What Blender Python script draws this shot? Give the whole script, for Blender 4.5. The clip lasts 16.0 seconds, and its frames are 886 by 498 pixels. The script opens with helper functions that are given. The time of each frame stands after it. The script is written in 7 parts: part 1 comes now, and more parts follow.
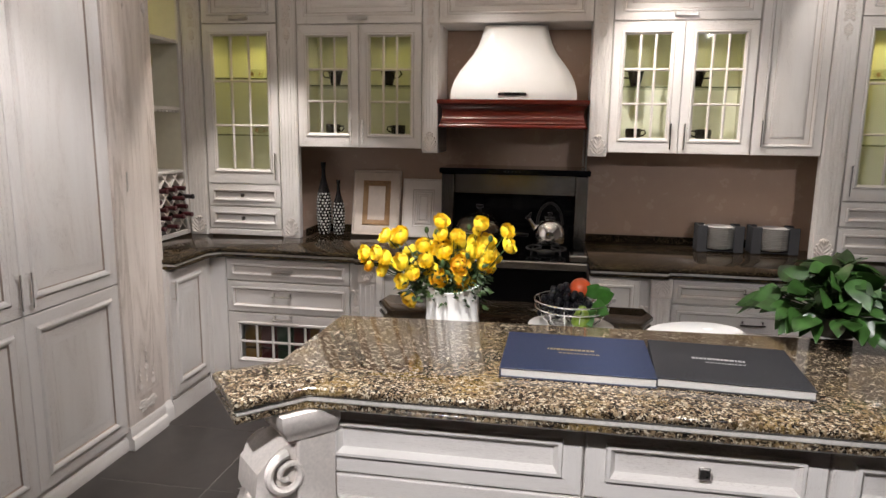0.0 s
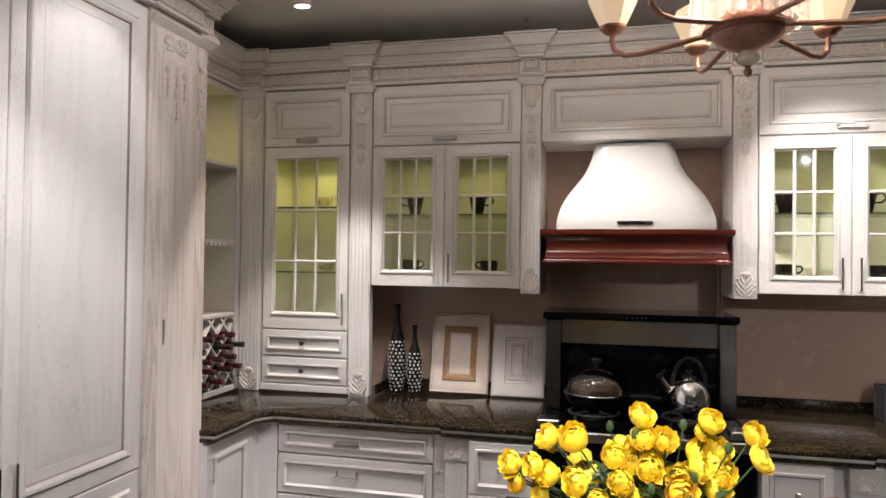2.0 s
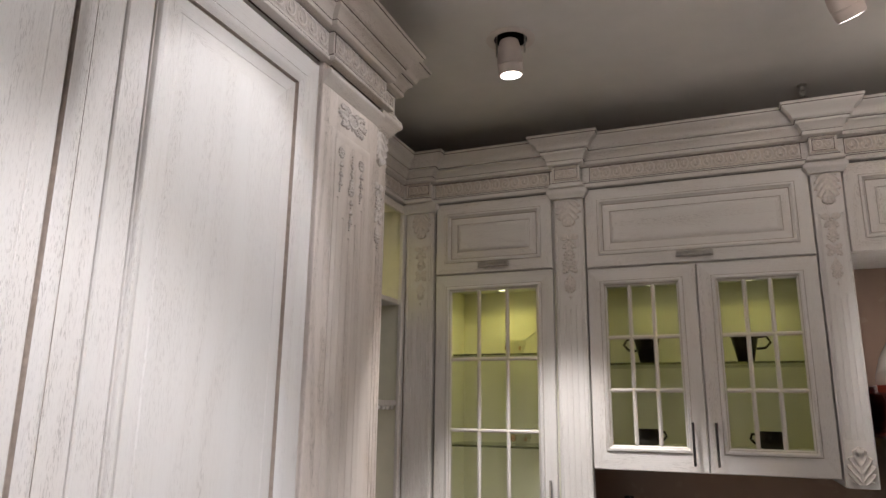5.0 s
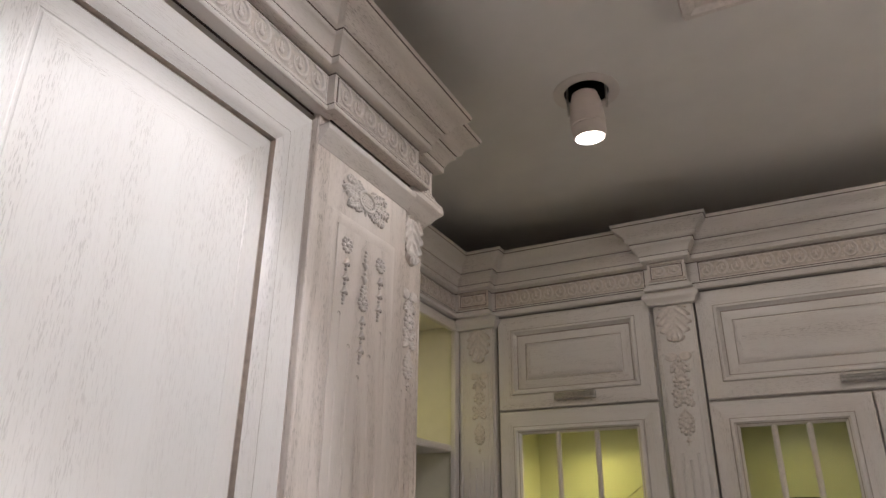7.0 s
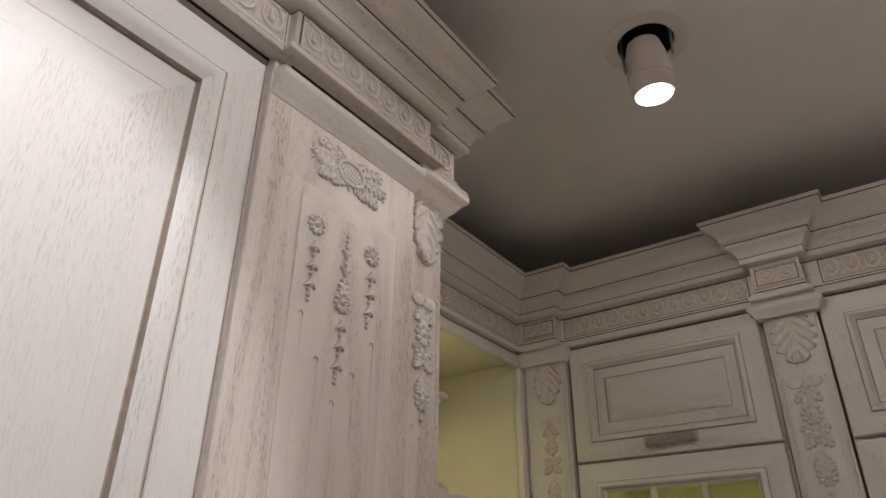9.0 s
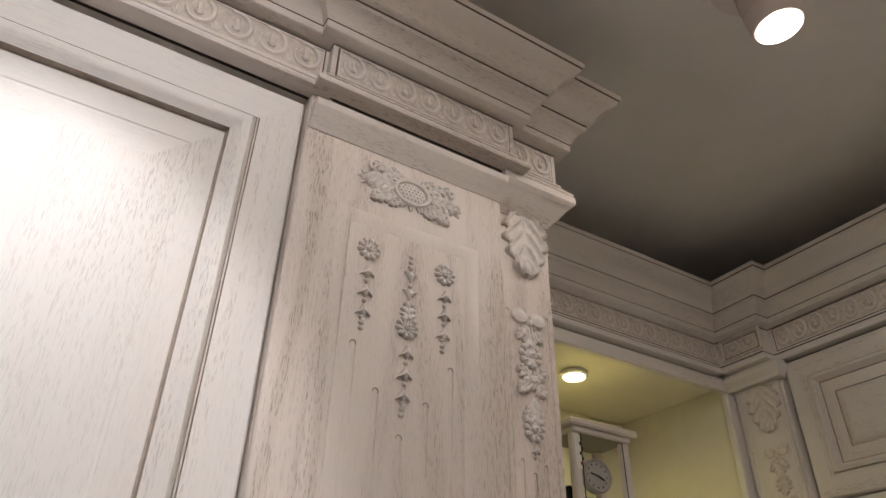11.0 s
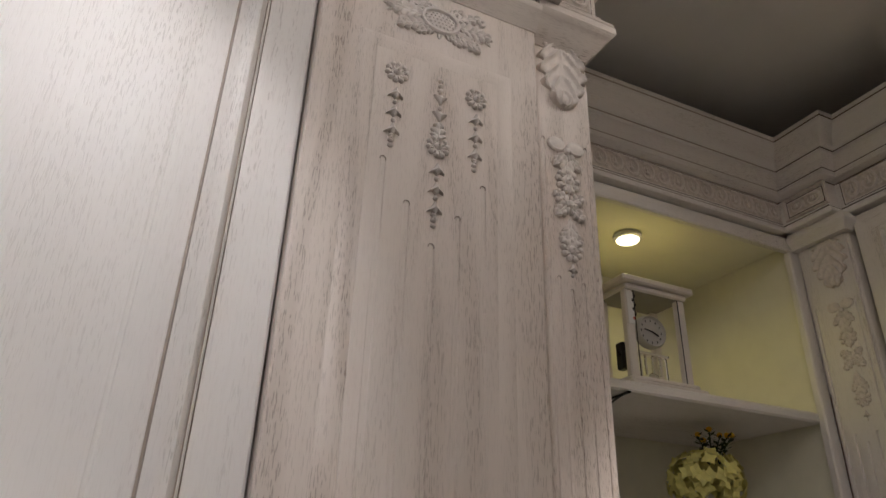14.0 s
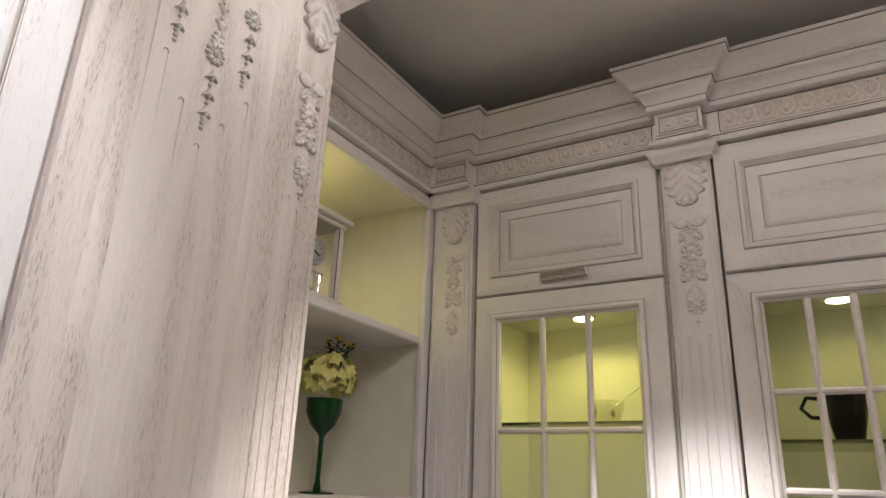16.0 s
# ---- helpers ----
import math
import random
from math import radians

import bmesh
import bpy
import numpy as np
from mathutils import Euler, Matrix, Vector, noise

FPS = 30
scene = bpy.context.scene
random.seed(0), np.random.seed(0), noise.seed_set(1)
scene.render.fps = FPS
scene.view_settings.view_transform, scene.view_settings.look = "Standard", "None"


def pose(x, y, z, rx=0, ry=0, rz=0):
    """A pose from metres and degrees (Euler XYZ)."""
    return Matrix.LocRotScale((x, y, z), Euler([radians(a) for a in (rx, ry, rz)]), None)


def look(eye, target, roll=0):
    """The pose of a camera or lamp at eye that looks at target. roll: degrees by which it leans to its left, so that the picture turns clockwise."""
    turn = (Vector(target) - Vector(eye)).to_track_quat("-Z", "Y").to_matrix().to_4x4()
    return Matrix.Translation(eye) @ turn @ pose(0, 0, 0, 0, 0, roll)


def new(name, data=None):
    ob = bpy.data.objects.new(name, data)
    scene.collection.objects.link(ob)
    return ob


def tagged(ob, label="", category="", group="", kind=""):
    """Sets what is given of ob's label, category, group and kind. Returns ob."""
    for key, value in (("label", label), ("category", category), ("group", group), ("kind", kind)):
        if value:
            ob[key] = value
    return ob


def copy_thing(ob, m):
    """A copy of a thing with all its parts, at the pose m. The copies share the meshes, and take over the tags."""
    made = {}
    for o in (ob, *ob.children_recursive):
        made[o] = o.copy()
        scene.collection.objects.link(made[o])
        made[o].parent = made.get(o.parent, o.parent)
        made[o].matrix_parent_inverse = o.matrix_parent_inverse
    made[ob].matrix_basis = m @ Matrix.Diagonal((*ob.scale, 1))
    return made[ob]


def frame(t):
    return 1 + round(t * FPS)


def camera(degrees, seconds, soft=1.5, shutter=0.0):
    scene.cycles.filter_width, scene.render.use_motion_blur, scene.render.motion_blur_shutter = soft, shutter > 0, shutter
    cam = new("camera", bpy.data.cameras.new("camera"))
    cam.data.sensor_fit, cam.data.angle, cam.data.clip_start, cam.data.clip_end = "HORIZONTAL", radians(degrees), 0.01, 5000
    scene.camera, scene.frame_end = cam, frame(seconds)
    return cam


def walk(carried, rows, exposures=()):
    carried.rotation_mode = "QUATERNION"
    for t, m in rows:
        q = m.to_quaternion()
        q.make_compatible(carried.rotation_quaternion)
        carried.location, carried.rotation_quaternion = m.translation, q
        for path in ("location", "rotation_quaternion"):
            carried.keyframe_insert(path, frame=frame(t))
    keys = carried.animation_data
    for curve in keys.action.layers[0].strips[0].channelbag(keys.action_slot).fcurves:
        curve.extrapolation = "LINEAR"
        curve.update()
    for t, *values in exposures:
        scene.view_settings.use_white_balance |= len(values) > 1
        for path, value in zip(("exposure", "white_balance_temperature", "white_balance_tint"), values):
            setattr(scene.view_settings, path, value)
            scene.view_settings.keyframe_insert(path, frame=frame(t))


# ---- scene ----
cam = camera(66.3, 16.0)
PATH = [
    (0, (1.659, -4.202, 1.642), (1.329, -2.262, 1.285), 0.8),
    (0.5, (1.601, -3.98, 1.664), (1.273, -2.021, 1.434), 0.8),
    (1, (1.485, -3.771, 1.647), (1.154, -1.801, 1.557), 0.8),
    (1.5, (1.349, -3.624, 1.635), (0.995, -1.655, 1.623), 0.6),
    (2, (1.223, -3.48, 1.643), (0.758, -1.535, 1.675), 0.7),
    (2.5, (1.086, -3.373, 1.653), (0.492, -1.465, 1.728), 0.6),
    (3, (0.897, -3.299, 1.682), (0.246, -1.411, 1.798), 0.6),
    (3.5, (0.782, -3.199, 1.686), (0.081, -1.335, 1.879), 0.5),
    (4, (0.646, -3.012, 1.694), (-0.08, -1.168, 1.969), 0.6),
    (4.2, (0.603, -2.941, 1.699), (-0.136, -1.106, 1.995), 0.7),
    (6.3, (0.271, -2.219, 1.828), (-0.43, -0.485, 2.536), 0.2),
    (6.5, (0.26, -2.176, 1.859), (-0.493, -0.47, 2.58), 0.6),
    (7, (0.223, -2.073, 1.908), (-0.634, -0.435, 2.673), 0.5),
    (7.5, (0.155, -1.977, 1.914), (-0.745, -0.378, 2.71), 0.6),
    (8, (0.125, -1.889, 1.914), (-0.808, -0.326, 2.743), 0.9),
    (8.5, (0.128, -1.781, 1.931), (-0.819, -0.25, 2.803), 0.9),
    (9, (0.151, -1.697, 1.93), (-0.896, -0.27, 2.862), 0.5),
    (9.5, (0.175, -1.64, 1.923), (-1.019, -0.384, 2.922), 0.5),
    (9.7, (0.172, -1.616, 1.918), (-1.063, -0.415, 2.935), 0.6),
    (11.8, (0.225, -1.364, 1.92), (-1.281, -0.731, 3.074), 1.2),
    (12, (0.224, -1.348, 1.906), (-1.292, -0.767, 3.075), 1.1),
    (12.5, (0.214, -1.343, 1.885), (-1.345, -0.822, 3.024), 1.6),
    (13, (0.194, -1.358, 1.859), (-1.409, -0.808, 2.921), 1.6),
    (13.5, (0.191, -1.364, 1.834), (-1.456, -0.747, 2.786), 1.7),
    (14, (0.18, -1.387, 1.813), (-1.454, -0.641, 2.693), 1.8),
    (14.5, (0.188, -1.421, 1.797), (-1.386, -0.504, 2.621), 2.0),
    (15, (0.196, -1.476, 1.781), (-1.233, -0.317, 2.564), 2.0),
    (15.5, (0.203, -1.547, 1.775), (-1.012, -0.138, 2.509), 2.1),
    (16, (0.205, -1.594, 1.764), (-0.773, 0.019, 2.431), 2.2),
]
walk(cam, [(t, look(eye, target, roll)) for t, eye, target, roll in PATH],
     [(0, -0.24, 6420, 10), (2, -0.10, 6340, 10), (3, -0.16, 6180, 10), (4.2, -0.30, 6150, 10), (6.5, -0.10, 6150, 10), (7.5, -0.14, 6180, 10), (8.5, -0.28, 6260, 10), (9.5, -0.12, 6370, 10),
      (11.8, -0.10, 6450, 10), (12.3, -0.22, 6440, 10), (13, -0.46, 6370, 10), (14, -0.48, 6330, 10), (15, 0.02, 6260, 10), (16, 0.42, 6080, 10)])

# ---- world and lights ----
FLOOR = -0.02
CEIL = 2.91
MOUTH = 2.78
world = bpy.data.worlds.new("world")
scene.world = world
world.use_nodes = True
wbg = world.node_tree.nodes["Background"]
wbg.inputs[0].default_value = (0.9, 0.92, 1.0, 1)
wbg.inputs[1].default_value = 0.02

WARM = (1.0, 0.962, 0.960)


def spot_lamp(loc, target, watts, angle, blend=0.42, col=WARM, size=0.03):
    d = bpy.data.lights.new("spot_light", "SPOT")
    d.energy, d.spot_size, d.spot_blend, d.color, d.shadow_soft_size = watts, radians(angle), blend, col, size
    ob = new("spot_light", d)
    ob.matrix_world = look(loc, target)
    return ob


def point_lamp(loc, watts, col, size=0.02):
    d = bpy.data.lights.new("bulb_light", "POINT")
    d.energy, d.color, d.shadow_soft_size = watts, col, size
    ob = new("bulb_light", d)
    ob.location = loc
    return ob


# every ceiling spotlight: place of its mouth, where it aims, power, beam
# after the first two, unseen spots added to light doors, wall and island
SPOTS = [
    ((-0.116, -0.668), (-0.08, -0.47, 0.9), 126, 66),
    ((0.86, -0.668), (1.34, -0.1, 1.74), 82, 55),
    ((1.95, -0.668), (2.33, 0.0, 1.72), 118, 59),
    ((2.95, -0.668), (3.38, 0.0, 1.95), 20, 64),
    ((2.35, -0.668), (2.62, -0.50, 0.4), 75, 58),
    ((0.30, -1.58), (-0.452, -1.59, 2.03), 22.5, 49),
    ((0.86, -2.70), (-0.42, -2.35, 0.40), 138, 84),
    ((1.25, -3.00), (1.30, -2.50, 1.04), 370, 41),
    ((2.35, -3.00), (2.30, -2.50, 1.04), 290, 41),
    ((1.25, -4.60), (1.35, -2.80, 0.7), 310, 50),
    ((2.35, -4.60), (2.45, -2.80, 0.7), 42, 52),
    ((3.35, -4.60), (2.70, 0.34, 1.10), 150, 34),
    ((0.86, -1.30), (0.26, -0.50, 0.50), 100, 56),
]
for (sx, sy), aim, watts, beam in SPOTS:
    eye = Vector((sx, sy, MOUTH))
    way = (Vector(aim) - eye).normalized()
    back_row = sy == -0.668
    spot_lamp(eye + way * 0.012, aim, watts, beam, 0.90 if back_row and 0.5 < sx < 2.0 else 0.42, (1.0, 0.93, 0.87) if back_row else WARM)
    # second wide, weak spot added at each near lamp as fill round its beam
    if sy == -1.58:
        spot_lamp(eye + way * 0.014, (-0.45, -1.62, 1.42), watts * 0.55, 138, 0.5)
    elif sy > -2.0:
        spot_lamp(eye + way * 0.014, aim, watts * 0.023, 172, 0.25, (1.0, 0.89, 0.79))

# ---- materials ----


def mat(name):
    m = bpy.data.materials.new(name)
    m.use_nodes = True
    nt = m.node_tree
    return m, nt, nt.nodes["Principled BSDF"]


def node(nt, kind, **kw):
    n = nt.nodes.new(kind)
    for k, v in kw.items():
        n.inputs[k].default_value = v
    return n


def ramp(nt, src, stops):
    r = nt.nodes.new("ShaderNodeValToRGB")
    els = r.color_ramp.elements
    while len(els) < len(stops):
        els.new(0.5)
    for e, (p, c) in zip(els, stops):
        e.position = p
        e.color = (c, c, c, 1) if isinstance(c, (int, float)) else (*c, 1)
    nt.links.new(src, r.inputs[0])
    return r.outputs[0]


def coords(nt, scale, rot=(0, 0, 0), rand=True):
    tc = nt.nodes.new("ShaderNodeTexCoord")
    mp = nt.nodes.new("ShaderNodeMapping")
    mp.inputs["Scale"].default_value = scale
    mp.inputs["Rotation"].default_value = rot
    src = tc.outputs["Object"]
    if rand:
        oi = nt.nodes.new("ShaderNodeObjectInfo")
        ad = nt.nodes.new("ShaderNodeVectorMath")
        ad.operation = "MULTIPLY_ADD"
        cx = nt.nodes.new("ShaderNodeCombineXYZ")
        for k in range(3):
            nt.links.new(oi.outputs["Random"], cx.inputs[k])
        ad.inputs[1].default_value = (7, 5, 9)
        nt.links.new(cx.outputs[0], ad.inputs[0])
        nt.links.new(src, ad.inputs[2])
        src = ad.outputs[0]
    nt.links.new(src, mp.inputs[0])
    return mp.outputs[0]


def noisetex(nt, vec, scale, detail=3, rough=0.5, dist=0.0):
    n = node(nt, "ShaderNodeTexNoise", Scale=scale, Detail=detail, Roughness=rough, Distortion=dist)
    nt.links.new(vec, n.inputs["Vector"])
    return n.outputs["Fac"]


def mixc(nt, fac, a, b, mode="MIX"):
    m = nt.nodes.new("ShaderNodeMix")
    m.data_type, m.blend_type = "RGBA", mode
    for sock, v in ((m.inputs[0], fac), (m.inputs[6], a), (m.inputs[7], b)):
        if isinstance(v, (int, float)):
            sock.default_value = v
        elif isinstance(v, tuple):
            sock.default_value = (*v, 1)
        else:
            nt.links.new(v, sock)
    return m.outputs[2]


def bump(nt, bsdf, height, strength, dist=0.002):
    b = node(nt, "ShaderNodeBump", Strength=strength, Distance=dist)
    nt.links.new(height, b.inputs["Height"])
    nt.links.new(b.outputs[0], bsdf.inputs["Normal"])


def simple(name, col, rough=0.5, metal=0.0, vary=0.12, scale=30.0, bumps=0.0, coat=0.0, spec=0.5):
    """A plain surface with fine and broad variation."""
    m, nt, b = mat(name)
    v = coords(nt, (1, 1, 1))
    n1 = noisetex(nt, v, scale, 4)
    n2 = noisetex(nt, v, scale * 0.12, 2)
    lo = tuple(c * (1 - vary) for c in col)
    hi = tuple(min(1, c * (1 + vary)) for c in col)
    c1 = mixc(nt, ramp(nt, n1, [(0.3, 0.0), (0.7, 1.0)]), lo, hi)
    c2 = mixc(nt, ramp(nt, n2, [(0.35, 0.0), (0.7, 0.5)]), c1, lo)
    nt.links.new(c2, b.inputs["Base Color"])
    rr = ramp(nt, n1, [(0.3, max(0.02, rough * 0.85)), (0.7, min(1, rough * 1.15))])
    nt.links.new(rr, b.inputs["Roughness"])
    b.inputs["Metallic"].default_value = metal
    b.inputs["Coat Weight"].default_value = coat
    b.inputs["Specular IOR Level"].default_value = spec
    if bumps:
        bump(nt, b, n1, bumps)
    return m


def oak(name, axis, base=(0.80, 0.769, 0.744), pore=(0.29, 0.24, 0.21), amount=0.50, figure=0.22):
    """White-washed open-pored oak; axis: 2 for upright grain, 0 for grain along the width."""
    m, nt, b = mat(name)

    def along(across, lengthwise):
        v = [across] * 3
        v[axis] = lengthwise
        return coords(nt, tuple(v))

    def math2(op, a, k):
        n = nt.nodes.new("ShaderNodeMath")
        n.operation = op
        nt.links.new(a, n.inputs[0])
        n.inputs[1].default_value = k
        if op == "MULTIPLY_ADD":
            n.inputs[2].default_value = 0.5
        return n.outputs[0]

    # growth rings: level lines of a long smooth field, closing into arches
    field = noisetex(nt, along(4.2, 0.62), 1.0, 2, 0.45, 0.25)
    ring = math2("SINE", math2("MULTIPLY", field, 75.0), 0.0)
    rings_in = ramp(nt, math2("MULTIPLY_ADD", ring, 0.5), [(0.30, 0.34), (0.88, 1.0)])
    broad = noisetex(nt, along(7.0, 0.9), 1.0, 2, 0.5, 0.4)
    patch = ramp(nt, broad, [(0.38, 0.28), (0.62, 1.0)])
    streak = noisetex(nt, along(210.0, 5.0), 1.0, 2, 0.6, 0.2)
    pores = noisetex(nt, along(940.0, 78.0), 1.0, 1, 0.5, 0.25)
    pm = ramp(nt, pores, [(0.575, 0.0), (0.635, 1.0)])
    mask = mixc(nt, 1.0, mixc(nt, 1.0, pm, rings_in, "MULTIPLY"), patch, "MULTIPLY")
    soft = mixc(nt, 1.0, rings_in, patch, "MULTIPLY")
    warm = mixc(nt, ramp(nt, broad, [(0.3, 0.0), (0.7, 1.0)]), base, (base[0] * 0.955, base[1] * 0.935, base[2] * 0.92))
    tint = mixc(nt, math2("MULTIPLY", soft, figure), warm, tuple(c * (k - 0.17 * figure) for c, k in zip(base, (0.88, 0.845, 0.815))))
    tint = mixc(nt, ramp(nt, streak, [(0.52, 0.0), (0.72, 0.11)]), tint, (base[0] * 0.72, base[1] * 0.67, base[2] * 0.63))
    col = mixc(nt, math2("MULTIPLY", mask, amount), tint, pore)
    nt.links.new(col, b.inputs["Base Color"])
    nt.links.new(ramp(nt, streak, [(0.3, 0.37), (0.7, 0.50)]), b.inputs["Roughness"])
    b.inputs["Specular IOR Level"].default_value = 0.4
    inv = nt.nodes.new("ShaderNodeMath")
    inv.operation = "SUBTRACT"
    inv.inputs[0].default_value = 1.0
    nt.links.new(mixc(nt, 0.25, mask, streak), inv.inputs[1])
    bump(nt, b, inv.outputs[0], 0.45, 0.0010)
    return m


OAK = oak("whitewashed_oak_upright", 2)
OAKH = oak("whitewashed_oak_level", 0)
OAKW = oak("warm_whitewashed_oak", 2, (0.815, 0.740, 0.685), (0.26, 0.20, 0.16), 0.72, 0.80)
OAKWH = oak("warm_whitewashed_oak_level", 0, (0.775, 0.720, 0.672), (0.28, 0.22, 0.18), 0.65, 0.5)
# glaze in the mouldings; also paints shade in flute heads and the niche soffit groove
GLAZE_SHADE = simple("brown_glaze_and_shade", (0.41, 0.335, 0.285), 0.55, vary=0.2, scale=90)
# glaze of the frieze borders; in the cornice's soffit groove it paints shade
UMBER = simple("dark_glaze_and_shade", (0.115, 0.080, 0.062), 0.6, vary=0.2, scale=90)
PATINA = simple("glazed_carving_edge", (0.62, 0.545, 0.49), 0.55, vary=0.2, scale=120)
CARVED = simple("carved_whitewashed_oak", (0.76, 0.70, 0.655), 0.5, vary=0.10, scale=120, bumps=0.15)
# darker than the carving: the relief's shade put into the ground's colour
GROUND = simple("frieze_ground_shade", (0.66, 0.59, 0.53), 0.6, vary=0.2, scale=90)
FRIEZE = (CARVED, PATINA, UMBER, GROUND)
INSIDE = simple("cabinet_lining", (0.79, 0.765, 0.64), 0.5, vary=0.04, scale=20)
PAINT = simple("hood_white_lacquer", (0.84, 0.82, 0.79), 0.22, vary=0.03, scale=8, coat=0.4)
CEILP = simple("ceiling_paint", (0.79, 0.765, 0.735), 0.9, vary=0.03, scale=12, bumps=0.05)
WALLP = simple("taupe_wall_panel", (0.52, 0.375, 0.292), 0.25, vary=0.03, scale=14, bumps=0.02)
ROOMP = simple("room_wall_paint", (0.30, 0.285, 0.28), 0.85, vary=0.05, scale=6)
STEEL = simple("brushed_steel", (0.38, 0.365, 0.35), 0.20, metal=1.0, vary=0.12, scale=9)
CHROME = simple("polished_chrome", (0.88, 0.87, 0.86), 0.09, metal=1.0, vary=0.04, scale=40)
PEWTER = simple("antique_pewter", (0.66, 0.63, 0.60), 0.32, metal=1.0, vary=0.2, scale=150, bumps=0.2)
DARKPEW = simple("blackened_pewter", (0.16, 0.145, 0.135), 0.28, metal=0.9, vary=0.3, scale=150, bumps=0.2)
INSET = simple("amber_reflection", (0.17, 0.11, 0.072), 0.25, vary=0.2, scale=30)
BLACKG = simple("black_glass", (0.003, 0.003, 0.0035), 0.05, vary=0.2, scale=10, spec=0.16)
BLACKP = simple("black_enamel", (0.009, 0.008, 0.008), 0.30, vary=0.2, scale=60, spec=0.3)
IRON = simple("cast_iron", (0.02, 0.02, 0.02), 0.6, vary=0.3, scale=160, bumps=0.3)
COPPER = simple("rose_copper", (0.52, 0.29, 0.215), 0.40, metal=0.65, vary=0.18, scale=80)
PORCEL = simple("white_porcelain", (0.82, 0.80, 0.77), 0.18, vary=0.03, scale=12, coat=0.3)
JUG = simple("matt_white_ceramic", (0.76, 0.74, 0.71), 0.50, vary=0.04, scale=12)
WHITEPL = simple("white_moulded_plastic", (0.80, 0.79, 0.78), 0.25, vary=0.02, scale=10)
LAMPW = simple("lamp_body_beige", (0.70, 0.62, 0.58), 0.45, vary=0.04, scale=30)
DARKHOLE = simple("dark_recess", (0.02, 0.018, 0.016), 0.9)
CUP = simple("dark_brown_ceramic", (0.018, 0.012, 0.010), 0.18, vary=0.2, scale=30)
RACKG = simple("grey_felt_rack", (0.036, 0.036, 0.040), 0.7, vary=0.15, scale=90)
PAPER = simple("book_pages", (0.75, 0.73, 0.70), 0.8, vary=0.06, scale=200)
BLUEC = simple("navy_book_cloth", (0.009, 0.014, 0.034), 0.55, vary=0.12, scale=300, bumps=0.15, spec=0.25)
GREYC = simple("dark_grey_book_cloth", (0.014, 0.014, 0.016), 0.65, vary=0.12, scale=300, bumps=0.15, spec=0.25)
LINING = simple("grey_clock_lining", (0.34, 0.32, 0.28), 0.6, vary=0.1, scale=60)
GOLD = simple("gold_foil", (0.45, 0.33, 0.12), 0.35, metal=0.8, vary=0.15, scale=200)
SILVERF = simple("pale_foil", (0.22, 0.22, 0.22), 0.4, vary=0.1, scale=200)
PETAL = simple("yellow_petal", (0.95, 0.67, 0.035), 0.6, vary=0.10, scale=50, bumps=0.1)
PETALO = simple("amber_yellow_petal", (0.92, 0.53, 0.022), 0.6, vary=0.12, scale=50, bumps=0.1)
for m_ in (PETAL, PETALO):
    b_ = m_.node_tree.nodes["Principled BSDF"]
    b_.inputs["Subsurface Weight"].default_value = 0.55
    b_.inputs["Subsurface Radius"].default_value = (0.012, 0.011, 0.003)
    b_.inputs["Subsurface Scale"].default_value = 1.0
PETALP = simple("cream_hydrangea_petal", (0.72, 0.66, 0.22), 0.6, vary=0.15, scale=60)
LEAFD = simple("dark_green_leaf", (0.034, 0.062, 0.018), 0.50, vary=0.40, scale=40)
LEAFP = simple("glossy_pothos_leaf", (0.024, 0.064, 0.012), 0.34, vary=0.65, scale=22, spec=0.45)
LEAFB = simple("bright_vine_leaf", (0.035, 0.13, 0.014), 0.42, vary=0.25, scale=40)
GRAPE = simple("black_grape_skin", (0.005, 0.005, 0.009), 0.30, vary=0.4, scale=60)
APPLE = simple("orange_red_peach", (0.62, 0.10, 0.03), 0.35, vary=0.35, scale=30)
PEAR = simple("green_pear_skin", (0.20, 0.30, 0.04), 0.38, vary=0.2, scale=40)
POTM = simple("dark_plant_pot", (0.10, 0.085, 0.07), 0.5, vary=0.2, scale=30)
SAMPLE = simple("cream_sample_door", (0.66, 0.565, 0.49), 0.4, vary=0.05, scale=40)
BRONZEL = simple("bronze_glaze_line", (0.36, 0.21, 0.10), 0.4, vary=0.2, scale=60)
SAMPLEW = simple("white_sample_door", (0.72, 0.66, 0.62), 0.4, vary=0.04, scale=40)
VASEB = simple("black_glazed_vase", (0.012, 0.010, 0.010), 0.15, vary=0.2, scale=30)
VASEW = simple("shell_white_dots", (0.62, 0.60, 0.56), 0.35, vary=0.08, scale=90)
BOTTLE = simple("dark_bottle_glass", (0.014, 0.012, 0.010), 0.10, vary=0.2, scale=20)
FOIL = simple("wine_red_capsule", (0.055, 0.007, 0.009), 0.35, vary=0.25, scale=80)
FOILB = simple("black_capsule", (0.02, 0.015, 0.015), 0.35, vary=0.25, scale=80)
GREENV = simple("green_glass_vase", (0.006, 0.045, 0.011), 0.08, vary=0.15, scale=20)
CLOCKF = simple("clock_dial_silver", (0.46, 0.44, 0.41), 0.4, vary=0.03, scale=20)
BASKET = simple("packed_red_boxes", (0.10, 0.012, 0.014), 0.5, vary=0.3, scale=14)
BASKETY = simple("packed_amber_boxes", (0.25, 0.12, 0.02), 0.5, vary=0.3, scale=14)
BASKETG = simple("packed_green_boxes", (0.03, 0.055, 0.03), 0.5, vary=0.3, scale=14)
STRIP = simple("pale_stone_edge", (0.62, 0.59, 0.55), 0.3, vary=0.12, scale=120)


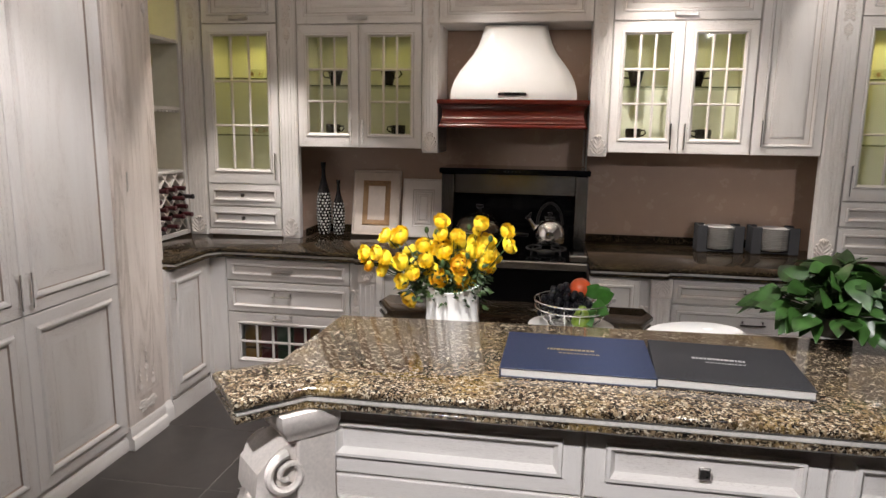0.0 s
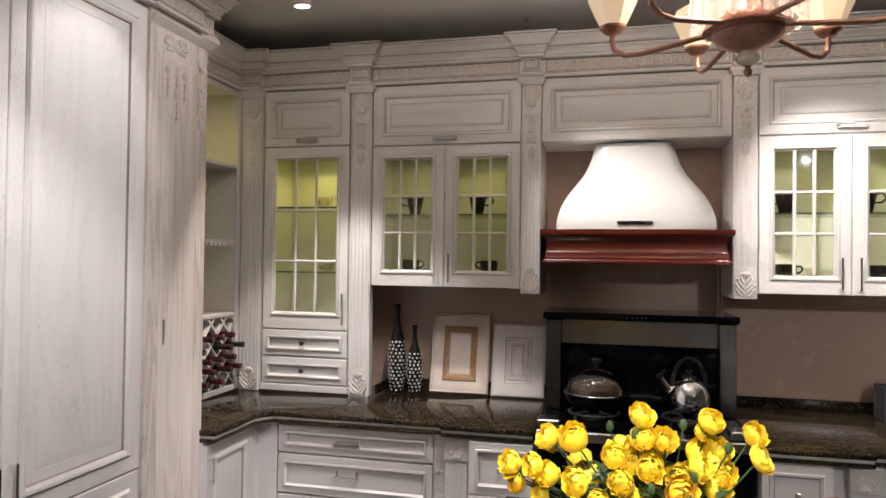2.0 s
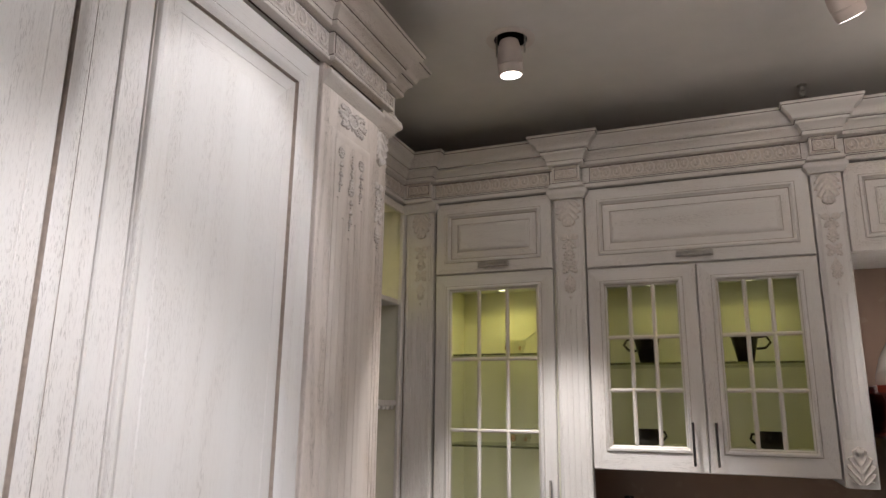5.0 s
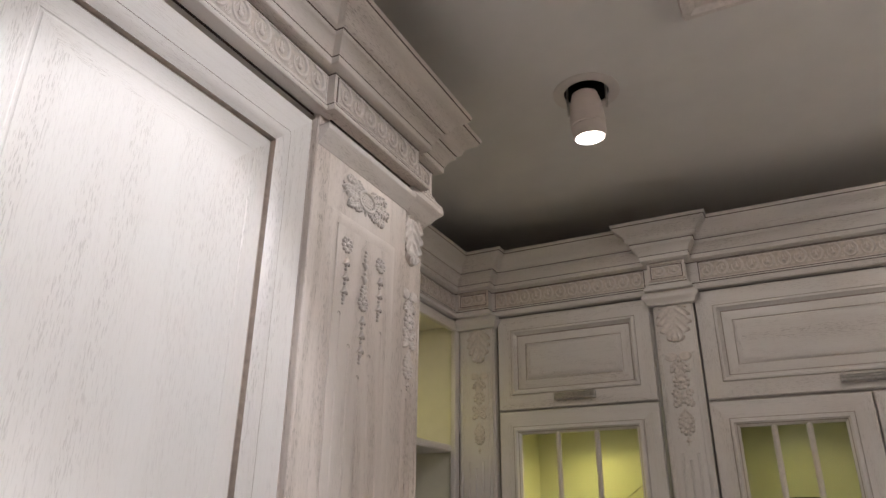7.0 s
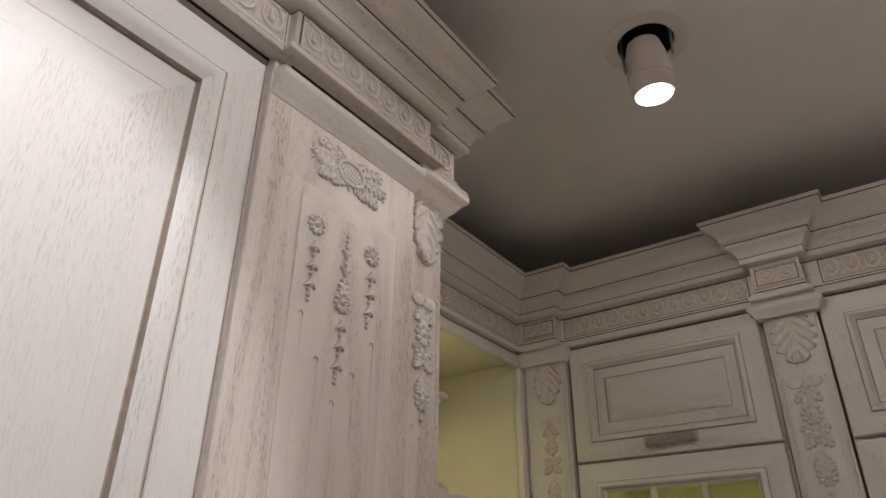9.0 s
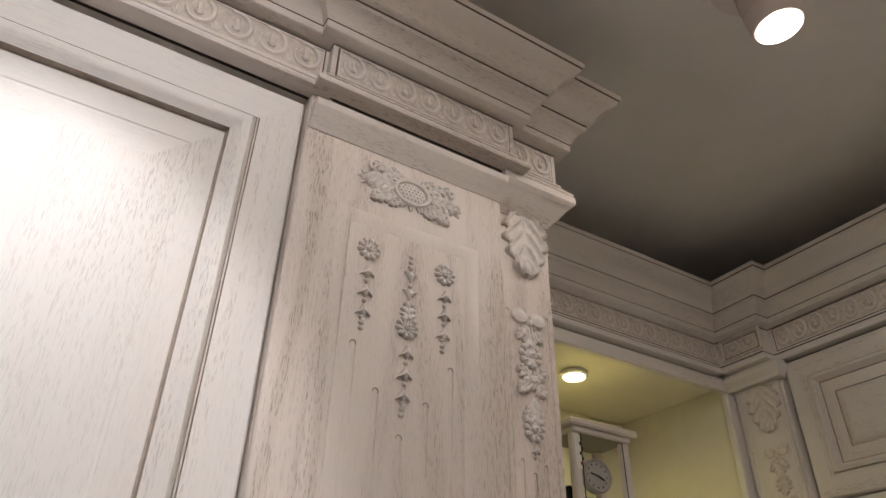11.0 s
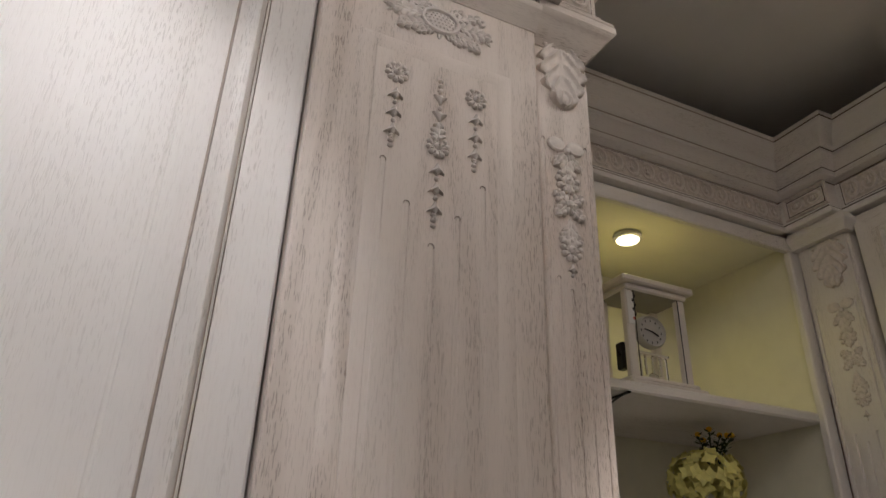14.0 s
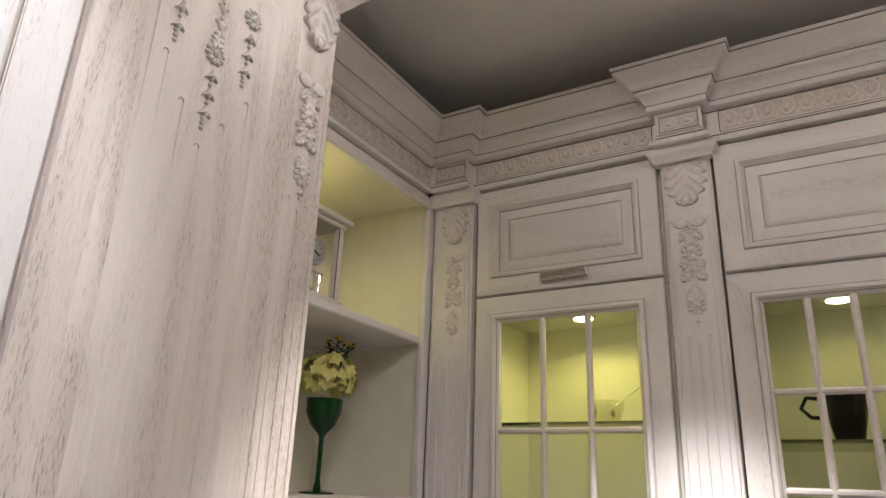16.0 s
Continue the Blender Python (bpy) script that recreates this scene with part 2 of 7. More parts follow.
def granite(name, depth):
    """Speckled polished granite; depth: how far its minerals run to black."""
    m, nt, b = mat(name)
    v = coords(nt, (1, 1, 1), rand=False)
    warp = nt.nodes.new("ShaderNodeVectorMath")
    warp.operation = "MULTIPLY_ADD"
    wn = node(nt, "ShaderNodeTexNoise", Scale=110.0, Detail=3.0)
    nt.links.new(v, wn.inputs["Vector"])
    nt.links.new(wn.outputs["Color"], warp.inputs[0])
    warp.inputs[1].default_value = (0.014, 0.014, 0.014)
    nt.links.new(v, warp.inputs[2])
    grains = []
    for scale in (140.0, 310.0):
        flake = node(nt, "ShaderNodeTexVoronoi", Scale=scale)
        nt.links.new(warp.outputs[0], flake.inputs["Vector"])
        sep = nt.nodes.new("ShaderNodeSeparateColor")
        nt.links.new(flake.outputs["Color"], sep.inputs[0])
        grains.append(sep)
    big, small = grains
    broad = noisetex(nt, v, 5, 3, 0.55)

    def mineral(src, soft):
        # grains from black over brown and tan to cream
        c = mixc(nt, ramp(nt, src, [(depth, 0.0), (depth + soft, 1.0)]), (0.005, 0.004, 0.0035), (0.055, 0.037, 0.022))
        c = mixc(nt, ramp(nt, src, [(depth + 0.22, 0.0), (depth + 0.22 + soft, 1.0)]), c, (0.150, 0.110, 0.068))
        return mixc(nt, ramp(nt, src, [(depth + 0.46, 0.0), (depth + 0.46 + soft, 1.0)]), c, (0.31, 0.27, 0.205))

    c = mixc(nt, ramp(nt, small.outputs[1], [(0.52, 0.0), (0.60, 1.0)]), mineral(big.outputs[0], 0.08), mineral(small.outputs[0], 0.08))
    gold = mixc(nt, 1.0, ramp(nt, broad, [(0.50, 0.0), (0.66, 0.85 - depth)]), ramp(nt, big.outputs[1], [(0.40, 0.0), (0.50, 1.0)]), "MULTIPLY")
    c = mixc(nt, gold, c, (0.20, 0.135, 0.045))
    nt.links.new(c, b.inputs["Base Color"])
    b.inputs["Roughness"].default_value = 0.08
    b.inputs["Specular IOR Level"].default_value = 0.14
    return m


def mahogany():
    m, nt, b = mat("polished_mahogany")
    v = coords(nt, (2.5, 40, 40))
    n = noisetex(nt, v, 1.0, 4, 0.6, 0.4)
    c = mixc(nt, ramp(nt, n, [(0.3, 0.0), (0.7, 1.0)]), (0.050, 0.006, 0.004), (0.155, 0.020, 0.010))
    nt.links.new(c, b.inputs["Base Color"])
    b.inputs["Roughness"].default_value = 0.28
    b.inputs["Coat Weight"].default_value = 0.35
    bump(nt, b, n, 0.08)
    return m


def tilefloor():
    m, nt, b = mat("dark_floor_tile")
    v = coords(nt, (1, 1, 1))
    n = noisetex(nt, v, 9, 5, 0.6)
    n2 = noisetex(nt, v, 160, 2)
    c = mixc(nt, ramp(nt, n, [(0.3, 0.0), (0.7, 1.0)]), (0.028, 0.024, 0.022), (0.046, 0.039, 0.035))
    nt.links.new(c, b.inputs["Base Color"])
    b.inputs["Roughness"].default_value = 0.34
    bump(nt, b, n2, 0.06)
    return m


def pane_glass(name, tint, ior=1.45):
    m = bpy.data.materials.new(name)
    m.use_nodes = True
    nt = m.node_tree
    nt.nodes.remove(nt.nodes["Principled BSDF"])
    tr = node(nt, "ShaderNodeBsdfTransparent", Color=(*tint, 1))
    gl = node(nt, "ShaderNodeBsdfGlossy", Roughness=0.02)
    fr = node(nt, "ShaderNodeFresnel", IOR=ior)
    mx = nt.nodes.new("ShaderNodeMixShader")
    nt.links.new(fr.outputs[0], mx.inputs[0])
    nt.links.new(tr.outputs[0], mx.inputs[1])
    nt.links.new(gl.outputs[0], mx.inputs[2])
    nt.links.new(mx.outputs[0], nt.nodes["Material Output"].inputs[0])
    return m


def glow(name, col, strength):
    m, nt, b = mat(name)
    b.inputs["Base Color"].default_value = (*col, 1)
    b.inputs["Emission Color"].default_value = (*col, 1)
    b.inputs["Emission Strength"].default_value = strength
    return m


def clear_glass(name, tint, gloss):
    """Thin blown glass: mostly clear with a steady sheen."""
    m = bpy.data.materials.new(name)
    m.use_nodes = True
    nt = m.node_tree
    nt.nodes.remove(nt.nodes["Principled BSDF"])
    tr = node(nt, "ShaderNodeBsdfTransparent", Color=(*tint, 1))
    gl = node(nt, "ShaderNodeBsdfGlossy", Roughness=0.05)
    mx = node(nt, "ShaderNodeMixShader", Fac=gloss)
    nt.links.new(tr.outputs[0], mx.inputs[1])
    nt.links.new(gl.outputs[0], mx.inputs[2])
    nt.links.new(mx.outputs[0], nt.nodes["Material Output"].inputs[0])
    return m


GRANITE = granite("brown_granite", 0.35)
# same stone as the bar, the dimmer light on these tops put into its colour
GRANITE_SHADED = granite("brown_granite_shaded", 0.64)
MAHOG = mahogany()
TILE = tilefloor()
GROUT = simple("pale_grout", (0.22, 0.20, 0.18), 0.9)
GLASS = pane_glass("clear_pane", (0.93, 0.95, 0.92))
SHELFG = pane_glass("shelf_glass", (0.80, 0.83, 0.72))
SHADEG = simple("frosted_cream_shade", (0.80, 0.66, 0.48), 0.5, vary=0.05, scale=20)
SHADEG.node_tree.nodes["Principled BSDF"].inputs["Emission Color"].default_value = (1.0, 0.74, 0.46, 1)
SHADEG.node_tree.nodes["Principled BSDF"].inputs["Emission Strength"].default_value = 0.5
LIDG = clear_glass("lid_glass", (0.70, 0.67, 0.64), 0.15)
CUPG = clear_glass("teacup_glass", (0.95, 0.95, 0.92), 0.05)
CRYSTAL = clear_glass("crystal_rod", (0.97, 0.94, 0.90), 0.5)
CRYSTAL.node_tree.nodes["Mix Shader"].inputs[0].default_value = 0.62
lit = node(CRYSTAL.node_tree, "ShaderNodeBsdfTranslucent", Color=(0.95, 0.92, 0.88, 1))
mix2 = node(CRYSTAL.node_tree, "ShaderNodeMixShader", Fac=0.7)
CRYSTAL.node_tree.links.new(CRYSTAL.node_tree.nodes["Glossy BSDF"].outputs[0], mix2.inputs[1])
CRYSTAL.node_tree.links.new(lit.outputs[0], mix2.inputs[2])
CRYSTAL.node_tree.links.new(mix2.outputs[0], CRYSTAL.node_tree.nodes["Mix Shader"].inputs[2])
LIGHTON = glow("lamp_mouth", (1.0, 0.97, 0.93), 14.0)
LIGHTY = glow("downlight_yellow", (1.0, 0.93, 0.55), 7.0)
BULB = glow("warm_bulb", (1.0, 0.86, 0.66), 9.0)

# ---- mesh helpers ----


def thing(name, loc=(0, 0, 0), rz=0.0, label="", category="", group="", kind=""):
    e = new(name)
    e.empty_display_size = 0.05
    e.matrix_world = pose(*loc, 0, 0, rz)
    return tagged(e, label, category, group, kind)


def mesh_of(name, bm, material, smooth=35):
    bmesh.ops.recalc_face_normals(bm, faces=bm.faces)
    me = bpy.data.meshes.new(name)
    bm.to_mesh(me)
    bm.free()
    for m in material if isinstance(material, (list, tuple)) else (material,):
        me.materials.append(m)
    if smooth:
        me.polygons.foreach_set("use_smooth", [True] * len(me.polygons))
        me.set_sharp_from_angle(angle=radians(smooth))
    return me


def part(name, bm, material, parent, label="", smooth=35):
    ob = new(name, mesh_of(name, bm, material, smooth))
    ob.parent = parent
    if label:
        ob["label"] = label
    return ob


def solo(name, bm, material, label, category, group="", kind="", smooth=35, loc=(0, 0, 0), rz=0.0):
    ob = new(name, mesh_of(name, bm, material, smooth))
    ob.matrix_world = pose(*loc, 0, 0, rz)
    return tagged(ob, label, category, group, kind)


def B():
    return bmesh.new()


def cbox(bm, x0, x1, y0, y1, z0, z1, c=0.002):
    """A box with chamfered edges."""
    c = min(c, (x1 - x0) / 3, (y1 - y0) / 3, (z1 - z0) / 3)
    lo, hi = (x0, y0, z0), (x1, y1, z1)
    vs = {}
    for i in range(8):
        s = [(i >> k) & 1 for k in range(3)]
        for a in range(3):
            p = [(hi[k] - c if s[k] else lo[k] + c) for k in range(3)]
            p[a] = hi[a] if s[a] else lo[a]
            vs[i, a] = bm.verts.new(p)
    for a in range(3):
        b, d = [k for k in range(3) if k != a]
        for s in (0, 1):
            q = [s << a, s << a | 1 << b, s << a | 1 << b | 1 << d, s << a | 1 << d]
            bm.faces.new([vs[i, a] for i in q])
        for sb in (0, 1):
            for sd in (0, 1):
                i = sb << b | sd << d
                j = i | 1 << a
                bm.faces.new([vs[i, b], vs[j, b], vs[j, d], vs[i, d]])
    for i in range(8):
        bm.faces.new([vs[i, a] for a in range(3)])
    return bm


def rings(bm, x0, x1, z0, z1, prof, back, core=0):
    """A rectangular front whose relief follows (inset, y) pairs from its rim inwards; back: y of its rear."""
    prev = None
    for n, item in enumerate([(0, back)] + list(prof)):
        i, y = item[0], item[1]
        cur = [bm.verts.new(p) for p in ((x0 + i, y, z0 + i), (x1 - i, y, z0 + i), (x1 - i, y, z1 - i), (x0 + i, y, z1 - i))]
        if prev is None:
            bm.faces.new(cur)
        else:
            for k in range(4):
                bm.faces.new([prev[k], prev[(k + 1) % 4], cur[(k + 1) % 4], cur[k]]).material_index = 2 if len(item) > 2 else 1 - k % 2
        prev = cur
    bm.faces.new(prev).material_index = core
    return bm


def hollow(bm, x0, x1, z0, z1, prof, bottom=0.0):
    """A rectangular frame: loops of (inset, y) from the outer rear edge round to the inner rear edge; bottom: extra width of its lowest rail."""
    loops = []
    for i, y, *_ in prof:
        e = bottom if i > 0.02 else 0.0
        loops.append([bm.verts.new(p) for p in ((x0 + i, y, z0 + i + e), (x1 - i, y, z0 + i + e), (x1 - i, y, z1 - i), (x0 + i, y, z1 - i))])
    for a, b, item in zip(loops, loops[1:] + loops[:1], prof[1:] + prof[:1]):
        for k in range(4):
            bm.faces.new([a[k], a[(k + 1) % 4], b[(k + 1) % 4], b[k]]).material_index = 2 if len(item) > 2 else 1 - k % 2
    return bm


def sweep(bm, path, prof, closed=False):
    """A moulding: profile (out, z) carried along a plan path with mitred corners; out lies to the right of the way."""
    n = len(path)
    rows = []
    for i in range(n):
        p = Vector(path[i])
        dirs = []
        if i > 0 or closed:
            dirs.append((p - Vector(path[i - 1])).normalized())
        if i < n - 1 or closed:
            dirs.append((Vector(path[(i + 1) % n]) - p).normalized())
        ns = [Vector((d.y, -d.x)) for d in dirs]
        m = ns[0] if len(ns) == 1 else (ns[0] + ns[1]) / max(0.2, 1 + ns[0].dot(ns[1]))
        rows.append([bm.verts.new((p.x + m.x * q[0], p.y + m.y * q[0], q[1])) for q in prof])
    k = len(prof)
    for i in range(n if closed else n - 1):
        a, b = rows[i], rows[(i + 1) % n]
        for j in range(k):
            bm.faces.new([a[j], a[(j + 1) % k], b[(j + 1) % k], b[j]]).material_index = 1 if len(prof[j]) > 2 else 0
    if not closed:
        bm.faces.new(rows[0])
        bm.faces.new(rows[-1][::-1])
    return bm


def slab(bm, poly, z0, z1, c=0.004):
    """A plate of any plan outline with eased edges."""
    n = len(poly)
    area = sum(poly[i][0] * poly[(i + 1) % n][1] - poly[(i + 1) % n][0] * poly[i][1] for i in range(n))
    pts = [Vector(p) for p in (poly if area > 0 else poly[::-1])]
    offs = []
    for i in range(n):
        d1, d2 = (pts[i] - pts[i - 1]).normalized(), (pts[(i + 1) % n] - pts[i]).normalized()
        n1, n2 = Vector((-d1.y, d1.x)), Vector((-d2.y, d2.x))
        offs.append((n1 + n2) / max(0.2, 1 + n1.dot(n2)))
    levels = [(c, z0), (0, z0 + c), (0, z1 - c), (c * 0.35, z1 - c * 0.35), (c, z1)]
    prev = None
    for o, z in levels:
        cur = [bm.verts.new((p.x + m.x * o, p.y + m.y * o, z)) for p, m in zip(pts, offs)]
        if prev is None:
            bm.faces.new(cur[::-1])
        else:
            for k in range(n):
                bm.faces.new([prev[k], prev[(k + 1) % n], cur[(k + 1) % n], cur[k]])
        prev = cur
    bm.faces.new(prev)
    return bm


def lathe(bm, prof, cx=0, cy=0, seg=24, z=0, cap=True):
    rows = []
    for r, h in prof:
        rows.append([bm.verts.new((cx + r * math.cos(2 * math.pi * k / seg), cy + r * math.sin(2 * math.pi * k / seg), z + h)) for k in range(seg)])
    for a, b in zip(rows, rows[1:]):
        for k in range(seg):
            bm.faces.new([a[k], a[(k + 1) % seg], b[(k + 1) % seg], b[k]])
    if cap:
        bm.faces.new(rows[0][::-1])
        bm.faces.new(rows[-1])
    return bm


def tube(bm, pts, r, seg=8, closed=False):
    pts = [Vector(p) for p in pts]
    n = len(pts)
    rows = []
    ref = None
    for i in range(n):
        if closed:
            d = pts[(i + 1) % n] - pts[i - 1]
        else:
            d = pts[min(i + 1, n - 1)] - pts[max(i - 1, 0)]
        d.normalize()
        if ref is None:
            ref = d.orthogonal().normalized()
        ref = (ref - d * ref.dot(d)).normalized()
        s = d.cross(ref)
        rr = r[i] if isinstance(r, (list, tuple)) else r
        rows.append([bm.verts.new(pts[i] + (ref * math.cos(2 * math.pi * k / seg) + s * math.sin(2 * math.pi * k / seg)) * rr) for k in range(seg)])
    for i in range(n if closed else n - 1):
        a, b = rows[i], rows[(i + 1) % n]
        for k in range(seg):
            bm.faces.new([a[k], a[(k + 1) % seg], b[(k + 1) % seg], b[k]])
    if not closed:
        bm.faces.new(rows[0][::-1])
        bm.faces.new(rows[-1])
    return bm


def blob(bm, c, rx, ry, rz, seg=8, rows=5):
    c = Vector(c)
    top, bot = bm.verts.new(c + Vector((0, 0, rz))), bm.verts.new(c - Vector((0, 0, rz)))
    lv = []
    for j in range(1, rows):
        a = math.pi * j / rows
        lv.append([bm.verts.new(c + Vector((rx * math.sin(a) * math.cos(2 * math.pi * k / seg), ry * math.sin(a) * math.sin(2 * math.pi * k / seg), rz * math.cos(a)))) for k in range(seg)])
    for k in range(seg):
        bm.faces.new([top, lv[0][k], lv[0][(k + 1) % seg]])
        bm.faces.new([bot, lv[-1][(k + 1) % seg], lv[-1][k]])
    for a, b in zip(lv, lv[1:]):
        for k in range(seg):
            bm.faces.new([a[k], b[k], b[(k + 1) % seg], a[(k + 1) % seg]])
    return bm


# ---- carved relief, in the plane of a front: x along, z up, y towards the wall ----


def petal(bm, x, z, ang, length, width, rise, y0, curl=0.0, nu=5):
    """A carved leaf lobe on the face y0, rising towards the room; ang in degrees from +x."""
    ca, sa = math.cos(radians(ang)), math.sin(radians(ang))
    rows = []
    for i in range(nu + 1):
        s = i / nu
        w = width * 0.5 * (math.sin(math.pi * min(1, 0.12 + 0.85 * s)) ** 0.8)
        bend = curl * s * s * length
        h = rise * (0.35 + 0.65 * math.sin(math.pi * min(1.0, 0.15 + 0.8 * s)))
        row = []
        for t, k in ((-1, 0.0), (-0.55, 0.75), (0, 0.55), (0.55, 0.8), (1, 0.0)):
            u, v = s * length, t * w + bend
            row.append(bm.verts.new((x + u * ca - v * sa, y0 + 0.0015 - (h * k if k else 0.0), z + u * sa + v * ca)))
        rows.append(row)
    for a, b in zip(rows, rows[1:]):
        for k in range(4):
            bm.faces.new([a[k], a[k + 1], b[k + 1], b[k]]).material_index = 1 if k in (0, 3) else 0


def dome(bm, x, z, rx, rz, rise, y0, seg=9):
    """A raised oval boss."""
    prev = None
    for f, h in ((1.0, -0.15), (0.86, 0.5), (0.5, 0.88)):
        cur = [bm.verts.new((x + rx * f * math.cos(2 * math.pi * k / seg), y0 - rise * h, z + rz * f * math.sin(2 * math.pi * k / seg))) for k in range(seg)]
        if prev:
            for k in range(seg):
                bm.faces.new([prev[k], prev[(k + 1) % seg], cur[(k + 1) % seg], cur[k]]).material_index = 1 if f > 0.8 else 0
        prev = cur
    tip = bm.verts.new((x, y0 - rise, z))
    for k in range(seg):
        bm.faces.new([prev[k], prev[(k + 1) % seg], tip])


def flower_relief(bm, x, z, r, y0, n=10, rise=0.006):
    """A flat daisy: slim round petals about a ringed eye."""
    for k in range(n):
        a = 360.0 * k / n + 11
        ca, sa = math.cos(radians(a)), math.sin(radians(a))
        petal(bm, x + r * 0.18 * ca, z + r * 0.18 * sa, a, r * 0.70, r * 4.6 / n, rise, y0, nu=4)
        dome(bm, x + r * 0.74 * ca, z + r * 0.74 * sa, r * 2.35 / n, r * 2.35 / n, rise * 0.85, y0, 8)
    dome(bm, x, z, r * 0.34, r * 0.34, rise * 1.05, y0, 10)
    dome(bm, x, z, r * 0.17, r * 0.17, rise * 1.45, y0, 7)


def bellflower(bm, x, z, w, y0, rise=0.006, up=False):
    """A small hanging bell: a pointed cap flaring into three points, with a bead under it."""
    s = 1 if up else -1
    rim = [(0.0, -0.58), (-0.20, -0.16), (-0.60, 0.34), (-0.25, 0.24), (0.0, 0.52), (0.25, 0.24), (0.60, 0.34), (0.20, -0.16)]
    loops = []
    for f, hgt in ((1.0, -0.0012), (0.80, rise * 0.62), (0.34, rise)):
        loops.append([bm.verts.new((x + px * w * f, y0 - hgt, z + s * w * (pz * f + 0.05 * (1 - f)))) for px, pz in rim])
    for n, (a, b) in enumerate(zip(loops, loops[1:])):
        for k in range(8):
            bm.faces.new([a[k], a[(k + 1) % 8], b[(k + 1) % 8], b[k]]).material_index = 1 if n == 0 else 0
    tip = bm.verts.new((x, y0 - rise * 1.12, z))
    for k in range(8):
        bm.faces.new([loops[-1][k], loops[-1][(k + 1) % 8], tip])
    dome(bm, x, z + s * w * 0.70, w * 0.17, w * 0.19, rise * 0.8, y0, 7)


def carved_leaf(bm, x, z, ang, length, width, y0, lobes=4, rise=0.010, lean=0.20, stem=0.55):
    """A lobed acanthus blade from its stem at x, z along ang: every lobe swells, its edge rolls over."""
    ca, sa = math.cos(radians(ang)), math.sin(radians(ang))
    cols = (-1.0, -0.88, -0.66, -0.40, -0.16, 0.0, 0.16, 0.40, 0.66, 0.88, 1.0)
    m = lobes * 5
    rows = []
    for i in range(m + 1):
        v = i / m
        p = (v * lobes) % 1.0 if v < 1 else 1.0
        swell = max(0.0, math.sin(math.pi * p)) ** 0.7
        env = width * 0.5 * min(1.0, stem + 2.0 * v) * max(0.02, 1 - v ** 3.0) ** 0.62
        row = []
        for u in cols:
            au = abs(u)
            across = u * env * (0.46 + 0.54 * swell * au + 0.40 * (1 - au))
            along = length * (v * (1 - lean * 0.25) + lean * (au ** 1.3) * (1 - 0.75 * v) * 0.8)
            fall = (1 - au ** 5)
            hgt = rise * (0.16 + 0.52 * swell * min(1, au * 2.5) + 0.36 * au ** 1.5 + 0.25 * v + 0.34 * math.exp(-(u / 0.11) ** 2)) * fall
            row.append(bm.verts.new((x + along * ca - across * sa, y0 + (0.001 if au == 1 else -hgt), z + along * sa + across * ca)))
        rows.append(row)
    last = len(cols) - 2
    for a, b in zip(rows, rows[1:]):
        for k in range(last + 1):
            bm.faces.new([a[k], a[k + 1], b[k + 1], b[k]]).material_index = 1 if k in (0, last) else 0


def acanthus(bm, x, z, w, h, y0, up=True, rise=0.011):
    """A full acanthus leaf: flutes fan out from the rib into rounded lobes and the tip rolls over; x, z: middle of its broad end."""
    s = 1 if up else -1
    lobes, nv, half = 4.5, 54, 14
    rows = []
    for i in range(nv + 1):
        v = i / nv
        env = (0.70 + 0.30 * math.sin(math.pi * min(1.0, 0.10 + v * 1.05))) * max(0.0, 1 - v ** 5) ** 0.5
        row = []
        for j in range(-half, half + 1):
            u = j / half
            au = abs(u)
            # one lobe is the space between two flutes; its rim swells and curls up
            ph = 2 * math.pi * (lobes * v - 1.9 * au ** 0.8 + 0.9)
            lobe = 0.5 + 0.5 * math.cos(ph)
            vein = 0.5 + 0.5 * math.cos(2 * ph)
            rim = 0.5 + 0.5 * math.cos(2 * math.pi * (lobes * v - 1.0))
            across = u * w * 0.5 * env * (1 - 0.30 * (1 - rim) ** 1.6 * au ** 3)
            along = h * (v * 0.96 + 0.10 * au ** 1.5 * (rim - 0.5) * (1 - v) + 0.04 * au * au)
            hgt = 0.26 + (0.34 * lobe ** 1.3 + 0.16 * vein) * min(1.0, 4 * au) + 0.30 * rim * math.exp(-((au - 0.82) / 0.13) ** 2)
            hgt += 0.46 * math.exp(-((v - 0.90) / 0.09) ** 2) * (1 - 0.5 * au) + 0.22 * math.exp(-(u / 0.05) ** 2) * (1 - v)
            row.append(bm.verts.new((x + across, y0 + 0.001 - (0.0 if au == 1 or v == 1 else rise * hgt), z + s * along)))
        rows.append(row)
    for n, (a, b) in enumerate(zip(rows, rows[1:])):
        for k in range(2 * half):
            bm.faces.new([a[k], a[k + 1], b[k + 1], b[k]]).material_index = 1 if k in (0, 2 * half - 1) or n == nv - 1 else 0


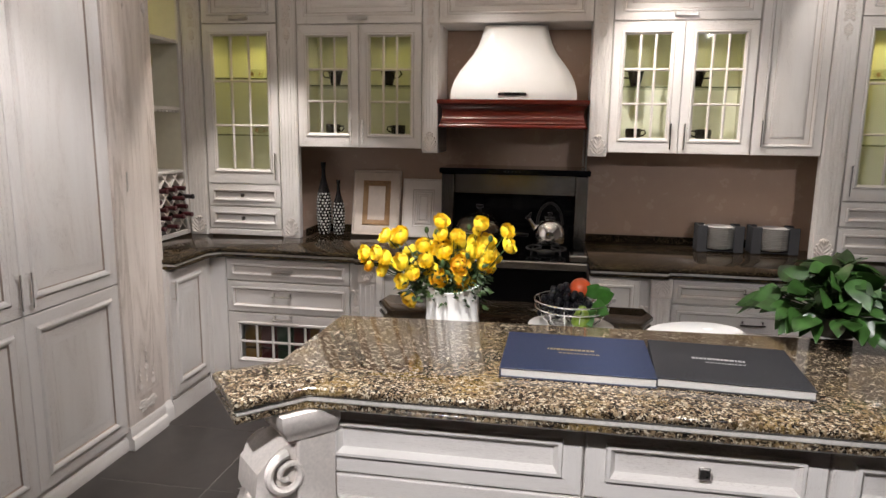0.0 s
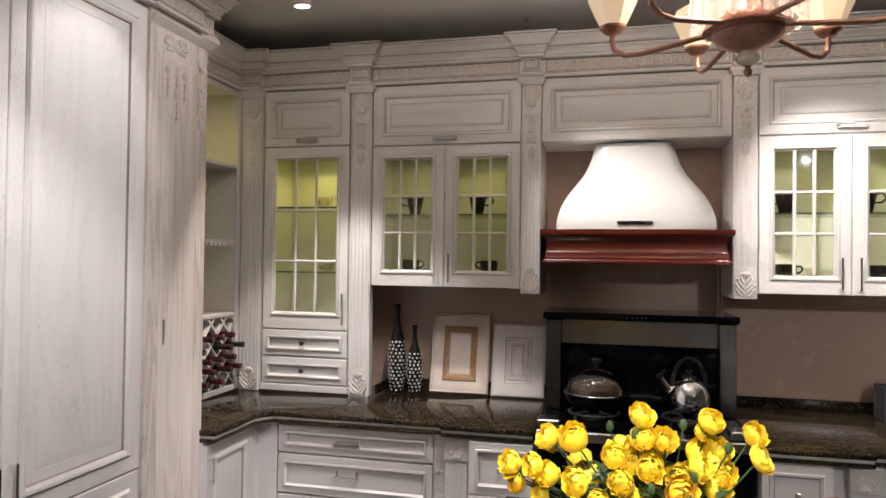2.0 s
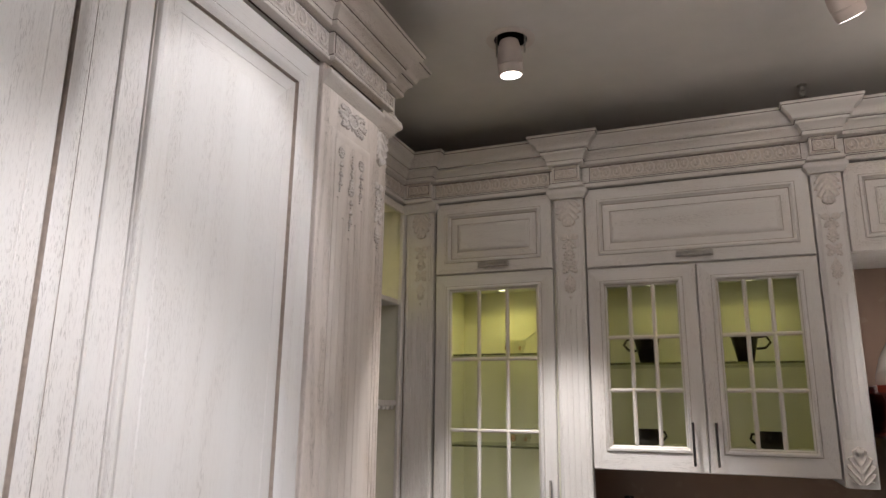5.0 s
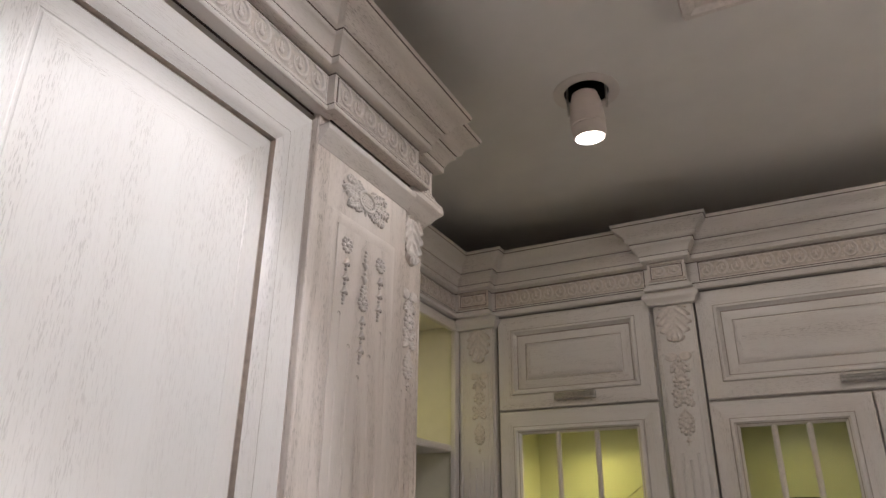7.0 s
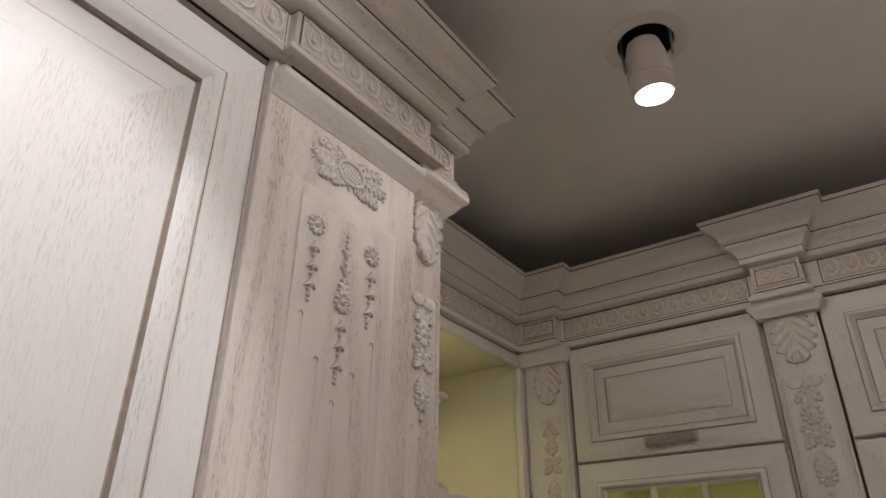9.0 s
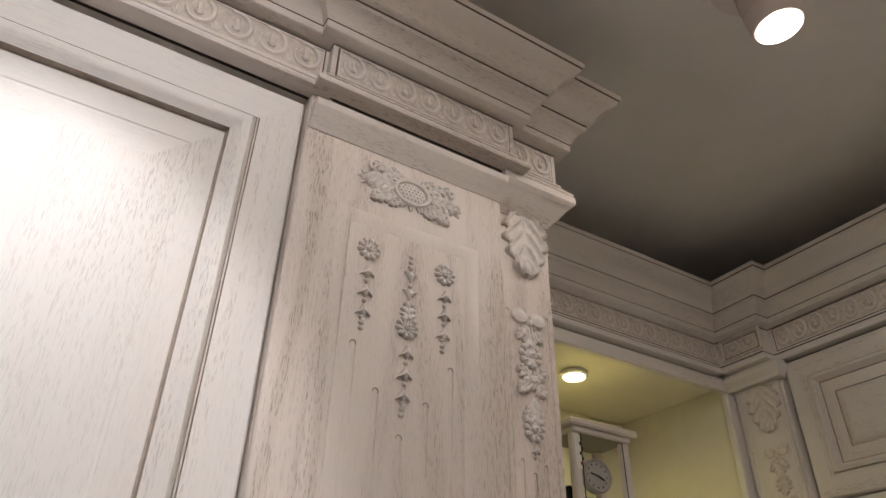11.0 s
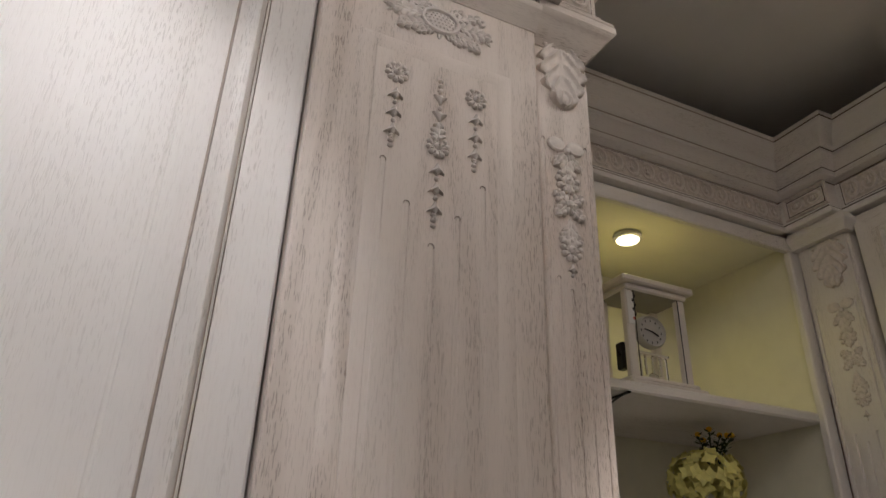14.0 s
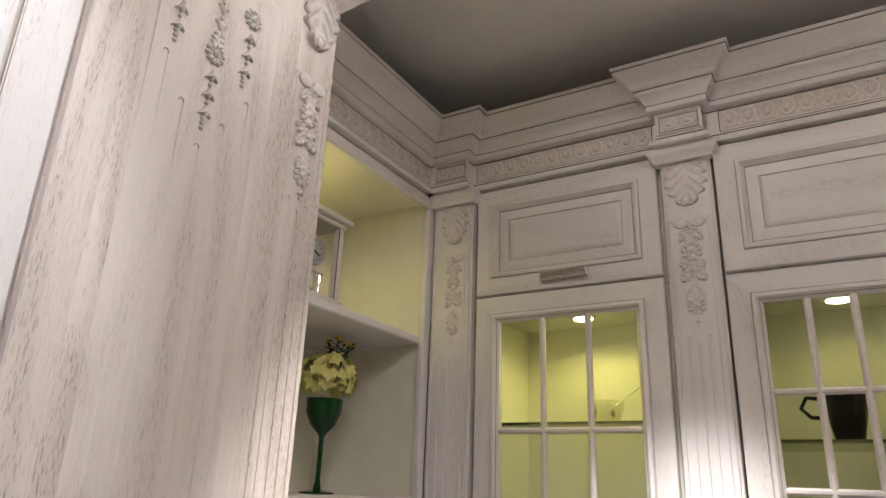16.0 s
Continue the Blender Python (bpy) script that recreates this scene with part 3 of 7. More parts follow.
def ribbon_drop(bm, x, ztop, h, w, y0):
    """Bow, fans of leaves and two blossoms hanging in a chain."""
    q = 0.0075
    for side in (-1, 1):
        # bow: a broad folded loop on each side of the knot
        dome(bm, x + side * w * 0.27, ztop - h * 0.060, w * 0.26, w * 0.20, q * 0.95, y0, 14)
        tube(bm, [(x + side * w * (0.27 + 0.20 * math.cos(a * 0.5236)), y0 - q * 0.42, ztop - h * 0.060 + w * 0.155 * math.sin(a * 0.5236)) for a in range(12)], w * 0.040, 6, True)
        petal(bm, x + side * w * 0.05, ztop - h * 0.095, 90 - side * 58, w * 0.40, w * 0.10, q * 1.0, y0, nu=5)
        carved_leaf(bm, x, ztop - h * 0.11, -90 + side * 40, w * 0.60, w * 0.34, y0, 3, q, 0.25, 0.5)
        # two pairs of curling leaves
        carved_leaf(bm, x, ztop - h * 0.50, 90 - side * 55, w * 0.50, w * 0.42, y0, 3, q, 0.25, 0.5)
        carved_leaf(bm, x, ztop - h * 0.50, -90 + side * 48, w * 0.54, w * 0.42, y0, 3, q, 0.25, 0.5)
        carved_leaf(bm, x, ztop - h * 0.67, -90 + side * 34, w * 0.50, w * 0.34, y0, 3, q * 0.9, 0.25, 0.5)
    dome(bm, x, ztop - h * 0.10, w * 0.11, w * 0.12, q * 1.2, y0, 8)
    carved_leaf(bm, x, ztop - h * 0.13, -90, h * 0.30, w * 0.50, y0, 4, q * 0.9, 0.3, 0.7)
    flower_relief(bm, x, ztop - h * 0.33, w * 0.35, y0, 9, q)
    dome(bm, x, ztop - h * 0.50, w * 0.12, w * 0.13, q * 1.2, y0, 8)
    carved_leaf(bm, x, ztop - h * 0.60, -90, h * 0.26, w * 0.46, y0, 4, q * 0.9, 0.3, 0.7)
    flower_relief(bm, x, ztop - h * 0.82, w * 0.31, y0, 9, q)
    bellflower(bm, x, ztop - h * 0.945, w * 0.24, y0, 0.005)


def grooved_board(bm, x0, x1, z0, z1, y, back, grooves, r=0.004, d=0.0026):
    """A board whose face is cut by slim upright flutes with round heads; grooves: (x, top)."""
    n = 6

    def quad(pts):
        return bm.faces.new([bm.verts.new(p) for p in pts])

    xs = x0
    for cx, zt in sorted(grooves):
        quad([(xs, y, z0), (cx - r, y, z0), (cx - r, y, z1), (xs, y, z1)])
        arc = [(cx - r * math.cos(math.pi * k / n), zt - r + r * math.sin(math.pi * k / n)) for k in range(n + 1)]
        quad([(px, y, pz) for px, pz in arc] + [(cx + r, y, z1), (cx - r, y, z1)])
        rim = [(cx - r, z0)] + arc + [(cx + r, z0)]
        floor_pts = [((px - cx) * 0.72 + cx, pz - (r * 0.28 if pz > z0 else 0)) for px, pz in rim]
        quad([(px, y + d, pz) for px, pz in floor_pts])
        for (a, b), (e, g) in zip(zip(rim, rim[1:]), zip(floor_pts, floor_pts[1:])):
            quad([(a[0], y, a[1]), (e[0], y + d, e[1]), (g[0], y + d, g[1]), (b[0], y, b[1])])
        xs = cx + r
    quad([(xs, y, z0), (x1, y, z0), (x1, y, z1), (xs, y, z1)])
    quad([(x0, y, z0), (x0, back, z0), (x0, back, z1), (x0, y, z1)])
    quad([(x1, y, z0), (x1, back, z0), (x1, back, z1), (x1, y, z1)])
    quad([(x0, y, z1), (x1, y, z1), (x1, back, z1), (x0, back, z1)])
    quad([(x0, y, z0), (x1, y, z0), (x1, back, z0), (x0, back, z0)])
    bmesh.ops.remove_doubles(bm, verts=bm.verts, dist=0.00002)


def egg_frieze(bm, x0, x1, zc, h, y0, pitch=0.052):
    """A running band of open loops, a split leaf bud in each and a small sprout between them."""
    # slim border with a dark glazed line round it
    lo, hi, a, b = zc - h * 0.5 - 0.001, zc + h * 0.5 + 0.001, x0 - 0.004, x1 + 0.004
    for g, dep, mi in ((0.0, 0.0009, 2), (0.0026, 0.0024, 0)):
        wd = 0.0026 if mi else 0.0022
        for q in ((a + g, b - g, lo + g, lo + g + wd), (a + g, b - g, hi - g - wd, hi - g), (a + g, a + g + wd, lo + g + wd, hi - g - wd), (b - g - wd, b - g, lo + g + wd, hi - g - wd)):
            vs = [bm.verts.new((qx, y0 - dy, qz)) for dy in (-0.001, dep) for qx, qz in ((q[0], q[2]), (q[1], q[2]), (q[1], q[3]), (q[0], q[3]))]
            for f in ((4, 5, 6, 7), (0, 1, 5, 4), (1, 2, 6, 5), (2, 3, 7, 6), (3, 0, 4, 7)):
                bm.faces.new([vs[e] for e in f]).material_index = mi
    # ground plane whose darker colour stands for shade between the loops
    bm.faces.new([bm.verts.new((qx, y0 - 0.0005, qz)) for qx, qz in ((a, lo), (b, lo), (b, hi), (a, hi))]).material_index = 3
    h -= 0.010
    n = max(1, round((x1 - x0) / pitch))
    p = (x1 - x0) / n
    for i in range(n):
        cx = x0 + (i + 0.5) * p
        loop, girth = [], []
        for k in range(17):
            f = k / 16
            a = radians(116 - 316 * f - 0)
            q = 1.0 - 0.20 * f ** 3
            loop.append((cx + math.cos(a) * p * 0.40 * q, y0 - 0.0016, zc + h * 0.05 + math.sin(a) * h * 0.45 * q))
            girth.append(0.0017 + 0.0022 * math.sin(math.pi * min(1.0, 0.1 + f)))
        tube(bm, loop, girth, 6)
        # drop-shaped bud hanging in the loop
        petal(bm, cx - p * 0.01, zc + h * 0.34, -88, h * 0.52, p * 0.20, 0.0050, y0, curl=0.06, nu=4)
        dome(bm, cx + p * 0.01, zc - h * 0.06, p * 0.13, h * 0.115, 0.0056, y0, 8)
        for s_ in (-1, 1):
            petal(bm, cx + s_ * p * 0.10, zc + h * 0.36, -90 + s_ * 8, h * 0.34, p * 0.11, 0.0040, y0, curl=s_ * 0.3, nu=3)
        # three-leaved sprout between the loops
        for da, l_ in ((-34, 0.34), (0, 0.46), (34, 0.34)):
            petal(bm, cx + p * 0.5, zc - h * 0.44, 90 + da, h * l_, p * 0.16, 0.0036, y0, nu=3)

# ---- room shell ----
bm = B(); cbox(bm, -1.30, 4.40, 0.34, 0.46, FLOOR, CEIL, 0.001)
solo("wall_north", bm, WALLP, "taupe brown glossy splash wall behind the kitchen run", "wall", kind="structure")
bm = B(); cbox(bm, -1.30, -1.18, -6.2, 0.34, FLOOR, CEIL, 0.001)
solo("wall_west", bm, ROOMP, "plain wall behind the tall white cabinets", "wall", kind="structure")
# east and south walls are unseen, added to close the room for reflections
bm = B(); cbox(bm, 4.40, 4.52, -6.2, 0.46, FLOOR, CEIL, 0.001)
solo("wall_east", bm, ROOMP, "plain grey wall added out of view to close the room", "wall", kind="structure")
bm = B(); cbox(bm, -1.30, 4.52, -6.32, -6.2, FLOOR, CEIL, 0.001)
solo("wall_south", bm, ROOMP, "plain grey wall added out of view to close the room", "wall", kind="structure")

# ceiling plate with round holes for the spotlights
bm = B()
HOLE = 0.056
xs = sorted({-1.30, 4.52} | {s[0][0] + d for s in SPOTS for d in (-0.09, 0.09)})
ys = sorted({-6.32, 0.46} | {s[0][1] + d for s in SPOTS for d in (-0.09, 0.09)})
for i in range(len(xs) - 1):
    for j in range(len(ys) - 1):
        cx, cy = (xs[i] + xs[i + 1]) / 2, (ys[j] + ys[j + 1]) / 2
        hit = [s[0] for s in SPOTS if abs(s[0][0] - cx) < 0.02 and abs(s[0][1] - cy) < 0.02]
        q = [(xs[i], ys[j]), (xs[i + 1], ys[j]), (xs[i + 1], ys[j + 1]), (xs[i], ys[j + 1])]
        if not hit:
            bm.faces.new([bm.verts.new((a, b, CEIL)) for a, b in q])
            continue
        n = 24
        hx, hy = hit[0]
        outer, inner, up = [], [], []
        for k in range(n):
            a = 2 * math.pi * k / n
            c, s = math.cos(a), math.sin(a)
            m = max(abs(c), abs(s))
            outer.append(bm.verts.new((min(max(hx + 0.09 * c / m, xs[i]), xs[i + 1]), min(max(hy + 0.09 * s / m, ys[j]), ys[j + 1]), CEIL)))
            inner.append(bm.verts.new((hx + HOLE * c, hy + HOLE * s, CEIL)))
            up.append(bm.verts.new((hx + HOLE * c, hy + HOLE * s, CEIL + 0.09)))
        for k in range(n):
            l = (k + 1) % n
            bm.faces.new([outer[k], outer[l], inner[l], inner[k]])
            bm.faces.new([inner[k], inner[l], up[l], up[k]])
        bm.faces.new(up)
cbox(bm, -1.30, 4.52, -6.32, 0.46, CEIL + 0.12, CEIL + 0.2, 0.001)
bmesh.ops.remove_doubles(bm, verts=bm.verts, dist=0.0005)
solo("ceiling", bm, CEILP, "plain warm grey painted ceiling with round lamp holes", "ceiling", kind="structure", smooth=0)

# ---- fronts ----
PANEL = [(0, 0.003), (0.003, 0.0), (0.0535, 0.0), (0.0545, 0.0022, 1), (0.0555, -0.0030), (0.0575, -0.0042), (0.0585, -0.0018, 1), (0.0600, -0.0058), (0.0645, -0.0095), (0.0700, -0.0092),
         (0.0780, -0.0045), (0.0835, -0.0012), (0.0860, 0.0000), (0.0872, 0.0088, 1), (0.0892, 0.0088, 1), (0.0900, 0.0080), (0.1225, 0.0070), (0.1240, 0.0080), (0.1258, 0.0078), (0.1285, 0.0058), (0.16, 0.0052)]
SMALLP = [(0, 0.003), (0.003, 0.0), (0.046, 0.0), (0.0475, 0.0015, 1), (0.049, -0.005), (0.056, -0.007), (0.061, 0.000), (0.065, 0.008), (0.0675, 0.010, 1), (0.070, 0.009), (0.094, 0.0085), (0.0955, 0.0105, 1), (0.097, 0.009), (0.104, 0.003), (0.114, 0.002)]
DRAWER = [(0, 0.003), (0.003, 0.0), (0.028, 0.0), (0.0295, 0.0015, 1), (0.031, -0.008), (0.039, -0.010), (0.048, 0.004), (0.051, 0.007, 1), (0.056, 0.007)]


def panel_front(name, root, x0, x1, z0, z1, prof=PANEL, label="", material=None):
    bm = B()
    rings(bm, x0, x1, z0, z1, prof, 0.020, 1 if material is OAKH else 0)
    return part(name, bm, (OAK, OAKH, GLAZE_SHADE), root, label)


def bar_handle(root, x, z0, z1, y=-0.001, level=False):
    """A slim square bar pull on two feet."""
    bm = B()
    if level:
        cbox(bm, z0, z1, y - 0.033, y - 0.023, x - 0.006, x + 0.006, 0.002)
        for p in (z0 + 0.008, z1 - 0.020):
            cbox(bm, p, p + 0.012, y - 0.024, y, x - 0.008, x + 0.024, 0.003)
    else:
        cbox(bm, x - 0.005, x + 0.005, y - 0.030, y - 0.022, z0, z1, 0.002)
        for p in (z0 + 0.006, z1 - 0.014):
            cbox(bm, x - 0.004, x + 0.004, y - 0.024, y, p, p + 0.008, 0.001)
    return part("handle", bm, CHROME, root, "slim chrome bar handle")


def plate_handle(root, x0, x1, z, f=1.0):
    """A reeded antique plate pull."""
    bm = B()
    cbox(bm, x0, x1, -0.016, 0.0, z - 0.011 * f, z + 0.011 * f, 0.002)
    for k in range(3):
        cbox(bm, x0 + 0.004, x1 - 0.004, -0.020, -0.014, z + (-0.008 + 0.0065 * k) * f, z + (-0.0045 + 0.0065 * k) * f, 0.0006)
    return part("handle", bm, PEWTER, root, "reeded antique pewter pull")


def square_knob(root, x, z, y=0.0, s=0.011, metal=None):
    bm = B()
    cbox(bm, x - 0.004, x + 0.004, y - 0.018, y + 0.004, z - 0.004, z + 0.004, 0.001)
    cbox(bm, x - s, x + s, y - 0.026, y - 0.017, z - s, z + s, 0.003)
    return part("knob", bm, metal or PEWTER, root, "square antique pewter knob")


def glass_door(root, x0, x1, z0, z1, cols=3, rows=3, rail=0.068, bottom=None, handle=None):
    """A framed glass door with glazing bars and one pane to each light."""
    b0 = (bottom or rail) - rail
    e = 0.014
    bm = B()
    hollow(bm, x0, x1, z0, z1, [(0.0, 0.022), (0.0, 0.003), (0.003, 0.0), (rail - 0.010, 0.0), (rail - 0.0085, 0.001, 1), (rail - 0.006, -0.006), (rail + 0.002, -0.008), (rail + 0.007, -0.002), (rail + 0.0085, 0.0, 1), (rail + e, 0.005), (rail + e, 0.022)], b0)
    frame_ob = part("glass_door", bm, (OAK, OAKH, GLAZE_SHADE), root)
    gx0, gx1, gz0, gz1 = x0 + rail + e, x1 - rail - e, z0 + rail + b0 + e, z1 - rail - e
    w, h, m = (gx1 - gx0) / cols, (gz1 - gz0) / rows, 0.0075
    for k in range(1, cols):
        bm = B(); cbox(bm, gx0 + w * k - m, gx0 + w * k + m, -0.001, 0.014, gz0 - 0.002, gz1 + 0.002, 0.005)
        part("glazing_bar", bm, CARVED, frame_ob)
    for k in range(1, rows):
        bm = B(); cbox(bm, gx0 - 0.002, gx1 + 0.002, -0.0005, 0.0135, gz0 + h * k - m, gz0 + h * k + m, 0.005)
        part("glazing_bar", bm, CARVED, frame_ob)
    bm = B(); cbox(bm, -w / 2, w / 2, -0.0015, 0.0015, -h / 2, h / 2, 0.0004)
    me = mesh_of("pane", bm, GLASS, 0)
    for i in range(cols):
        for j in range(rows):
            p = new("pane", me)
            p.parent = frame_ob
            p.location = (gx0 + w * (i + 0.5), 0.016, gz0 + h * (j + 0.5))
            p.visible_shadow = False
    if handle:
        bar_handle(frame_ob, *handle)
    return frame_ob


def carcass(root, x0, x1, z0, z1, depth, lit=False, y0=0.021, material=None, shelves=()):
    """Open box of boards behind the doors."""
    t = 0.018
    bm = B()
    cbox(bm, x0, x0 + t, y0, depth, z0, z1, 0.001)
    cbox(bm, x1 - t, x1, y0, depth, z0, z1, 0.001)
    cbox(bm, x0 + t, x1 - t, y0, depth, z0, z0 + t, 0.001)
    cbox(bm, x0 + t, x1 - t, y0, depth, z1 - t, z1, 0.001)
    cbox(bm, x0 + t, x1 - t, depth - 0.012, depth, z0 + t, z1 - t, 0.001)
    part("body", bm, material or INSIDE, root)
    for z in shelves:
        bm = B(); cbox(bm, x0 + t + 0.002, x1 - t - 0.002, y0 + 0.03, depth - 0.013, z - 0.004, z + 0.004, 0.001)
        s = part("glass_shelf", bm, SHELFG, root, "clear glass shelf with a dark edge", smooth=0)
        s.visible_shadow = False


def downlight(loc, watts, rz=0.0, col=(1.0, 0.85, 0.24)):
    d = thing("cabinet_downlight", loc, rz, "small round warm yellow downlight under a shelf top", "downlight", "cabinet downlights")
    bm = B(); lathe(bm, [(0.030, 0.0), (0.034, -0.003), (0.034, -0.010), (0.029, -0.013)], seg=20)
    part("rim", bm, PORCEL, d)
    bm = B(); lathe(bm, [(0.027, -0.0125), (0.026, -0.016)], seg=20)
    part("lens", bm, LIGHTY, d, "glowing yellow lens")
    s = bpy.data.lights.new("downlight_light", "SPOT")
    s.energy, s.spot_size, s.spot_blend, s.color, s.shadow_soft_size = watts, radians(165), 0.6, col, 0.025
    ob = new("downlight_light", s)
    ob.matrix_world = look((loc[0], loc[1], loc[2] - 0.022), (loc[0], loc[1] + 0.001, loc[2] - 1))
    return d


# pilaster of the back run
def flutes(bm, x0, x1, z0, z1, n, y, d=0.006, back=0.02):
    """A fluted board: grooves between z0 and z1."""
    w = (x1 - x0) / n
    prof = [(x0, y)]
    for k in range(n):
        a = x0 + w * k
        prof += [(a + w * 0.18, y), (a + w * 0.28, y + d), (a + w * 0.72, y + d), (a + w * 0.82, y)]
    prof += [(x1, y), (x1, back), (x0, back)]
    lo = [bm.verts.new((px, py, z0)) for px, py in prof]
    hi = [bm.verts.new((px, py, z1)) for px, py in prof]
    m = len(prof)
    for k in range(m):
        bm.faces.new([lo[k], lo[(k + 1) % m], hi[(k + 1) % m], hi[k]])
    bm.faces.new(lo[::-1])
    bm.faces.new(hi)


def pilaster(x0, x1, z0, z1, depth, label, drop=True, foot=True, mid=0.5, slim=1.0):
    r = thing("pilaster", (x0, 0, z0), 0, label, "pilaster", "pilasters of the back run")
    w, h, y = x1 - x0, z1 - z0, -0.010
    bm = B()
    cbox(bm, 0, w, y + 0.007, depth, 0, h, 0.002)
    part("core", bm, OAK, r)
    zt = h - 0.473
    zb = 0.15 if foot else 0.05
    bm = B()
    grooved_board(bm, 0.006, w - 0.006, zb, h, y, y + 0.010, [(w * 0.13, h - 0.188), (w * 0.315, zt), (w * 0.5, zt - 0.018), (w * 0.685, zt), (w * 0.87, h - 0.188)], w * 0.032, 0.0034)
    part("fluted_shaft", bm, OAK, r, smooth=0)
    bm = B(); cbox(bm, 0.006, w - 0.006, y + 0.0002, y + 0.010, 0, zb, 0.0006)
    part("foot_block", bm, OAK, r)
    bm = B(); acanthus(bm, w * mid, h - 0.041, w * 0.90 * slim, 0.118, y + 0.001, up=False)
    part("leaf_carving", bm, (CARVED, PATINA), r, "carved acanthus leaf")
    if drop:
        bm = B(); ribbon_drop(bm, w * mid, h - 0.183, 0.27, w * 0.62 * slim, y + 0.001)
        part("flower_drop", bm, (CARVED, PATINA), r, "carved ribbon and blossom drop")
    if foot:
        bm = B(); acanthus(bm, w / 2, 0.012, w * 0.86, 0.120, y + 0.001, up=True, rise=0.015)
        part("foot_leaf", bm, (CARVED, PATINA), r, "carved acanthus leaf at the foot")
    return r


TOP = 2.584
pilaster(-0.791, -0.662, 0.90, TOP, 0.05, "fluted white oak corner pilaster with carved leaf standing on the counter", mid=0.58, slim=0.78)
pilaster(-0.131, -0.012, 0.90, TOP, 0.05, "fluted white oak pilaster with carved leaf and drop on the counter")
pilaster(0.802, 0.900, 1.475, TOP, 0.338, "carved white oak pilaster beside the range hood recess")
pilaster(1.817, 1.926, 1.475, TOP, 0.338, "carved white oak pilaster on the far side of the hood")
pilaster(3.122, 3.245, 0.90, TOP, 0.05, "tall fluted white oak pilaster at the end cabinet")

# tall glass cabinets standing on the counter
for x0, w, hx in ((-0.655, 0.518, 0.49), (3.250, 0.55, 0.03)):
    r = thing("tall_glass_cabinet", (x0, 0, 0.904), 0, "tall whitewashed oak cabinet with lit glass door and two drawers", "cabinet", "tall glass cabinets")
    carcass(r, 0, w, 0.36, 1.345, 0.338, shelves=(0.66, 1.025))
    bm = B()
    cbox(bm, 0, w, 0.021, 0.338, 0, 0.358, 0.002)
    part("drawer_carcass", bm, OAK, r)
    bm = B(); cbox(bm, 0, w, 0.021, 0.338, 1.347, 1.678, 0.002)
    part("top_carcass", bm, OAK, r)
    bm = B(); cbox(bm, 0, w, -0.004, 0.0208, 0, 0.038, 0.004)
    part("base_rail", bm, OAKH, r)
    panel_front("top_door", r, 0.006, w - 0.006, 1.362, 1.672, SMALLP, material=OAKH)
    plate_handle(r, w / 2 - 0.060, w / 2 + 0.070, 1.394)
    glass_door(r, 0.006, w - 0.006, 0.345, 1.356, rail=0.057, bottom=0.082, handle=(hx, 0.375, 0.55))
    for z in (0.046, 0.198):
        d = panel_front("drawer_front", r, 0.006, w - 0.006, z, z + 0.140, DRAWER, material=OAKH)
        square_knob(d, w / 2 - 0.006, z + 0.07, 0.004, 0.012, DARKPEW)
downlight((-0.40, 0.16, 0.904 + 1.327), 2.5)
downlight((3.52, 0.16, 0.904 + 1.327), 3.4)

# wall cabinets with two glass doors
for x0, x1 in ((-0.009, 0.799), (1.929, 2.733)):
    w = x1 - x0
    r = thing("wall_cabinet", (x0, 0, 1.5), 0, "whitewashed oak wall cabinet with two lit glass doors", "cabinet", "wall cabinets")
    carcass(r, 0, w, 0.062, 0.742, 0.338, shelves=(0.385,))
    bm = B(); cbox(bm, 0, w, 0.021, 0.338, 0.0, 0.060, 0.002)
    part("bottom_board", bm, OAKH, r)
    bm = B(); cbox(bm, 0, w, 0.021, 0.338, 0.744, 1.082, 0.002)
    cbox(bm, w / 2 - 0.012, w / 2 + 0.012, 0.0215, 0.04, 0.081, 0.723, 0.002)
    part("carcass_block", bm, OAK, r)
    glass_door(r, 0.003, w / 2 - 0.002, 0.0, 0.748, rail=0.057, bottom=0.074, handle=(w / 2 - 0.048, 0.025, 0.175))
    glass_door(r, w / 2 + 0.002, w - 0.003, 0.0, 0.748, rail=0.057, bottom=0.074, handle=(w / 2 + 0.030, 0.025, 0.175))
    panel_front("top_door", r, 0.003, w - 0.003, 0.756, 1.076, SMALLP, material=OAKH)
    plate_handle(r, w / 2 - 0.066, w / 2 + 0.064, 0.786)
    downlight((x0 + w * 0.27, 0.17, 1.5 + 0.722), 0.6)
    downlight((x0 + w * 0.73, 0.17, 1.5 + 0.722), 0.95)

# panel over the hood and the plain end cabinet
r = thing("hood_bridge_cabinet", (0.902, 0, 2.252), 0, "whitewashed oak bridging panel above the range hood", "cabinet")
bm = B(); cbox(bm, 0, 0.912, 0.021, 0.338, 0.0, 0.330, 0.002)
part("body", bm, OAK, r)
panel_front("front_panel", r, 0.002, 0.910, 0.002, 0.324, SMALLP, material=OAKH)
r = thing("wall_cabinet", (2.738, 0, 1.5), 0, "narrow whitewashed oak wall cabinet with a tall panelled door", "cabinet", "wall cabinets")
bm = B(); cbox(bm, 0, 0.380, 0.021, 0.338, 0.0, 1.082, 0.002)
part("body", bm, OAK, r)
d = panel_front("door", r, 0.002, 0.378, 0.0, 1.076, SMALLP)
bar_handle(d, 0.045, 0.05, 0.20)

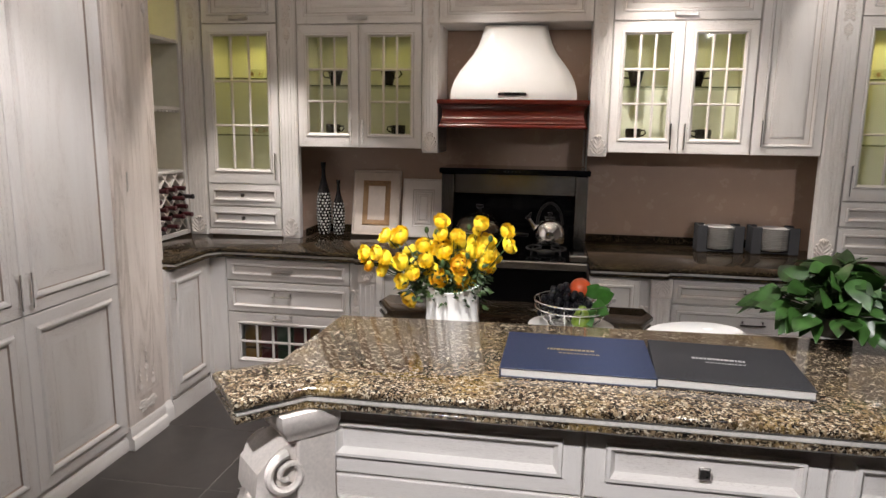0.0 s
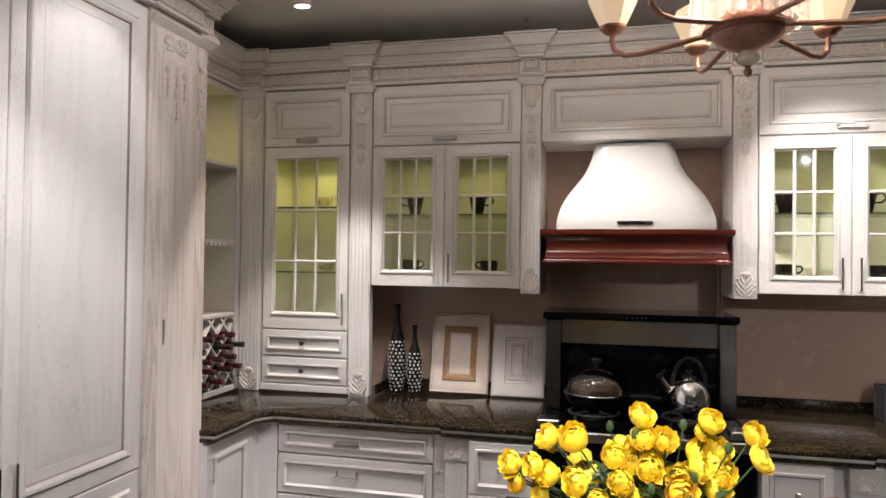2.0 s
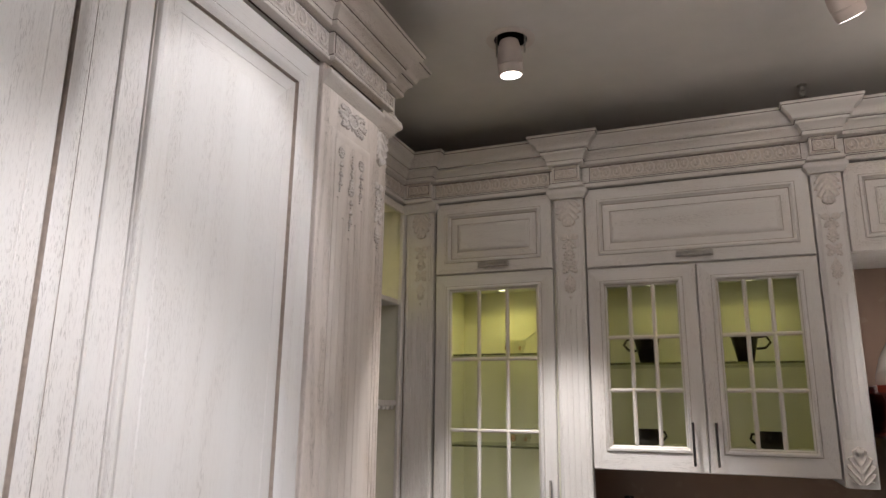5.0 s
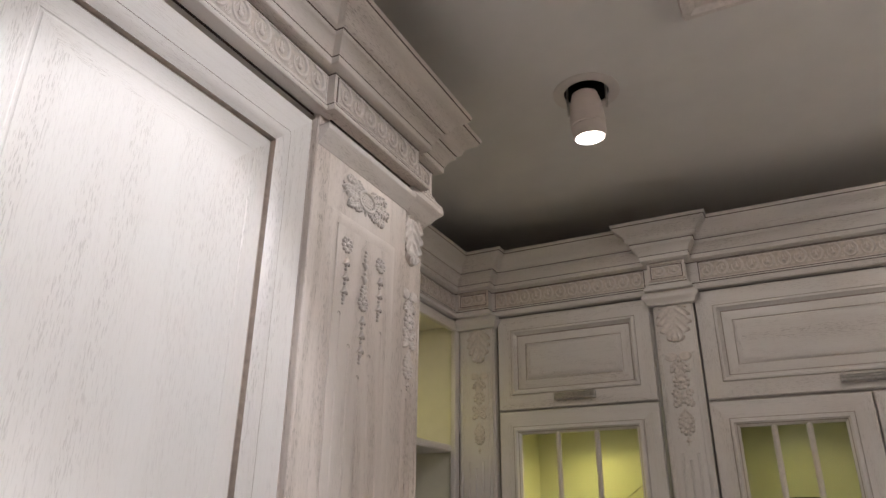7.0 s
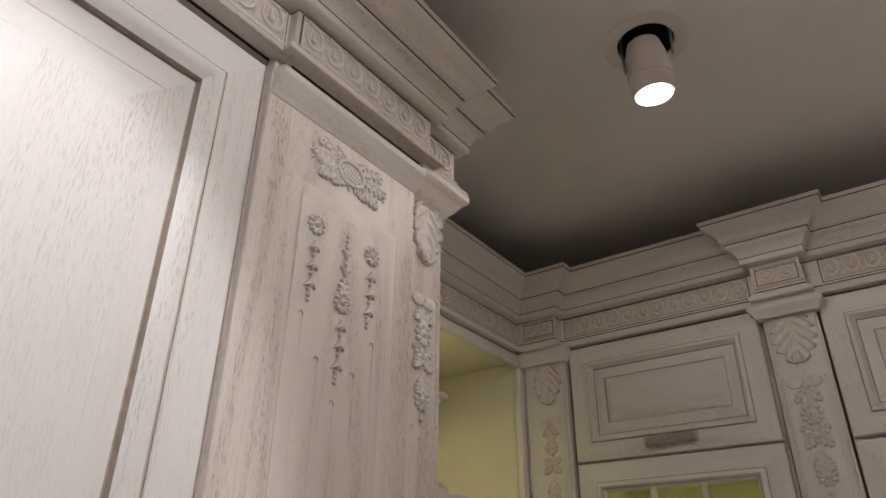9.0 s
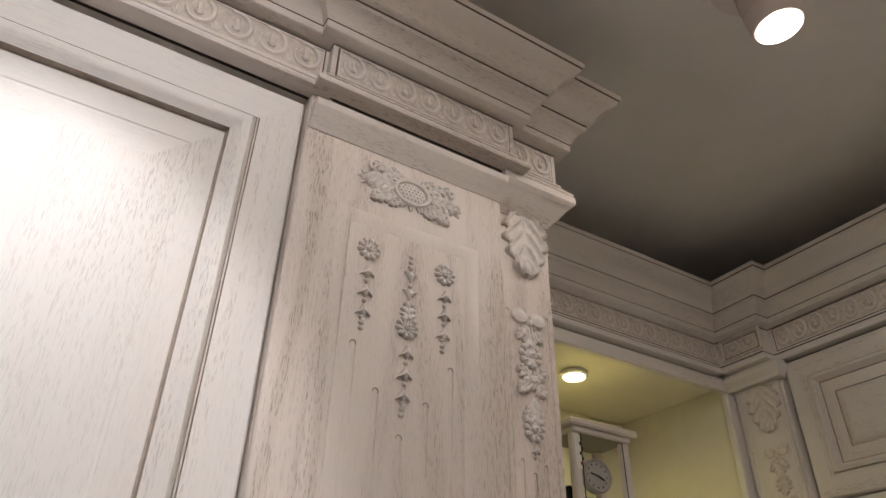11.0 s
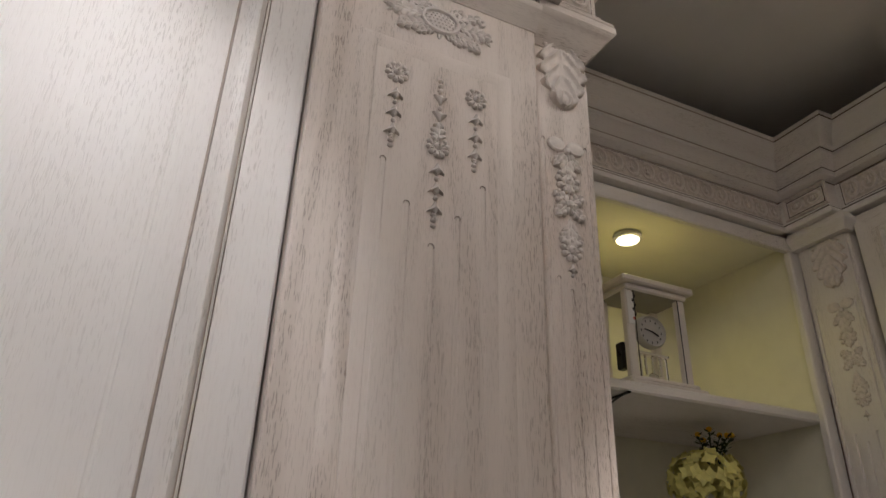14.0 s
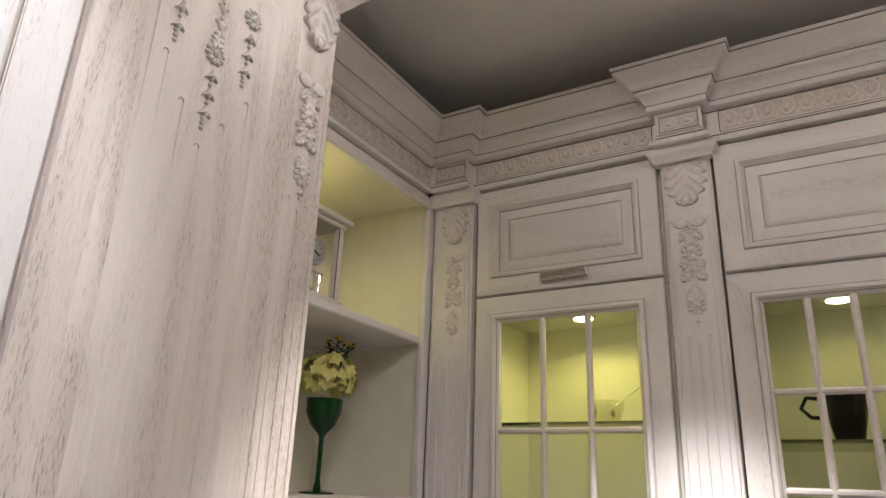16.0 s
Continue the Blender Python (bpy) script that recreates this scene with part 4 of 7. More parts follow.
# ---- cornice ----
# marked faces at 0.002 to 0.007 put the shade above the capitals into colour
CROWN = [(-0.02, 2.584), (0.0020, 2.584, 1), (0.0024, 2.589, 1), (0.0070, 2.589, 1), (0.0074, 2.584), (0.0340, 2.584), (0.0355, 2.587), (0.0345, 2.592), (0.0300, 2.596), (0.0262, 2.600), (0.0250, 2.6030), (0.0200, 2.6045), (0.0188, 2.6060, 1), (0.0215, 2.6075), (0.0222, 2.6090), (0.0215, 2.6118), (0.0175, 2.6128, 1), (0.0165, 2.6140),
         (0.0165, 2.6740, 1), (0.0175, 2.6762), (0.0340, 2.6790), (0.0368, 2.6815), (0.0372, 2.6925), (0.0368, 2.6940, 1), (0.0378, 2.6955), (0.0400, 2.7010), (0.0445, 2.7100), (0.0510, 2.7175), (0.0555, 2.7200), (0.0578, 2.7215), (0.0582, 2.7290), (0.0578, 2.7302, 1),
         (0.0600, 2.7315), (0.0650, 2.7335), (0.0690, 2.7385), (0.0712, 2.7470), (0.0770, 2.7560), (0.0870, 2.7630), (0.0960, 2.7690), (0.1005, 2.7745), (0.1010, 2.7775, 1), (0.1030, 2.7795), (0.1045, 2.7830), (0.1045, 2.7890), (-0.02, 2.7890)]
CAPM = [(-0.02, 2.544), (0.003, 2.544), (0.005, 2.550), (0.010, 2.557), (0.015, 2.562), (0.017, 2.566), (0.017, 2.5735), (0.011, 2.5745), (0.011, 2.5838), (-0.02, 2.5838)]


CROWNB = [(-0.035 if a < 0 else a - 0.024, *rest) for a, *rest in CROWN]


def run_crown(root, path, prof=CROWN, wood=OAKH):
    bm = B(); sweep(bm, path, prof)
    return part("moulding", bm, (wood, UMBER), root)


c = thing("cornice", (0, 0, 2.568), 0, "deep whitewashed oak cornice with a carved frieze along the back wall", "cornice")
c.matrix_world = pose(0, 0, 0)
P = -0.043
path = [(-0.80, P), (-0.664, P), (-0.664, 0.0), (-0.131, 0.0), (-0.131, P), (-0.012, P), (-0.012, 0), (0.800, 0), (0.800, P), (0.902, P), (0.902, 0),
        (1.815, 0), (1.815, P), (1.928, P), (1.928, 0), (3.120, 0), (3.120, P), (3.247, P), (3.247, 0), (3.90, 0)]
run_crown(c, path, CROWNB)
for a, b in ((-0.790, -0.655), (-0.137, -0.006), (0.797, 0.905), (1.812, 1.931), (3.117, 3.250)):
    bm = B(); sweep(bm, [(a, 0.0), (a, -0.024), (b, -0.024), (b, 0.0)] if a > -0.7 else [(a, -0.024), (b, -0.024), (b, 0.0)], CAPM)
    part("capital", bm, OAKH, c)
    bm = B()
    hollow(bm, a + 0.010, b - 0.010, 2.6145, 2.6740, [(0.0, P + 0.009), (0.0, P + 0.0030), (0.005, P + 0.0030), (0.009, P + 0.0075), (0.009, P + 0.009)])
    egg_frieze(bm, a + 0.022, b - 0.022, 2.643, 0.040, P + 0.0075, 0.042)
    part("frieze_block", bm, FRIEZE, c, "small carved frieze block")
for a, b in ((-0.655, -0.15), (0.02, 0.78), (0.925, 1.795), (1.95, 3.10)):
    bm = B(); egg_frieze(bm, a, b, 2.643, 0.058, 0.0075, 0.043)
    part("frieze", bm, FRIEZE, c, "carved scroll frieze")

# ---- left run: tall cabinets, seen along their fronts (local x runs towards the back wall) ----
LX = -0.452


def tall_unit(y0):
    r = thing("tall_cabinet", (LX, y0, FLOOR), 90, "floor to cornice whitewashed oak cabinet with four panelled doors", "cabinet", "tall cabinets of the side run")
    w = 1.1975
    bm = B()
    cbox(bm, 0, w, 0.021, 0.715, 0.0, 2.600, 0.002)
    part("body", bm, OAK, r)
    bm = B(); sweep(bm, [(0, 0.018), (w, 0.018)], [(-0.03, 0.0), (0.014, 0.0), (0.014, 0.056), (0.010, 0.064), (0.000, 0.072), (-0.004, 0.088), (-0.03, 0.088)])
    part("plinth", bm, OAKH, r)
    for k in (0, 1):
        a, b = (0.003, w / 2 - 0.002) if k == 0 else (w / 2 + 0.002, w - 0.0005)
        d = panel_front("upper_door", r, a, b, 0.880, 2.592)
        bar_handle(d, w / 2 - 0.03 if k == 0 else w / 2 + 0.03, 0.91, 1.06)
        panel_front("lower_door", r, a, b, 0.10, 0.874)
    return r


EP = -1.275
u = tall_unit(EP - 0.0015 - 1.199)
# unseen copies added to carry the run on and fill reflections
copy_thing(u, pose(LX, EP - 0.0015 - 2 * 1.200, FLOOR, 0, 0, 90))
copy_thing(u, pose(LX, EP - 0.0015 - 3 * 1.201, FLOOR, 0, 0, 90))

# broad carved panel and the narrow pilaster at the end of the tall cabinets
H0 = 2.553
CAPS = [(-0.004, H0 - 0.004), (0.0025, H0 - 0.004), (0.0045, H0), (0.0095, H0 + 0.006), (0.0170, H0 + 0.014), (0.0240, H0 + 0.025), (0.0300, H0 + 0.0315), (0.0335, H0 + 0.034), (0.0350, H0 + 0.0365), (0.0365, H0 + 0.0385), (0.0365, H0 + 0.050), (-0.004, H0 + 0.050)]
r = thing("carved_end_panel", (LX, EP, FLOOR), 90, "broad whitewashed oak end panel with carved rosette, flower drops and flutes", "panel")
w, y = 0.307, -0.010
bm = B()
cbox(bm, 0.0, w, y + 0.012, 0.715, 0.0, H0 + 0.07, 0.002)
part("core", bm, OAKW, r)
# flat face board, on it a raised field with soft shoulders and five slim flutes
bm = B(); cbox(bm, 0.0, w, y, y + 0.013, 0.10, H0 + 0.065, 0.002)
part("face_board", bm, OAKW, r)
FT = 2.428 - FLOOR
bm = B(); rings(bm, 0.048, 0.266, 0.25, FT, [(0, y + 0.0005), (0.004, y - 0.0012), (0.008, y - 0.0026), (0.014, y - 0.0030), (0.022, y - 0.0014), (0.026, y - 0.0010)], y + 0.0008)
part("field_border", bm, (OAKW, OAKW), r)
FACE = y - 0.0030
bm = B(); grooved_board(bm, 0.073, 0.241, 0.276, FT - 0.025, FACE, y - 0.0002, [(0.092, 2.247 - FLOOR), (0.124, 2.197 - FLOOR), (0.156, 2.150 - FLOOR), (0.188, 2.193 - FLOOR), (0.221, 2.243 - FLOOR)], 0.0040, 0.0013)
part("fluted_field", bm, OAKW, r, smooth=0)
# dark arcs paint the shade under each round flute head
for gx, gz in ((0.092, 2.247), (0.124, 2.197), (0.156, 2.150), (0.188, 2.193), (0.221, 2.243)):
    bm = B(); tube(bm, [(gx + 0.0036 * math.cos(a * 0.35 - 0.5), FACE + 0.0002, gz - FLOOR - 0.0040 + 0.0036 * math.sin(a * 0.35 - 0.5)) for a in range(12)], 0.0007, 5)
    part("flute_head", bm, GLAZE_SHADE, r, "dark crescent standing for the shade in a round flute head")
zc = 2.480 - FLOOR
cx = 0.157


def oval_rosette(bm, cx, zc):
    """A netted oval boss in a rim, between two scrolling acanthus sprays."""
    tube(bm, [(cx + 0.0262 * math.cos(2 * math.pi * k / 28), y - 0.0030, zc + 0.0185 * math.sin(2 * math.pi * k / 28)) for k in range(28)], 0.0034, 6, True)
    dome(bm, cx, zc, 0.0240, 0.0165, 0.0050, y, 20)
    for i in range(-4, 5):
        for j in range(-3, 4):
            ox, oz = i * 0.0054 + (j % 2) * 0.0027, j * 0.0050
            if (ox / 0.0215) ** 2 + (oz / 0.0145) ** 2 < 1:
                dome(bm, cx + ox, zc + oz, 0.0028, 0.0028, 0.0070 - 0.003 * ((ox / 0.0215) ** 2 + (oz / 0.0145) ** 2), y, 6)
    for s in (-1, 1):
        a0 = 0 if s > 0 else 180
        dome(bm, cx + s * 0.046, zc, 0.027, 0.017, 0.0028, y, 14)
        carved_leaf(bm, cx + s * 0.020, zc, a0, 0.058, 0.034, y, 5, 0.0078, 0.22, 0.45)
        for dz in (-1, 1):
            carved_leaf(bm, cx + s * 0.020, zc + dz * 0.010, a0 + s * dz * 27, 0.046, 0.024, y, 4, 0.0068, 0.24, 0.55)
            carved_leaf(bm, cx + s * 0.012, zc + dz * 0.017, a0 + s * dz * 34, 0.026, 0.015, y, 3, 0.0056, 0.2, 0.6)
            qx, qz = cx + s * (0.060 if dz > 0 else 0.052), zc + dz * 0.0225
            coil = [(qx + s * 0.0062 * (1 - 0.07 * k) * math.cos(0.75 * k - 1.8), y - 0.0035, qz + dz * 0.0062 * (1 - 0.07 * k) * math.sin(0.75 * k - 1.8)) for k in range(10)]
            tube(bm, coil, [0.0030 - 0.0001 * k for k in range(10)], 6)
        for da in (-38, 0, 38):
            petal(bm, cx + s * 0.062, zc, a0 + da, 0.0185, 0.0085, 0.0062, y, nu=4)
    for k in range(5):
        a = -40 - 25 * k
        petal(bm, cx + 0.022 * math.cos(radians(a)), zc + 0.0175 * math.sin(radians(a)), a, 0.0125, 0.0095, 0.0056, y, nu=4)
    for a in (65, 115):
        petal(bm, cx + 0.018 * math.cos(radians(a)), zc + 0.018 * math.sin(radians(a)), a, 0.0110, 0.0090, 0.0056, y, nu=4)


bm = B(); oval_rosette(bm, cx, zc)
part("rosette", bm, (CARVED, PATINA), r, "carved oval rosette with scrolling leaves")
for cx, zf, mid in ((0.101, 2.370 - FLOOR, False), (0.159, 2.279 - FLOOR, True), (0.210, 2.368 - FLOOR, False)):
    bm = B()
    if mid:
        for k in range(3):
            dome(bm, cx + 0.001, zf + 0.099 - 0.0075 * k, 0.0034 + 0.0006 * k, 0.0034, 0.005, FACE, 7)
        bellflower(bm, cx + 0.001, zf + 0.070, 0.0170, FACE, up=True)
        bellflower(bm, cx + 0.001, zf + 0.044, 0.0185, FACE, up=True)
        carved_leaf(bm, cx, zf + 0.008, 90, 0.028, 0.024, FACE, 3, 0.006, 0.2, 0.6)
    flower_relief(bm, cx, zf, 0.0165, FACE, 10, 0.0068)
    for k in range(3):
        bellflower(bm, cx - 0.0007 * k, zf - 0.0325 - 0.0263 * k, 0.0180, FACE, 0.0068)
    for k in range(4):
        dome(bm, cx - 0.002, zf - 0.0865 - 0.0070 * k, 0.0046 - 0.0003 * k, 0.0030, 0.0045, FACE, 7)
    part("flower_drop", bm, (CARVED, PATINA), r, "carved bellflower drop")
    # the mirrored drop near the foot
    bm = B()
    zl = 0.305 + (0.09 if mid else 0)
    for k in range(3):
        bellflower(bm, cx, zl + 0.0325 + 0.0263 * k, 0.0150, FACE, up=True)
    if mid:
        for k in range(2):
            bellflower(bm, cx, zl - 0.044 - 0.026 * k, 0.0170, FACE)
    flower_relief(bm, cx, zl, 0.0165, FACE, 10, 0.0068)
    for k in range(4):
        dome(bm, cx, zl + 0.0865 + 0.0070 * k, 0.0046 - 0.0003 * k, 0.0030, 0.0045, FACE, 7)
    part("flower_drop", bm, (CARVED, PATINA), r, "carved bellflower drop")
bm = B(); oval_rosette(bm, 0.156, 0.196)
part("foot_rosette", bm, (CARVED, PATINA), r, "carved oval rosette near the foot")
bm = B(); cbox(bm, 0.098, 0.110, y - 0.006, y + 0.004, 1.30 - FLOOR, 1.40 - FLOOR, 0.003)
part("finger_pull", bm, PEWTER, r, "dark upright finger pull")
bm = B(); sweep(bm, [(-0.004, y), (w, y)], [(-0.03, 0.0), (0.020, 0.0), (0.020, 0.055), (0.016, 0.062), (0.006, 0.070), (0.004, 0.118), (0.0, 0.126), (-0.03, 0.126)])
part("plinth", bm, OAKH, r)
bm = B(); sweep(bm, [(0.002, y), (w, y)], [(-0.004, 2.546), (0.0015, 2.546), (0.0030, 2.5485), (0.0070, 2.5535), (0.0130, 2.5600), (0.0185, 2.5690), (0.0205, 2.5710), (0.0220, 2.5735), (0.0220, 2.5825), (-0.004, 2.5825)])
part("capital", bm, OAKWH, r)

r = thing("narrow_pilaster", (LX, EP + 0.308, FLOOR), 90, "narrow whitewashed oak pilaster with carved leaf and ribbon drop", "pilaster")
w, y = 0.101, 0.012
bm = B(); cbox(bm, 0.001, w, y + 0.006, 0.715, 0.0, 2.604, 0.002)
part("core", bm, OAK, r)
bm = B(); grooved_board(bm, 0.001, w, 0.118, 2.604, y, y + 0.007, [(0.020, 2.368 - FLOOR), (0.035, 2.161 - FLOOR), (0.054, 2.146 - FLOOR), (0.072, 2.158 - FLOOR), (0.090, 2.370 - FLOOR)], 0.0029, 0.0013)
part("face_board", bm, OAKW, r, smooth=0)
# shade of the narrow flutes' heads, drawn as dark arcs
for gx, gz in ((0.020, 2.368), (0.035, 2.161), (0.054, 2.146), (0.072, 2.158), (0.090, 2.370)):
    bm = B(); tube(bm, [(gx + 0.0025 * math.cos(a * 0.35 - 0.5), y + 0.0002, gz - FLOOR - 0.0028 + 0.0025 * math.sin(a * 0.35 - 0.5)) for a in range(12)], 0.0006, 5)
    part("flute_head", bm, GLAZE_SHADE, r, "dark crescent standing for the shade in a round flute head")
bm = B(); acanthus(bm, 0.056, 2.542 - FLOOR, 0.088, 0.118, y, up=False, rise=0.013)
part("leaf_carving", bm, (CARVED, PATINA), r, "carved acanthus leaf")
bm = B(); ribbon_drop(bm, 0.055, 2.372 - FLOOR, 0.210, 0.058, y)
part("flower_drop", bm, (CARVED, PATINA), r, "carved ribbon and blossom drop")
bm = B(); sweep(bm, [(0, y), (w, y), (w, y + 0.6)], [(-0.03, 0.0), (0.022, 0.0), (0.022, 0.075), (0.010, 0.098), (0.004, 0.118), (-0.03, 0.118)])
part("plinth", bm, OAKH, r)
bm = B(); sweep(bm, [(0.0, y), (w, y), (w, y + 0.4)], CAPS)
part("capital", bm, OAKWH, r)

# cornice of the side run
c = thing("cornice", (LX, EP, 0), 90, "deep whitewashed oak cornice with carved frieze over the tall cabinets", "cornice")
Q, N2 = -0.010, 0.012
path = [(-3.6, 0.006), (0.031, 0.006), (0.031, Q), (0.307, Q), (0.307, N2), (0.409, N2), (0.409, 0.40)]
run_crown(c, path, wood=OAKWH)
bm = B(); egg_frieze(bm, -2.6, 0.006, 2.643, 0.060, 0.006 - 0.0165, 0.048)
part("frieze", bm, FRIEZE, c, "carved scroll frieze")
bm = B(); egg_frieze(bm, 0.026, 0.312, 2.643, 0.056, Q - 0.0165, 0.041)
part("frieze", bm, FRIEZE, c, "carved scroll frieze on the projecting block")
bm = B(); egg_frieze(bm, 0.330, 0.414, 2.643, 0.056, N2 - 0.0165, 0.040)
part("frieze", bm, FRIEZE, c, "carved scroll frieze on the narrow block")

# open niche cabinet between the tall run and the corner
NX, NB = -0.81, 0.365
r = thing("open_shelf_cabinet", (NX, -0.882, 0.904), 90, "open whitewashed oak shelf cabinet with a top niche and wine rack", "cabinet")
w = 0.880
for nm, q in (("side_board", (0.0, 0.018, 0.0, NB, 0.0, 1.68)), ("side_board", (w - 0.018, w, 0.001, NB, 0.0, 1.68)), ("back_board", (0.018, w - 0.018, NB - 0.012, NB, 0.0, 1.68)), ("top_board", (0.018, w - 0.018, 0.001, NB - 0.012, 1.662, 1.68))):
    bm = B(); cbox(bm, *q, 0.001)
    part(nm, bm, INSIDE, r)
for a in (w - 0.034, 0.0):
    bm = B(); cbox(bm, a, a + 0.034, -0.018, 0.0, 0.0, 1.64, 0.003)
    part("face_stile", bm, OAK, r)
bm = B(); cbox(bm, 0.0, w, -0.0185, 0.0, 1.64, 1.675, 0.003)
part("face_rail", bm, OAKH, r)
bm = B(); cbox(bm, 0.034, w - 0.034, -0.0175, 0.0, 0.0, 0.03, 0.003)
part("face_rail", bm, OAKH, r)
for z in (1.248, 0.826, 0.420):
    bm = B(); cbox(bm, 0.0185, w - 0.0185, -0.004, NB - 0.013, z - 0.011, z + 0.011, 0.004)
    part("shelf", bm, OAKH, r, "white oak shelf")
bm = B(); cbox(bm, w - 0.001, w + 0.022, -0.0215, 0.02, 1.30, 1.676, 0.001)
cbox(bm, w - 0.06, w + 0.022, -0.012, 0.02, 1.6765, 1.760, 0.001)
part("corner_filler", bm, OAK, r)
# notched trim under the third shelf
bm = B()
for k in range(20):
    a = 0.03 + k * 0.041
    cbox(bm, a, a + 0.026, -0.002, 0.010, 0.800, 0.8145, 0.003)
part("shelf_trim", bm, OAKH, r)
# lattice wine rack
d = 0.0105
cell = 0.118
for s in (-1, 1):
    for k in range(-5, 13):
        pts = []
        for z in (0.032, 0.405):
            pts.append((0.02 + k * cell + (z if s > 0 else 0.40 - z), z))
        (xa, za), (xb, zb) = pts
        if xb < xa:
            (xa, za), (xb, zb) = (xb, zb), (xa, za)
        if xb <= 0.02 or xa >= w - 0.02:
            continue
        sl = (zb - za) / (xb - xa)
        if xa < 0.02:
            za, xa = za + sl * (0.02 - xa), 0.02
        if xb > w - 0.02:
            zb, xb = zb - sl * (xb - w + 0.02), w - 0.02
        n = Vector((-(zb - za), xb - xa)).normalized() * d * 0.5
        ya, yb = (0.001, 0.26) if s > 0 else (0.0005, 0.2595)
        bm = B()
        vs = [bm.verts.new((px, yy, pz)) for yy in (ya, yb) for px, pz in ((xa + n.x, za + n.y), (xb + n.x, zb + n.y), (xb - n.x, zb - n.y), (xa - n.x, za - n.y))]
        for f in ((0, 1, 2, 3), (7, 6, 5, 4), (0, 4, 5, 1), (1, 5, 6, 2), (2, 6, 7, 3), (3, 7, 4, 0)):
            bm.faces.new([vs[i] for i in f])
        part("rack_slat", bm, CARVED, r)
downlight((-0.938, -0.396, 0.904 + 1.661), 1.9, col=(1.0, 0.85, 0.26))
# bottles lying in the lattice, necks to the room
bm = B(); lathe(bm, [(0.032, 0.0), (0.033, 0.01), (0.033, 0.17), (0.028, 0.20), (0.015, 0.225), (0.0135, 0.235)], seg=16)
bottle_me = mesh_of("glass", bm, BOTTLE)
bm = B(); lathe(bm, [(0.0140, 0.232), (0.0145, 0.24), (0.0145, 0.292), (0.0162, 0.295), (0.0162, 0.303), (0.0140, 0.306)], seg=14)
caps = [mesh_of("capsule", bm, FOIL)]
bm = B(); lathe(bm, [(0.0140, 0.232), (0.0145, 0.24), (0.0145, 0.292), (0.0162, 0.295), (0.0162, 0.303), (0.0140, 0.306)], seg=14)
caps.append(mesh_of("capsule", bm, FOILB))
rb = random.Random(5)
for row in range(-2, 3):
    for col in range(-3, 8):
        yy = -0.882 + 0.22 + (row + 1) * cell / 2 + col * cell
        zz = 0.904 + 0.200 + row * cell / 2
        if not (-0.84 < yy < -0.07) or rb.random() < 0.12:
            continue
        b = thing("wine_bottle", (NX - 0.235 + rb.uniform(-0.012, 0.02), yy, zz - 0.003), 0, "dark wine bottle with a wine-red capsule lying in the rack", "bottle", "wine bottles in the rack")
        b.matrix_world = b.matrix_world @ pose(0, 0, 0, 0, 90, 0)
        g = new("glass", bottle_me); g.parent = b
        k = new("capsule", caps[0] if rb.random() < 0.75 else caps[1]); k.parent = b
bm = B(); tube(bm, [(-0.802, -0.553, 2.1390), (-0.848, -0.540, 2.1385), (-0.908, -0.517, 2.1385), (-0.966, -0.478, 2.1385), (-1.10, -0.44, 2.1385)], 0.0022, 6)
tube(bm, [(-0.802, -0.547, 2.1390), (-0.842, -0.548, 2.1385), (-0.890, -0.545, 2.1385), (-0.960, -0.520, 2.1385), (-1.10, -0.47, 2.1385)], 0.0022, 6)
solo("cable", bm, BLACKP, "thin dark double lamp cable run under the shelf", "cable")
# cornice over the niche
c = thing("cornice", (NX, -0.882, 0), 90, "whitewashed oak cornice over the open shelf cabinet", "cornice")
bm = B(); sweep(bm, [(-0.02, 0.0), (0.852, 0.0)], [(max(q[0], -0.10), *q[1:]) for q in CROWN])
part("moulding", bm, (OAKH, GLAZE_SHADE), c)
bm = B(); egg_frieze(bm, 0.02, 0.845, 2.643, 0.056, -0.0165, 0.043)
part("frieze", bm, FRIEZE, c, "carved scroll frieze")

# ---- counters ----
CT = 0.900


def counter(name, poly, top, label, stone):
    r = thing(name, (0, 0, 0), 0, label, "countertop")
    bm = B(); slab(bm, poly, top - 0.024, top, 0.007)
    part("top_slab", bm, stone, r)
    n = len(poly)

    def inset(d):
        area = sum(poly[i][0] * poly[(i + 1) % n][1] - poly[(i + 1) % n][0] * poly[i][1] for i in range(n))
        pts = [Vector(p) for p in (poly if area > 0 else poly[::-1])]
        out = []
        for i in range(n):
            d1, d2 = (pts[i] - pts[i - 1]).normalized(), (pts[(i + 1) % n] - pts[i]).normalized()
            n1, n2 = Vector((-d1.y, d1.x)), Vector((-d2.y, d2.x))
            m = (n1 + n2) / max(0.2, 1 + n1.dot(n2))
            out.append((pts[i].x + m.x * d, pts[i].y + m.y * d))
        return out

    bm = B(); slab(bm, inset(0.010), top - 0.0385, top - 0.0242, 0.002)
    part("edge_strip", bm, STRIP, r, "pale polished edge strip")
    bm = B(); slab(bm, inset(0.003), top - 0.056, top - 0.0387, 0.006)
    part("lower_slab", bm, stone, r)
    return r


counter("countertop", [(-1.175, 0.337), (-1.175, -0.880), (-0.385, -0.880), (-0.385, -0.535), (-0.335, -0.462), (0.490, -0.462), (0.505, -0.500), (0.930, -0.500), (0.930, 0.337)], CT,
        "polished brown granite corner worktop with a double edge, shade put into its colour", GRANITE_SHADED)
counter("countertop", [(1.838, 0.337), (1.838, -0.500), (2.262, -0.500), (2.277, -0.462), (3.95, -0.462), (3.95, 0.337)], CT,
        "polished brown granite worktop beside the range, shade put into its colour", GRANITE_SHADED)
bm = B()
cbox(bm, 0.012, 0.930, 0.318, 0.338, CT + 0.001, CT + 0.055, 0.003)
